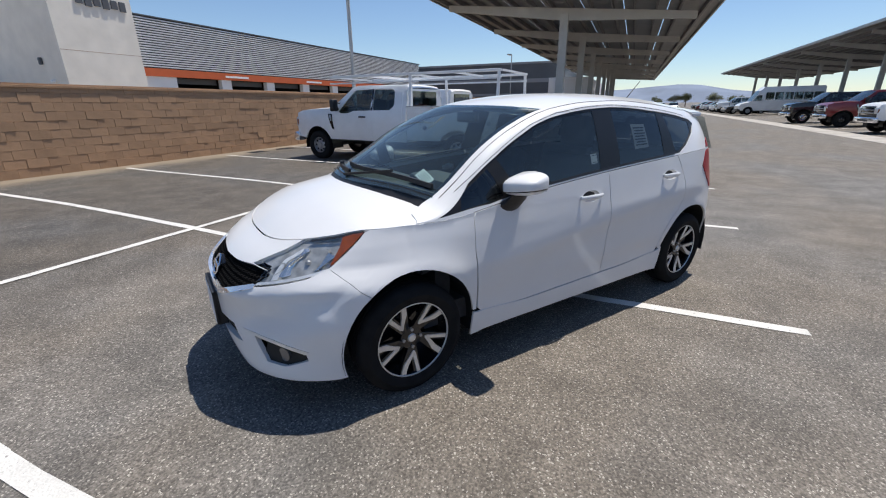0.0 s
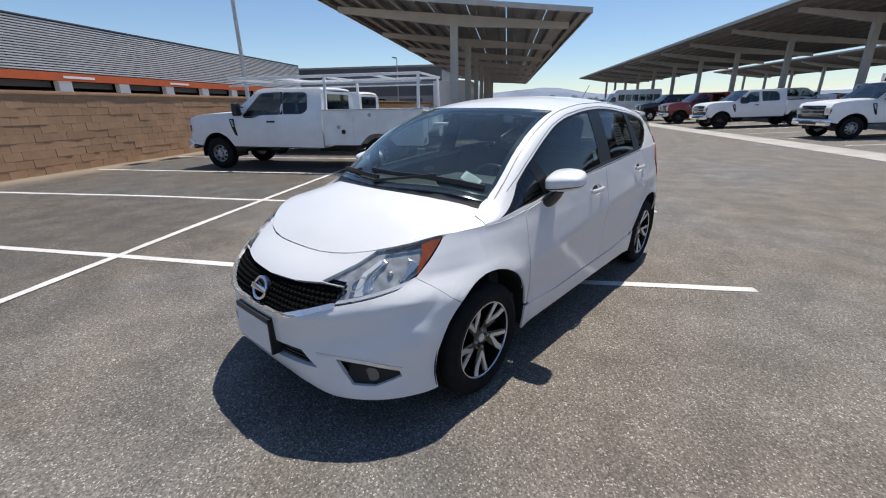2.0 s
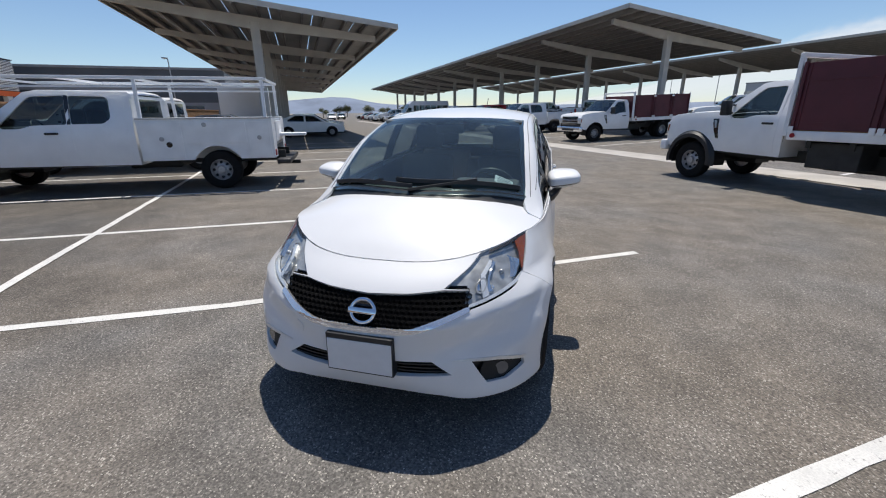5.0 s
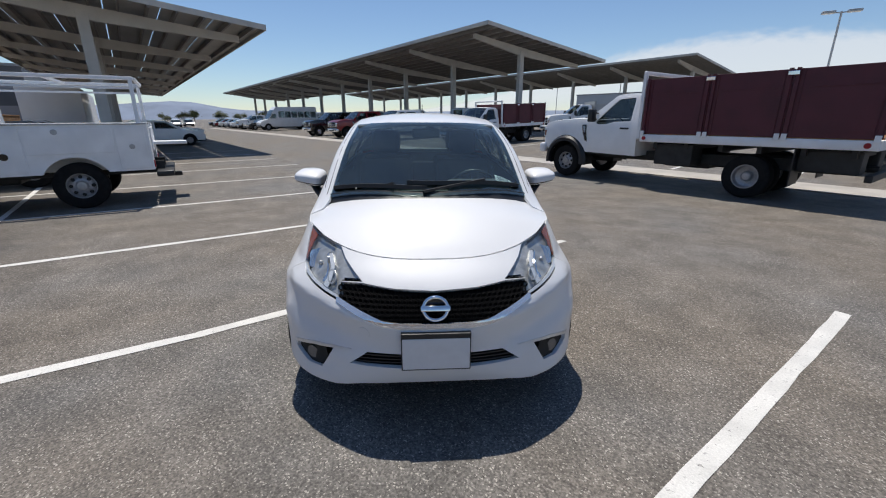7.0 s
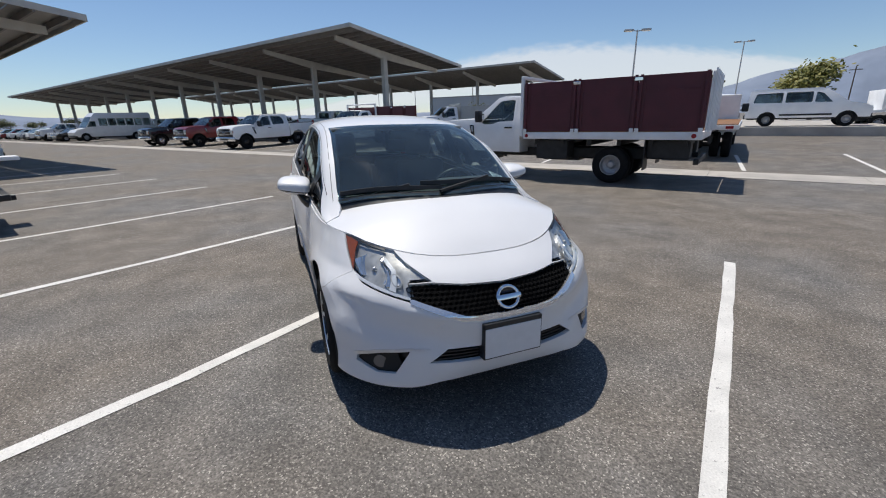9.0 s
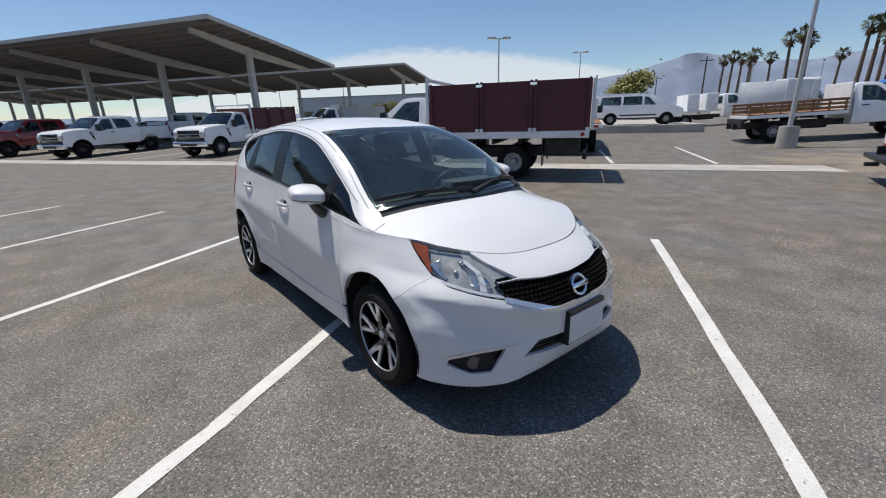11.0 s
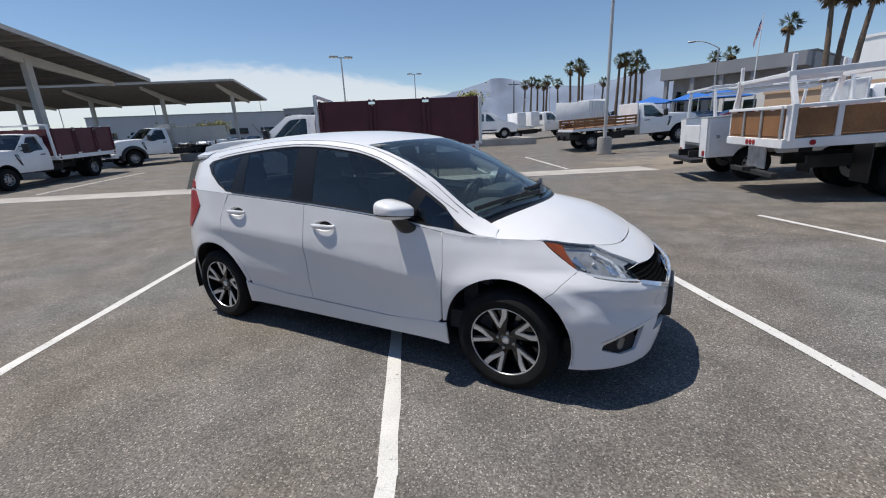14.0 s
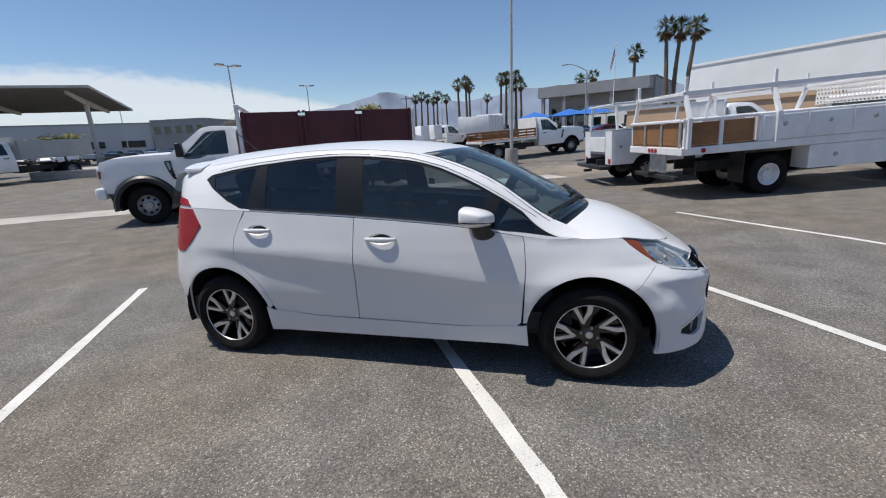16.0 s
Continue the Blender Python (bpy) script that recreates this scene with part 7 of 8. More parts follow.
def boxcar(name, m, label, profile, width, windows, paint, wheels, r, category, group="", glass_x=None):
    """A van, bus or car from its side profile: sides with windows, skin over the top, wheels."""
    ob = thing(name, m, label, category, group)
    zt = max(p[1] for p in profile)

    def face(sg):
        return lambda x, z: (x, sg * width * YV(z * 1.8 / zt) / 0.92, z)
    bottom = profile[0][1]
    o = list(profile)
    for x in sorted(wheels):
        ar = r + 0.06
        o += [(x + ar * math.cos(t), max(bottom, r + ar * math.sin(t))) for t in np.linspace(math.pi, 0, 10)]
    for sg in (1, -1):
        panel("body_side", face(sg), o, paint, ob, holes=[w for w in windows], step=0.3, flip=sg > 0, flange=0.05)
        for w in windows:
            panel("side_window", face(sg), w, TRUCK_GLASS, ob, "dark glass", step=0.4, offset=-0.015, flip=sg > 0, flange=0)
        for x in wheels:
            truck_wheel(ob, x, sg * (width - 0.14), r, plain=True)
            part("wheel_liner", boxed(x - r - 0.04, x + r + 0.04, *sorted((sg * (width - 0.45), sg * (width - 0.40))), 0.2, 2 * r + 0.05), GAP, ob)
        part("headlamp", boxed(profile[1][0] - 0.35, profile[1][0] - 0.02, *sorted((sg * (width - 0.32), sg * (width - 0.06))), 0.72, 0.92, 0.03), LAMP_SILVER, ob, "", 45)
    for i in range(len(profile) - 1):
        (x0, z0), (x1, z1) = profile[i], profile[i + 1]
        bm = bmesh.new()
        q = []
        for x, z in ((x0, z0), (x1, z1)):
            w = width * YV(z * 1.8 / zt) / 0.92
            q.append([bm.verts.new((x, w * k, z + 0.02 * (1 - k * k))) for k in (-1, -0.5, 0, 0.5, 1)])
        for k in range(4):
            bm.faces.new((q[0][k], q[0][k + 1], q[1][k + 1], q[1][k]))
        bmesh.ops.recalc_face_normals(bm, faces=bm.faces)
        isg = glass_x and i in glass_x
        part("windscreen" if isg else "skin", bm, TRUCK_GLASS if isg else paint, ob, "", 60)
    part("floor_pan", boxed(profile[-1][0] + 0.1, profile[0][0] - 0.1, -width + 0.2, width - 0.2, bottom - 0.08, bottom + 0.1), CHASSIS, ob)
    part("front_bumper", boxed(profile[0][0] - 0.2, profile[0][0] + 0.07, -width + 0.04, width - 0.04, bottom - 0.06, bottom + 0.18, 0.05), BLACK_TRIM, ob, "", 45)
    part("rear_bumper", boxed(profile[-1][0] - 0.06, profile[-1][0] + 0.2, -width + 0.04, width - 0.04, bottom - 0.04, bottom + 0.18, 0.05), BLACK_TRIM, ob, "", 45)
    return ob


vw = [rounded([(0.95, 1.12), (0.55, 1.55), (0.30, 1.62), (0.28, 1.14)], 0.06), rounded([(0.18, 1.14), (0.18, 1.63), (-0.85, 1.63), (-0.85, 1.14)], 0.06), rounded([(-0.97, 1.14), (-0.97, 1.63), (-2.05, 1.60), (-2.15, 1.16)], 0.06)]
van = boxcar("minivan", lot(4.7, 25.9, 0.765), "white small passenger van on the raised platform", VAN_BODY, 0.92, vw, TRUCK_WHITE, (1.55, -1.5), 0.33, "van", glass_x=(3,))
for sg in (1, -1):
    part("side_moulding", boxed(-1.0, 1.0, *sorted((sg * 0.90, sg * 0.935)), 0.52, 0.60, 0.01), BLACK_TRIM, van)

bus_body = [(3.6, 0.45), (3.62, 0.9), (3.35, 1.15), (2.6, 1.35), (2.15, 2.05), (1.9, 2.45), (1.5, 2.85), (-3.55, 2.9), (-3.65, 2.75), (-3.65, 0.5)]
bw = [rounded([(2.45, 1.45), (2.1, 2.0), (1.65, 2.02), (1.65, 1.45)], 0.06)] + [rounded([(1.35 - i * 0.82, 1.55), (1.35 - i * 0.82, 2.3), (0.62 - i * 0.82, 2.3), (0.62 - i * 0.82, 1.55)], 0.06) for i in range(6)]
boxcar("shuttle_bus", lot(-55.0, 15.0, rise(0, 14.5), -90), "white shuttle bus with a row of dark windows", bus_body, 1.15, bw, TRUCK_WHITE, (2.7, -1.9), 0.40, "bus", glass_x=(3, 4))

CAR_BODY = [(2.2, 0.3), (2.25, 0.62), (2.0, 0.80), (1.1, 0.95), (0.35, 1.40), (-0.9, 1.46), (-1.75, 1.15), (-2.2, 1.05), (-2.25, 0.35)]
cw = [rounded([(0.85, 0.98), (0.30, 1.33), (-0.25, 1.36), (-0.25, 0.98)], 0.05), rounded([(-0.35, 0.98), (-0.35, 1.36), (-0.9, 1.36), (-1.4, 1.1), (-1.4, 1.0)], 0.05)]
SILVER_CAR = material("silver_car_paint", (0.38, 0.39, 0.41), 0.3, 0.5, coat=0.6, spread=0.05, scale=3)
BLUE_CAR = material("dark_blue_car_paint", (0.03, 0.05, 0.10), 0.3, coat=0.8, spread=0.05, scale=3)
proto = []
for paint, lb in ((TRUCK_WHITE, "white saloon car far off in the car park"), (BLACK_CAR, "black saloon car far off in the car park"), (SILVER_CAR, "silver saloon car far off in the car park"), (RED_CAR, "dark red saloon car far off in the car park"), (BLUE_CAR, "dark blue saloon car far off in the car park")):
    i = len(proto)
    proto.append(boxcar("saloon_car", lot(-34.0 - i * 2.9, 70.0, 0.42, -90), lb, CAR_BODY, 0.9, cw, paint, (1.4, -1.4), 0.32, "car", "distant parked cars", glass_x=(3, 5)))
rnd = random.Random(4)
for row, s in ((0, 70.0), (1, 82.0)):
    for i in range(26):
        if row == 0 and i < 5:
            continue
        copy_thing(rnd.choice(proto), lot(-34.0 - i * 2.9 + rnd.uniform(-0.2, 0.2) + 12 * row, s + rnd.uniform(-0.4, 0.4), 0.42, -90 if row == 0 else 90))
# cars below the near carport and at its far end
for a, s, k, h in ((-27.5, -0.6, 0, 90), (-30.4, -0.4, 1, 90), (-33.3, -0.6, 2, 90), (-36.2, -0.5, 1, 90), (-42.0, -0.6, 0, 90), (-47.8, -0.4, 4, 90), (-53.6, -0.6, 2, 90), (-30.2, -7.4, 2, -90), (-36.0, -7.4, 0, -90),
                   (-60.5, 13.4, 1, -90), (-63.2, 13.6, 2, -90), (-72.0, 13.4, 0, -90), (-75.0, 13.4, 4, -90), (-78.0, 13.6, 2, -90), (-82.5, 13.4, 0, -90), (-88.0, 13.4, 3, -90), (-94.0, 13.4, 1, -90),
                   (-100.0, 6.0, 0, 0), (-104.0, 2.0, 2, 0), (-108.0, 9.0, 1, 0),
                   (-30.2, 24.5, 2, 90), (-33.0, 24.8, 1, 90), (-39.0, 24.5, 1, 90), (-42.0, 24.5, 4, 90), (-49.0, 24.5, 2, 90)):
    copy_thing(proto[k], lot(a, s, rise(a, s), h))

tp2 = truck("pickup_truck", lot(-27.0, 24.6, rise(0, 26), 90), "white pickup truck in the second row under the carport", "crew", 3.75, r=0.40, category="pickup truck", group="pickups in the second row")
pickup_bed(tp2, -3.16, -5.08, 3.75, 0.40, TRUCK_WHITE)
for i, a in enumerate((-36.0, -45.2, -53.5, -62.0, -74.0)):
    copy_thing(tp2, lot(a, 24.6 + 0.2 * (i % 2), rise(0, 26), 90))

# flatbed trucks standing behind: tail towards the aisle, and two on the rise
tj = truck("flatbed_truck", place(0.3, 18.3, 90, 1, 4.2), "white flatbed truck with a wooden deck, seen from behind", "regular", 4.2, r=0.40, group="work trucks", dual=True)
part("deck_frame", boxed(-5.5, -2.15, -1.14, 1.14, 0.94, 1.08, 0.012), BED_WHITE, tj)
part("deck", boxed(-5.48, -2.17, -1.1, 1.1, 1.083, 1.11), PLYWOOD, tj, "tan wooden deck")
part("deck_headboard", boxed(-2.15, -2.08, -1.0, 1.0, 1.1, 1.95, 0.02), BED_WHITE, tj)
for sg in (1, -1):
    part("tail_lamp", boxed(-5.52, -5.50, *sorted((sg * 0.8, sg * 1.0)), 0.97, 1.05), RED_LAMP, tj)
tk = truck("flatbed_truck", place(12.2, 29.5, 8, -1, 4.2), "white flatbed truck with white upright tool boxes", "regular", 4.2, r=0.40, group="work trucks")
part("deck_frame", boxed(-5.4, -2.15, -1.12, 1.12, 0.92, 1.05, 0.012), BED_WHITE, tk)
for xx in (-2.6, -3.7):
    part("tool_box", boxed(xx - 0.5, xx + 0.2, -1.05, 1.05, 1.052, 2.05, 0.03), BED_WHITE, tk, "white upright tool box", 45)
tl = truck("dump_truck", place(15.6, 29.3, 50, -1, 4.3), "white truck with a tall white panelled dump box", "regular", 4.3, r=0.42, group="work trucks", dual=True)
bm = bmesh.new()
for q in ((-6.4, -2.2, -1.12, -1.06, 1.2, 2.35), (-6.4, -2.2, 1.06, 1.12, 1.2, 2.35), (-2.26, -2.2, -1.06, 1.06, 1.2, 2.5), (-6.4, -6.34, -1.06, 1.06, 1.2, 2.3), (-6.4, -2.2, -1.1, 1.1, 1.1, 1.2)):
    box(bm, *q, 0.01)
bx = part("dump_box", bm, BED_WHITE, tl, "white panelled box", 40)
for i in range(8):
    for sg in (1, -1):
        part("box_rib", boxed(-6.35 + i * 0.57, -6.27 + i * 0.57, *sorted((sg * 1.122, sg * 1.16)), 1.2, 2.33, 0.006), BED_WHITE, bx)


# ---- lamp posts, poles ----
def lamp_post(m, h, label, heads=2, base=True, group="car park lamp posts"):
    ob = thing("lamp_post", m, label, "lamp post", group)
    z0 = 0.0
    if base:
        part("concrete_base", tube(bmesh.new(), (0, 0, 0), (0, 0, 0.72), 0.31, 0.30, 28), CONCRETE, ob, "round concrete base", 40)
        part("base_plate", boxed(-0.16, 0.16, -0.16, 0.16, 0.721, 0.75, 0.006), GALV, ob)
        z0 = 0.75
    bm = bmesh.new()
    tube(bm, (0, 0, z0), (0, 0, h), 0.075, 0.055, 14)
    part("pole", bm, material("pole_grey", (0.5, 0.5, 0.49), 0.5, 0.2, spread=0.08, scale=2) if "pole_grey" not in bpy.data.materials else bpy.data.materials["pole_grey"], ob, "", 40)
    for i in range(heads):
        sg = 1 if i == 0 else -1
        bm = bmesh.new()
        bar(bm, (0, 0, h - 0.08), (sg * 0.32, 0, h - 0.04), 0.06, 0.06)
        box(bm, *sorted((sg * 0.3, sg * 0.95)), -0.19, 0.19, h - 0.08, h + 0.06, 0.02)
        hd = part("lamp_head", bm, GALV, ob, "flat lamp head", 45)
        part("diffuser", boxed(*sorted((sg * 0.36, sg * 0.9)), -0.15, 0.15, h - 0.094, h - 0.082), PAPER, hd)
    return ob


lamp_post(lot(8.6, 14.95, rise(8.6, 14.95), 20), 9.6, "grey steel lamp post on a round concrete base")
lamp_post(pose(-22.9, 26.0, rise(-20, 30), 0, 0, 60), 7.2, "grey lamp post behind the stake-bed truck")
lamp_post(pose(-30.0, 48.7, 0.42, 0, 0, 40), 8.5, "grey lamp post with twin flat heads")
lamp_post(pose(-4.66, -13.94, 0, 0, 0, 30), 9.5, "grey lamp post beside the block wall", base=False)
lamp_post(pose(-38.0, -41.0, 0, 0, 0, 20), 7.4, "grey lamp post near the dark building", 1, False)
for az, d, h in ((104.2, 80, 7.5), (99.0, 110, 9.5), (90.2, 100, 9.0), (88.9, 130, 10), (107.5, 120, 8.0), (152.0, 70, 7.2), (165.0, 110, 8.0), (141.0, 95, 8.5), (160.0, 90, 7.0)):
    lamp_post(pose(1 + d * math.cos(radians(az)), -2 + d * math.sin(radians(az)), 0.3, 0, 0, az), h, "far grey lamp post with twin heads", 2, False)


def at(az, d, z=0.0, turn=0.0):
    return pose(1.5 + d * math.cos(radians(az)), -2.5 + d * math.sin(radians(az)), z, 0, 0, turn)


sl = thing("street_lamp", at(86.3, 52, 0.4, 176), "tall curved-arm street lamp", "street lamp")
bm = bmesh.new()
tube(bm, (0, 0, 0), (0, 0, 7.6), 0.10, 0.07, 12)
prev = (0, 0, 7.6)
for i in range(1, 7):
    t = i / 6
    q = (2.2 * t, 0, 7.6 + 0.9 * math.sin(t * math.pi / 2))
    tube(bm, prev, q, 0.05, 0.045, 10)
    prev = q
part("pole", bm, GALV, sl, "", 50)
part("lamp_head", boxed(2.1, 2.75, -0.14, 0.14, 8.40, 8.55, 0.05), GALV, sl, "", 45)

WOOD_POLE = material("weathered_pole_wood", (0.10, 0.075, 0.055), 0.9, spread=0.2, scale=3)
for az, d in ((109.0, 105), (114.0, 150)):
    up = thing("utility_pole", at(az, d, 0.3, az), "brown wooden utility pole with a cross arm", "utility pole", "utility poles")
    part("pole", tube(bmesh.new(), (0, 0, 0), (0, 0, 11.3), 0.17, 0.12, 10), WOOD_POLE, up, "", 50)
    part("cross_arm", boxed(-0.07, 0.07, -1.3, 1.3, 10.5, 10.65), WOOD_POLE, up)
    for yy in (-1.2, -0.6, 0.6, 1.2):
        part("insulator", tube(bmesh.new(), (0, yy, 10.65), (0, yy, 10.85), 0.05, n=8), GALV, up)

fp = thing("flagpole", at(83.0, 72, 0.5, 83), "white flagpole with a hanging striped flag", "flagpole")
part("pole", tube(bmesh.new(), (0, 0, 0), (0, 0, 13.4), 0.08, 0.05, 10), BED_WHITE, fp, "", 50)
bm = bmesh.new()
FLAG_RED, FLAG_WHITE, FLAG_BLUE = material("flag_red", (0.35, 0.02, 0.03), 0.8), material("flag_white", (0.7, 0.7, 0.7), 0.8), material("flag_blue", (0.02, 0.03, 0.14), 0.8)
cols = 13
rows = []
for i in range(cols + 1):
    row = []
    for j in range(9):
        t, u = i / cols, j / 8
        row.append(bm.verts.new((0.1 * math.sin(u * 9 + t * 3) * 0.6, 0.08 + u * 0.55 + 0.05 * math.sin(t * 5), 13.1 - t * 1.2 - u * 2.6 * (0.7 + 0.3 * u))))
    rows.append(row)
for i in range(cols):
    for j in range(8):
        f = bm.faces.new((rows[i][j], rows[i + 1][j], rows[i + 1][j + 1], rows[i][j + 1]))
        f.material_index = 2 if (i < 7 and j < 3) else i % 2
part("flag", bm, [FLAG_RED, FLAG_WHITE, FLAG_BLUE], fp, "hanging red, white and blue flag")


# ---- plants ----
def leafage(name, base, second, scale):
    m = material(name, base, 0.7, second=second, scale=scale, spread=0.25)
    return m


FROND = leafage("palm_frond_green", (0.055, 0.075, 0.022), (0.10, 0.10, 0.04), 1.5)
DRY = material("dry_frond_brown", (0.16, 0.105, 0.055), 0.9, spread=0.3, scale=2)
BARK = material("grey_brown_bark", (0.17, 0.125, 0.09), 0.95, spread=0.25, scale=3, bump=0.5, bump_scale=12)
OLIVE = leafage("yellow_green_foliage", (0.15, 0.16, 0.03), (0.21, 0.19, 0.05), 1.2)
TWIG = material("grey_twigs", (0.20, 0.17, 0.14), 0.95, spread=0.2, scale=4)


def palm(m, h, lean, label, seed):
    rnd = random.Random(seed)
    ob = thing("palm_tree", m, label, "palm tree", "fan palms")
    bm = bmesh.new()
    n, k = 14, 9
    prev = None
    for i in range(n + 1):
        t = i / n
        c = Vector((lean * t ** 1.7, 0.25 * lean * math.sin(t * 3), h * t))
        r = (0.34 - 0.16 * t + 0.12 * math.exp(-t * 9)) * (1 + 0.06 * (i % 2))
        ring = [bm.verts.new(c + Vector((r * math.cos(2 * math.pi * j / k), r * math.sin(2 * math.pi * j / k), 0))) for j in range(k)]
        if prev:
            for j in range(k):
                bm.faces.new((prev[j], prev[(j + 1) % k], ring[(j + 1) % k], ring[j]))
        prev = ring
    part("trunk", bm, BARK, ob, "", 60)
    top_ = Vector((lean, 0.25 * lean * math.sin(3), h))
    for nm, cnt, lo, hi, mat, ln in (("crown", 46, -0.25, 1.25, FROND, 1.5), ("dead_skirt", 26, -1.35, -0.4, DRY, 1.25)):
        bm = bmesh.new()
        for i in range(cnt):
            a = rnd.uniform(0, 2 * math.pi)
            e = rnd.uniform(lo, hi)
            d = Vector((math.cos(a) * math.cos(e), math.sin(a) * math.cos(e), math.sin(e)))
            s = Vector((-math.sin(a), math.cos(a), 0))
            L = ln * rnd.uniform(0.8, 1.15)
            stem = top_ + d * L * 0.5
            for q in range(9):
                f = (q - 4) / 4
                dd = (d + s * f * 1.05).normalized()
                tip = stem + dd * L * (0.62 - 0.16 * abs(f)) + Vector((0, 0, -0.25 * L * abs(f) - 0.14))
                w = s.cross(dd).normalized() * 0.02 + s * 0.05
                vs = [bm.verts.new(stem - w * 0.4), bm.verts.new(stem + (tip - stem) * 0.55 - w), bm.verts.new(tip), bm.verts.new(stem + (tip - stem) * 0.55 + w)]
                bm.faces.new(vs)
            p = [bm.verts.new(top_ + s * 0.02), bm.verts.new(top_ - s * 0.02), bm.verts.new(stem - s * 0.02), bm.verts.new(stem + s * 0.02)]
            bm.faces.new(p)
        part(nm, bm, mat, ob)
    return ob


p0 = palm(at(77.2, 60, 0.3, 150), 12.6, 0.7, "tall fan palm with a dry skirt and curved trunk", 1)
p1 = palm(at(105.0, 115, 0.3, 30), 11.9, 0.3, "distant slender fan palm", 2)
for az, d, sc, turn in ((76.5, 61, 1.0, 60), (75.4, 60, 0.97, 10)):
    copy_thing(p0, at(az, d, 0.3, turn) @ Matrix.Diagonal((sc, sc, sc, 1)))
for az, el, d in ((102.0, 6.9, 120), (101.0, 7.2, 118), (100.6, 6.6, 122), (96.7, 7.3, 118), (96.0, 7.4, 121), (95.3, 6.2, 116), (94.7, 7.5, 120), (94.0, 6.4, 118), (107.8, 5.3, 160), (107.0, 5.6, 158), (106.2, 5.3, 162), (105.4, 5.0, 158), (103.6, 5.2, 160), (87.3, 6.2, 92), (85.6, 6.4, 90), (80.6, 8.6, 88), (98.4, 5.0, 160), (124.5, 3.6, 130), (125.5, 3.8, 128)):
    h = 1.2 + d * math.tan(radians(el))
    sc = h / 12.6
    ob = copy_thing(p1 if d > 100 else p0, at(az, d, 0.3, az * 37 % 360) @ Matrix.Diagonal((sc, sc, sc, 1)))


def tree(m, h, w, label, seed, leaf, density, trunk_mat=None):
    """A broad tree: forked tapering limbs and a crown of many small leaf clumps."""
    rnd = random.Random(seed)
    ob = thing("tree", m, label, "tree", "trees")
    bm = bmesh.new()
    tips = []

    def limb(p, d, L, r, depth):
        q = p + d * L
        tube(bm, p, q, r, r * 0.65, 7, False)
        if depth == 0:
            tips.append(q)
            return
        for _ in range(3 if depth > 1 else 4):
            dd = (d + Vector((rnd.uniform(-1, 1), rnd.uniform(-1, 1), rnd.uniform(-0.35, 0.6))) * 0.8).normalized()
            dd.x *= w / h * 1.3
            dd.y *= w / h * 1.3
            limb(q, dd.normalized(), L * rnd.uniform(0.6, 0.8), r * 0.6, depth - 1)
            tips.append(q + dd * L * 0.4)
    limb(Vector((0, 0, 0)), Vector((0.05, 0, 1)), h * 0.26, h * 0.03, 4 if leaf is TWIG else 3)
    part("trunk", bm, trunk_mat or BARK, ob, "", 60)
    bm = bmesh.new()
    for c in tips:
        for _ in range(density):
            v = c + Vector((rnd.gauss(0, 1), rnd.gauss(0, 1), rnd.gauss(0, 0.7))) * h * 0.085
            a, e, s = rnd.uniform(0, 6.28), rnd.uniform(-1, 1), h * rnd.uniform(0.018, 0.036)
            x = Vector((math.cos(a), math.sin(a), e)).normalized()
            y = x.orthogonal().normalized()
            if leaf is TWIG:
                y *= 0.12
                s *= 2.2
            bm.faces.new([bm.verts.new(v + x * s), bm.verts.new(v + y * s * 0.6), bm.verts.new(v - x * s), bm.verts.new(v - y * s * 0.6)])
    part("crown", bm, leaf, ob)
    return ob


tree(at(114.4, 48, 0.77, 20), 6.2, 5.4, "broad yellow-green desert tree behind the van", 11, OLIVE, 34)
tree(at(116.3, 50, 0.77, 120), 4.8, 4.0, "smaller yellow-green desert tree on the platform", 12, OLIVE, 30)
tree(at(129.0, 62, 0.42, 50), 6.0, 5.0, "bare grey desert tree with thin twigs", 13, TWIG, 16)
tree(at(146.5, 68, 0.42, 80), 5.0, 5.5, "sparse olive tree beyond the carports", 14, OLIVE, 24)
tree(at(151.5, 72, 0.42, 10), 5.2, 6.0, "sparse olive tree beyond the carports", 15, OLIVE, 22)
for i, (az, d, h) in enumerate(((-153.5, 150, 5.0), (-154.5, 160, 5.5), (-151.5, 145, 4.2), (-157.5, 165, 6.0), (-159.5, 150, 4.8), (-162.0, 170, 6.0), (-165.5, 160, 5.0))):
    tree(at(az, d, 0, i * 50), h, h * 1.1, "dark green tree at the far end of the car park", 20 + i, FROND, 16)

# ---- buildings ----
# steel behind the slats, darkened in colour for the shade between them
CORRUGATED = material("corrugated_steel_gap_shade", (0.05, 0.05, 0.055), 0.45, 0.4, spread=0.12, scale=1.5)
LOUVRE = material("pale_louvre_edge", (0.80, 0.80, 0.80), 0.45, 0.0, spread=0.1, scale=1.5)
ORANGE = material("orange_fascia", (0.58, 0.12, 0.035), 0.55, spread=0.08, scale=1.0)
# near black: the shade inside the open bays is put into the colour
BAY_SHADE = material("garage_inside_shade", (0.02, 0.02, 0.022), 0.9, spread=0.3, scale=0.6)
CHARCOAL = material("charcoal_cladding", (0.10, 0.105, 0.115), 0.6, spread=0.1, scale=0.4)
PALE_WALL = material("white_rendered_wall", (0.84, 0.84, 0.83), 0.85, spread=0.05, scale=0.3)
TAN_WALL = material("tan_rendered_wall", (0.54, 0.375, 0.25), 0.9, spread=0.08, scale=0.5)
BLUE_CLOTH = material("blue_shade_cloth", (0.02, 0.14, 0.48), 0.7, spread=0.15, scale=0.6)
BAND_GREY = material("grey_band", (0.30, 0.30, 0.31), 0.7, spread=0.08, scale=0.4)

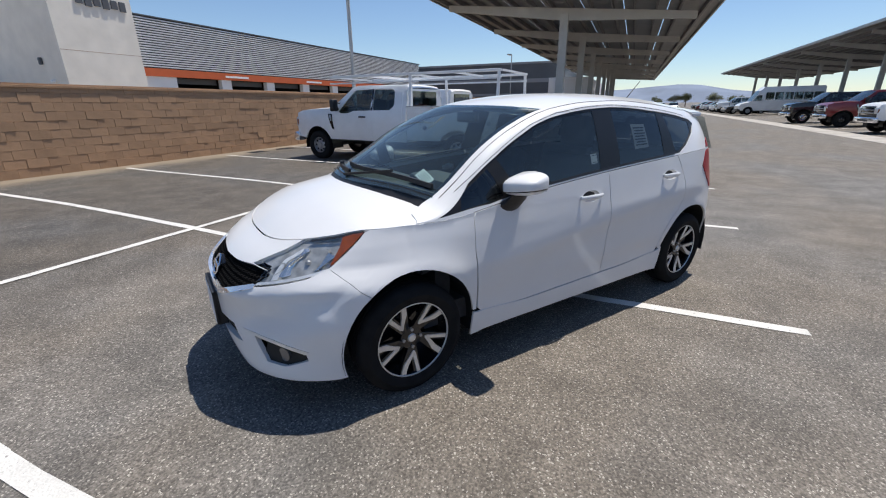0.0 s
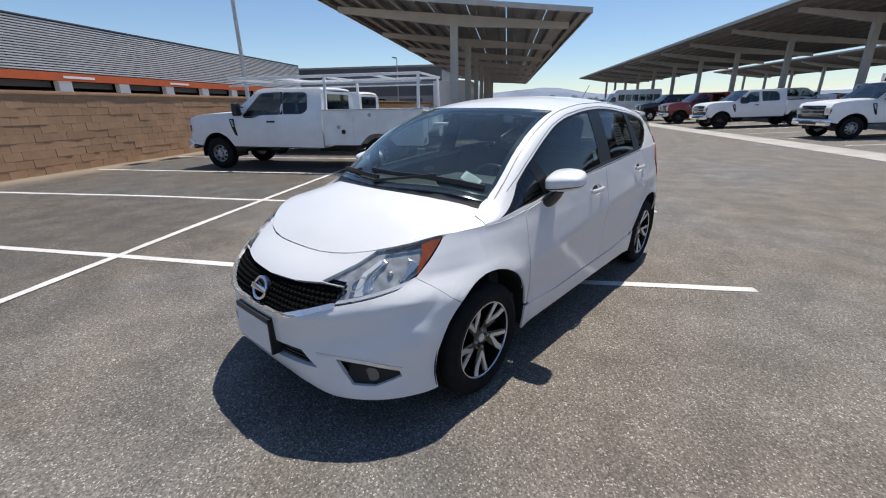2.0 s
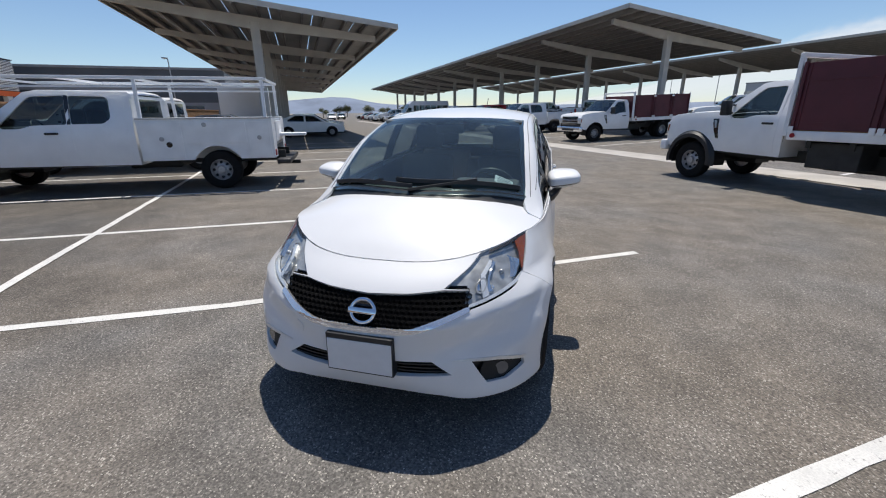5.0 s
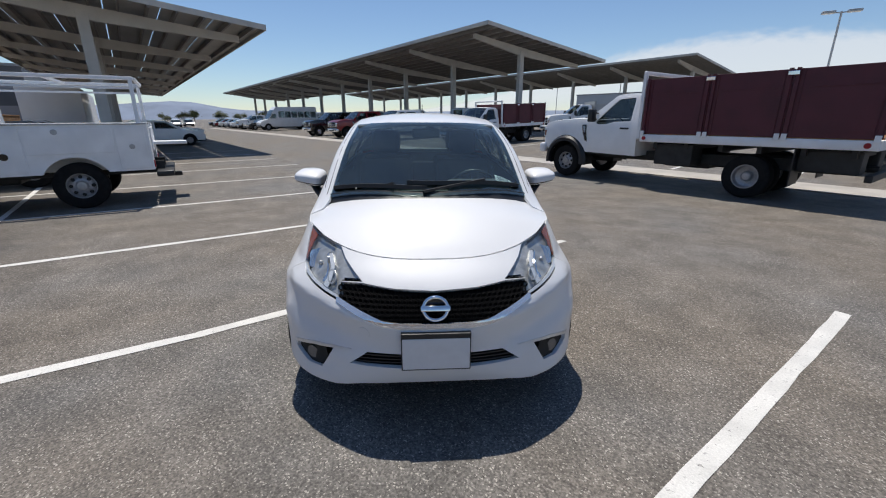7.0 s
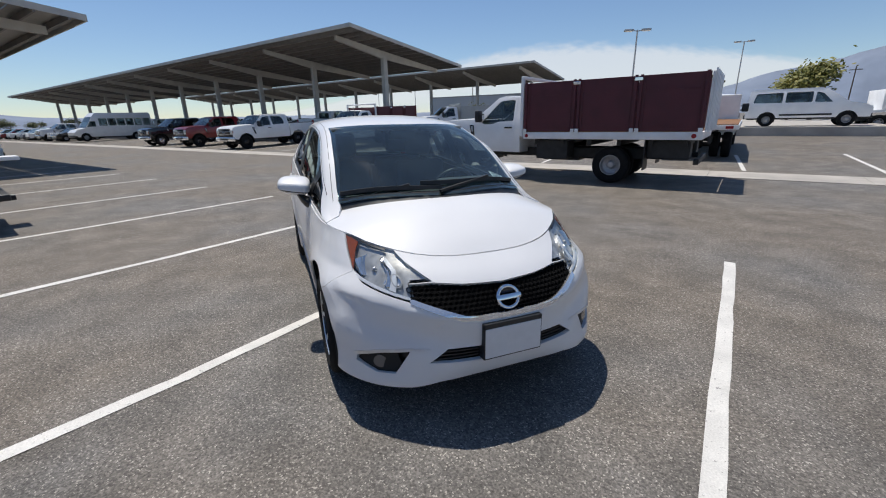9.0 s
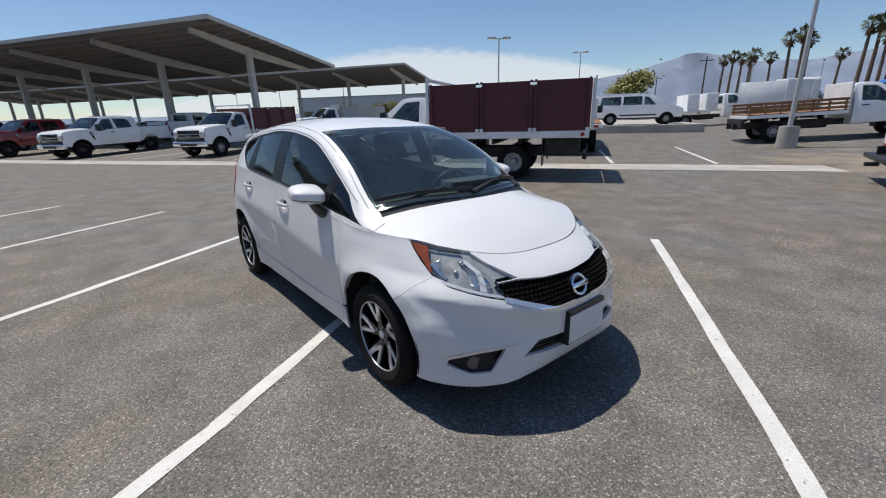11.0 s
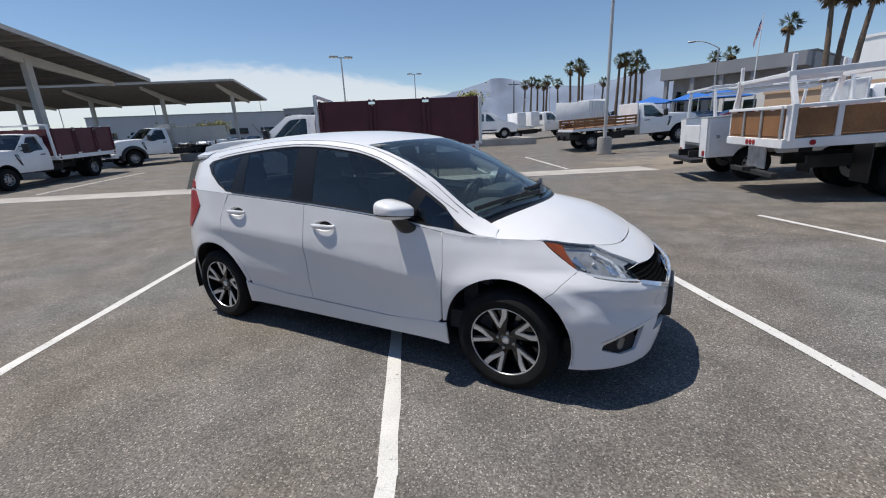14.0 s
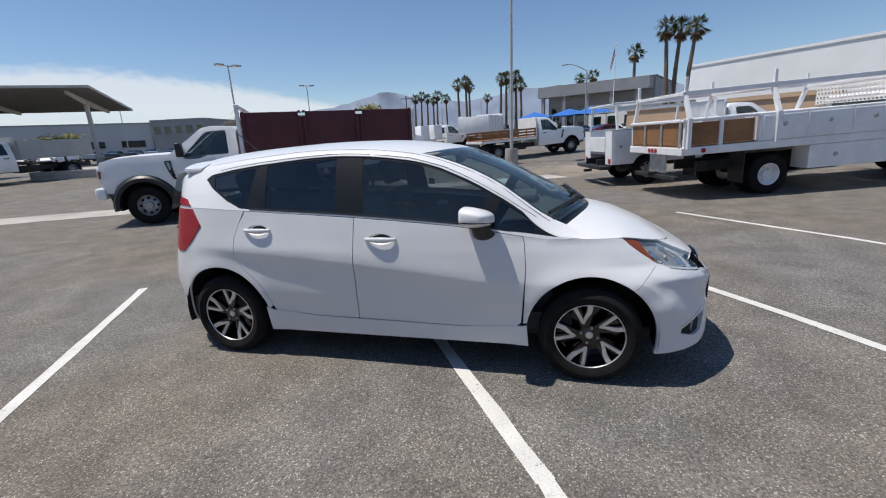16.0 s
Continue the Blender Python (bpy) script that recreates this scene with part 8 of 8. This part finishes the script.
FS = -39.1
sb = thing("service_building", lot(0, 0), "low service garage with louvred cladding, orange fascia and open bays", "building")
part("back_wall", boxed(-76.7, -22.4, FS - 14, FS - 13.8, 0, 8.6), CHARCOAL, sb)
part("roof", boxed(-76.7, -22.4, FS - 13.8, FS - 0.05, 8.6, 8.85), CHARCOAL, sb)
part("upper_wall", boxed(-76.7, -22.4, FS - 0.4, FS, 4.75, 8.9), CORRUGATED, sb)
part("ceiling", boxed(-76.7, -22.4, FS - 13.8, FS - 0.4, 4.3, 4.5), BAY_SHADE, sb)
for i in range(20):
    z = 4.85 + i * 0.203
    bm = bmesh.new()
    vs = [bm.verts.new((a, FS + y, z + dz)) for a in (-76.6, -22.5) for y, dz in ((0.002, 0), (0.16, 0.01), (0.16, 0.085), (0.002, 0.125))]
    for q in ((0, 1, 5, 4), (1, 2, 6, 5), (2, 3, 7, 6), (0, 3, 2, 1), (4, 5, 6, 7)):
        bm.faces.new([vs[k] for k in q])
    part("louvre", bm, LOUVRE, sb)
part("parapet_cap", boxed(-76.8, -22.4, FS - 0.45, FS + 0.2, 8.902, 9.0), CHARCOAL, sb)
part("orange_fascia", boxed(-76.7, -22.6, FS - 0.02, FS + 0.16, 4.08, 4.74, 0.01), ORANGE, sb, "orange fascia band")
for i in range(9):
    a0 = -25.6 - i * 6.15
    pr = part("pier", boxed(a0, a0 + (1.2 if i else 3.0), FS - 0.5, FS + 0.02, 0, 4.075), PALE_WALL, sb)
    if i < 8:
        bay = part("bay_door", boxed(a0 - 4.95, a0, FS - 0.9, FS - 0.8, 3.55, 4.075, 0.01), CHARCOAL, sb, "raised dark bay door")
        for k in range(3):
            part("bay_light", boxed(a0 - 4.2 + k * 1.5, a0 - 3.6 + k * 1.5, FS - 6.1, FS - 5.9, 3.6, 3.66), PAPER, sb)
        part("bay_divider", boxed(a0 - 0.1, a0, FS - 13.8, FS - 0.9, 0, 4.3), BAY_SHADE, sb)
part("fascia_sign", boxed(-34.0, -31.0, FS + 0.162, FS + 0.18, 4.3, 4.5), PALE_WALL, sb, "illegible pale sign")
part("fascia_sign", boxed(-46.5, -43.5, FS + 0.162, FS + 0.18, 4.3, 4.5), PALE_WALL, sb, "illegible pale sign")
tw = thing("entrance_tower", lot(0, 0), "tall pale rendered tower beside the garage", "building")
part("wall", boxed(-22.4, -16.5, FS - 12, FS + 0.6, 0, 11.5), STUCCO, tw)
part("joint", boxed(-22.4, -16.48, FS + 0.6, FS + 0.604, 5.55, 5.58), MORTAR, tw)
for i in range(6):
    part("sign_bar", boxed(-21.9 + i * 0.62, -21.45 + i * 0.62, FS + 0.62, FS + 0.72, 8.8 + 0.1 * (i % 2), 9.5), CHARCOAL, tw, "illegible dark sign letters")
part("wall_lamp", boxed(-16.48, -16.3, FS - 2.3, FS - 2.0, 4.6, 5.1, 0.03), CHARCOAL, tw)
part("camera_box", boxed(-16.48, -16.2, FS - 1.2, FS - 1.0, 3.3, 3.5, 0.03), BED_WHITE, tw)
part("side_wing", boxed(-16.4, 40.0, FS - 16, FS - 10, 0, 4.2), STUCCO, tw)

db = thing("showroom_building", lot(0, 0), "dark grey flat-roofed building with horizontal bands", "building")
part("wall", boxed(-110, -82, -46, -12.6, 0, 8.6), CHARCOAL, db)
part("band", boxed(-82.0, -81.9, -46, -12.6, 5.3, 6.0), BAND_GREY, db)
part("lower_wall", boxed(-82.0, -81.92, -46, -12.6, 0, 3.4), BAND_GREY, db)
part("roof_edge", boxed(-110.2, -81.8, -46.2, -12.4, 8.602, 8.95), BAND_GREY, db)
part("end_wing", boxed(-100, -70.0, -12.3, -6.2, 0, 5.4), PALE_WALL, db)
for i in range(4):
    w_ = part("window", boxed(-81.915, -81.88, -44 + i * 7.5, -39 + i * 7.5, 0.8, 2.9), TRUCK_GLASS, db, "wide dark window")
    part("frame", boxed(-81.918, -81.90, -44.15 + i * 7.5, -38.85 + i * 7.5, 0.65, 0.79), CHARCOAL, w_)


def slab_building(name, az0, az1, d0, d1, h, base, label, wall_mat, windows=0, win_h=(1.0, 2.4), depth=20, band=None):
    """A long plain building whose face runs between two bearings."""
    p = Vector(at(az0, d0).translation)
    q = Vector(at(az1, d1).translation)
    d = q - p
    ang = math.degrees(math.atan2(d.y, d.x))
    ob = thing(name, pose(p.x, p.y, base, 0, 0, ang), label, "building")
    L = d.length
    # the face looks towards the car park
    sgn = 1 if (Vector((-d.y, d.x, 0)).dot(-p) < 0) else -1
    y0, y1 = sorted((0.0, sgn * depth))
    part("wall", boxed(0, L, y0, y1, 0, h), wall_mat, ob)
    part("roof_edge", boxed(-0.1, L + 0.1, y0 - 0.12, y1 + 0.12, h + 0.002, h + 0.3), band or BAND_GREY, ob)
    for i in range(windows):
        x = L * (i + 0.5) / windows
        w_ = part("window", boxed(x - L / windows * 0.3, x + L / windows * 0.3, *sorted((-sgn * 0.03, -sgn * 0.002)), *win_h), TRUCK_GLASS, ob, "dark window")
        part("sill", boxed(x - L / windows * 0.33, x + L / windows * 0.33, *sorted((-sgn * 0.12, -sgn * 0.002)), win_h[0] - 0.15, win_h[0] - 0.02), BAND_GREY, w_)
    return ob


slab_building("warehouse", 158.0, 138.5, 135, 120, 7.2, 0.5, "long pale grey warehouse beyond the parked cars", material("pale_blue_grey_wall", (0.46, 0.48, 0.50), 0.85, spread=0.05, scale=0.2), 6, (2.2, 3.6))
slab_building("warehouse_office", 138.4, 133.2, 119, 112, 7.6, 0.5, "grey office end of the warehouse with dark windows", BAND_GREY, 5, (4.8, 6.4))
gb = slab_building("dealership_building", 90.6, 78.4, 92, 86, 9.6, 0.6, "grey modern building with a deep flat canopy", BAND_GREY, 7, (1.2, 5.6), band=CHARCOAL)
part("canopy_edge", boxed(-1.0, 19.5, -3.2, -0.1, 7.6, 9.55), BAND_GREY, gb)
for i in range(5):
    part("canopy_column", boxed(i * 4.4 - 0.3, i * 4.4 + 0.3, -3.0, -2.4, 0, 7.6), BAND_GREY, gb)
slab_building("white_hall", 75.2, 46.0, 72, 60, 8.9, 0.6, "large plain white hall with a sloping roofline", PALE_WALL, 0, depth=30, band=PALE_WALL)
slab_building("boundary_wall", 81.5, 62.0, 44, 36, 2.6, 0.5, "tan rendered boundary wall with planting", TAN_WALL, 0, depth=0.4, band=TAN_WALL)
slab_building("office_building", 85.8, 76.0, 66, 62, 4.2, 0.5, "pale low office with dark windows", STUCCO, 5, (1.0, 2.9), depth=8)
for i, (az, d) in enumerate(((92.5, 62), (88.2, 58), (85.6, 56))):
    sh = thing("shade_sail", at(az, d, 0.5, 10), "blue fabric shade canopy on posts", "shade canopy", "shade canopies")
    bm = bmesh.new()
    vs = [bm.verts.new(v) for v in ((-2.6, -2.2, 3.0), (2.6, -2.2, 3.0), (2.6, 2.2, 3.0), (-2.6, 2.2, 3.0), (0, 0, 3.9))]
    for q in ((0, 1, 4), (1, 2, 4), (2, 3, 4), (3, 0, 4)):
        bm.faces.new([vs[k] for k in q])
    part("fabric", bm, BLUE_CLOTH, sh)
    for x, y in ((-2.5, -2.1), (2.5, -2.1), (2.5, 2.1), (-2.5, 2.1)):
        part("post", tube(bmesh.new(), (x, y, 0), (x, y, 3.0), 0.06, n=8), GALV, sh)
for i in range(14):
    copy_thing(proto[[0, 2, 1, 0, 4, 3, 0][i % 7]], at(99.5 - i * 1.35, 46 + 3 * (i % 3), 0.62, 20 + 90 * (i % 2)))

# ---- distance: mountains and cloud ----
# the haze of distance is put into the ridge's base colour
HAZE_TINT = material("haze_tinted_mountain", (0.185, 0.225, 0.30), 0.95, spread=0.14, scale=0.006, bump=0.0)
RIDGE = curve([(-185, 0.9), (-170, 0.8), (-160, 1.0), (-152, 2.0), (-146, 1.5), (-140, 1.3), (-120, 1.0), (-60, 0.8), (0, 0.8), (45, 2.0), (60, 3.2), (75, 4.4), (84, 4.9), (91, 5.7), (97, 4.9), (102, 4.4), (106, 4.8), (110.5, 5.9), (114, 5.4), (118, 4.4), (123, 3.4), (128, 2.0), (135, 1.0), (175, 0.9)])
bm = bmesh.new()
prev = None
for i in range(361):
    az = -185 + i
    row = []
    for k, (rad, f) in enumerate(((3000, -0.02), (3250, 0.35), (3450, 0.72), (3600, 1.0), (3800, 0.4))):
        e = RIDGE(az) * f
        n_ = noise.noise(Vector((az * 0.23, k * 3.1, 0))) * 0.35 + noise.noise(Vector((az * 0.8, k * 1.7, 4))) * 0.12
        z = rad * math.tan(radians(max(-0.2, e * (1 + 0.25 * n_)))) if k else -30
        rr = rad + 160 * noise.noise(Vector((az * 0.4, k * 2.0, 9)))
        row.append(bm.verts.new((rr * math.cos(radians(az)), rr * math.sin(radians(az)), z)))
    if prev:
        for k in range(4):
            bm.faces.new((prev[k], row[k], row[k + 1], prev[k + 1]))
    prev = row
bmesh.ops.recalc_face_normals(bm, faces=bm.faces)
tagged(part("mountain_backdrop", bm, HAZE_TINT, None, "", 80), "hazy blue mountain ridge on the horizon", "mountains", "", "structure")


def cloud_material():
    m = bpy.data.materials.new("distant_cloud")
    m.use_nodes = True
    nt = m.node_tree
    nt.nodes.remove(nt.nodes["Principled BSDF"])
    tc, sep = nt.nodes.new("ShaderNodeTexCoord"), nt.nodes.new("ShaderNodeSeparateXYZ")
    nt.links.new(tc.outputs["UV"], sep.inputs[0])
    no = nt.nodes.new("ShaderNodeTexNoise")
    no.inputs["Scale"].default_value, no.inputs["Detail"].default_value = 14, 7
    nt.links.new(tc.outputs["UV"], no.inputs["Vector"])
    add = nt.nodes.new("ShaderNodeMath")
    add.operation = "MULTIPLY_ADD"
    add.inputs[1].default_value, add.inputs[2].default_value = 0.16, -0.08
    nt.links.new(no.outputs[0], add.inputs[0])
    s2 = nt.nodes.new("ShaderNodeMath")
    nt.links.new(sep.outputs[1], s2.inputs[0])
    nt.links.new(add.outputs[0], s2.inputs[1])
    up = nt.nodes.new("ShaderNodeMapRange")
    up.interpolation_type = "SMOOTHSTEP"
    up.inputs[1].default_value, up.inputs[2].default_value, up.inputs[3].default_value, up.inputs[4].default_value = 0.76, 0.94, 0.72, 0.0
    nt.links.new(s2.outputs[0], up.inputs[0])
    dn = nt.nodes.new("ShaderNodeMapRange")
    dn.interpolation_type = "SMOOTHSTEP"
    dn.inputs[1].default_value, dn.inputs[2].default_value = 0.0, 0.55
    nt.links.new(s2.outputs[0], dn.inputs[0])
    mul = nt.nodes.new("ShaderNodeMath")
    mul.operation = "MULTIPLY"
    nt.links.new(up.outputs[0], mul.inputs[0])
    nt.links.new(dn.outputs[0], mul.inputs[1])
    em, tr, mx = nt.nodes.new("ShaderNodeEmission"), nt.nodes.new("ShaderNodeBsdfTransparent"), nt.nodes.new("ShaderNodeMixShader")
    em.inputs[0].default_value, em.inputs[1].default_value = (0.84, 0.87, 0.91, 1), 1.02
    nt.links.new(mul.outputs[0], mx.inputs[0])
    nt.links.new(tr.outputs[0], mx.inputs[1])
    nt.links.new(em.outputs[0], mx.inputs[2])
    nt.links.new(mx.outputs[0], nt.nodes["Material Output"].inputs[0])
    return m


CLOUD = cloud_material()
CLOUD_TOP = curve([(96, 1.5), (104, 3.0), (112, 4.2), (120, 6.2), (128, 8.0), (136, 9.3), (144, 9.8), (152, 9.0), (162, 6.0), (172, 3.0), (180, 1.5)])
bm = bmesh.new()
uv = bm.loops.layers.uv.new("UVMap")
prev = None
for i in range(85):
    az = 96 + i
    row = [(bm.verts.new((3900 * math.cos(radians(az)), 3900 * math.sin(radians(az)), 3900 * math.tan(radians(CLOUD_TOP(az) * k / 8 - 0.3)))), (az / 20, k / 8)) for k in range(9)]
    if prev:
        for k in range(8):
            f = bm.faces.new((prev[k][0], row[k][0], row[k + 1][0], prev[k + 1][0]))
            for lp, q in zip(f.loops, (prev[k], row[k], row[k + 1], prev[k + 1])):
                lp[uv].uv = q[1]
    prev = row
cl = tagged(part("cloud_backdrop", bm, CLOUD, None, "", 80), "low white cloud bank over the horizon", "cloud", "", "structure")
cl.visible_shadow = False

# ---- stickers on the car ----
sx, sv = VY(1.045, 0.50)
sticker(upper, sx, sv, 0.028, 0.05, car, True, 4, True)
sx, sv = VY(0.30, 0.47)
sticker(upper, sx, sv, 0.02, 0.035, car, True, 2, True)
x_, v_ = VZ(-0.62, 1.25)
sticker(upper, x_, v_, 0.085, 0.125, car, True, 7, False, -0.013, "window_form", "tall white price form inside the window")
x_, v_ = VZ(-0.08, 1.13)
sticker(upper, x_, v_, 0.03, 0.045, car, True, 2, False, -0.013)

# ---- blocks of the tan wall: each course laid in running bond ----
BW, BH, JOINT = 0.398, 0.196, 0.003


def block_mesh(width, seed):
    rnd = random.Random(seed)
    bm = bmesh.new()
    d = 0.002 + 0.014 * rnd.random() ** 2
    vs = []
    for x, z in ((0, 0), (width, 0), (width, BH), (0, BH)):
        vs.append(bm.verts.new((x, -0.002, z)))
    for x, z in ((0.002, 0.002), (width - 0.002, 0.002), (width - 0.002, BH - 0.002), (0.002, BH - 0.002)):
        vs.append(bm.verts.new((x, d + rnd.uniform(-0.002, 0.004), z)))
    for q in ((4, 5, 6, 7), (0, 1, 5, 4), (1, 2, 6, 5), (2, 3, 7, 6), (3, 0, 4, 7)):
        bm.faces.new([vs[k] for k in q][::-1])
    bm.normal_update()
    me = bpy.data.meshes.new("block")
    bm.to_mesh(me)
    bm.free()
    me.materials.append(BLOCK)
    return me


BLOCKS = [block_mesh(BW - JOINT, i) for i in range(14)]
rnd = random.Random(9)
rest = bmesh.new()
course = 0
z = 0.0
count = 0
while z < WALL_H - 0.05:
    n = int(88 / BW)
    for i in range(n):
        a = 26 - 0.2 * (course % 2) - (i + 1) * BW
        near = -8.6 < a < 2.0 and z < 1.8
        if near and count < 300:
            b = new("block", rnd.choice(BLOCKS))
            b.parent = wall
            b.location = (a, WALL_S, z)
            count += 1
        elif a < 26 - BW:
            y = WALL_S + 0.002 + 0.014 * rnd.random() ** 2
            vs = [rest.verts.new(v) for v in ((a, WALL_S - 0.002, z), (a + BW - JOINT, WALL_S - 0.002, z), (a + BW - JOINT, WALL_S - 0.002, z + BH), (a, WALL_S - 0.002, z + BH),
                                              (a + 0.004, y, z + 0.004), (a + BW - JOINT - 0.004, y, z + 0.004), (a + BW - JOINT - 0.004, y, z + BH - 0.004), (a + 0.004, y, z + BH - 0.004))]
            for q in ((4, 5, 6, 7), (0, 1, 5, 4), (1, 2, 6, 5), (2, 3, 7, 6), (3, 0, 4, 7)):
                rest.faces.new([vs[k] for k in q][::-1])
    z += BH + JOINT
    course += 1
tagged(part("block_courses", rest, BLOCK, wall), kind="stuff")
bm = boxed(-62, 26, WALL_S - 0.21, WALL_S + 0.035, WALL_H - 0.004, WALL_H + 0.05, 0.004)
part("wall_cap", bm, BLOCK, wall)
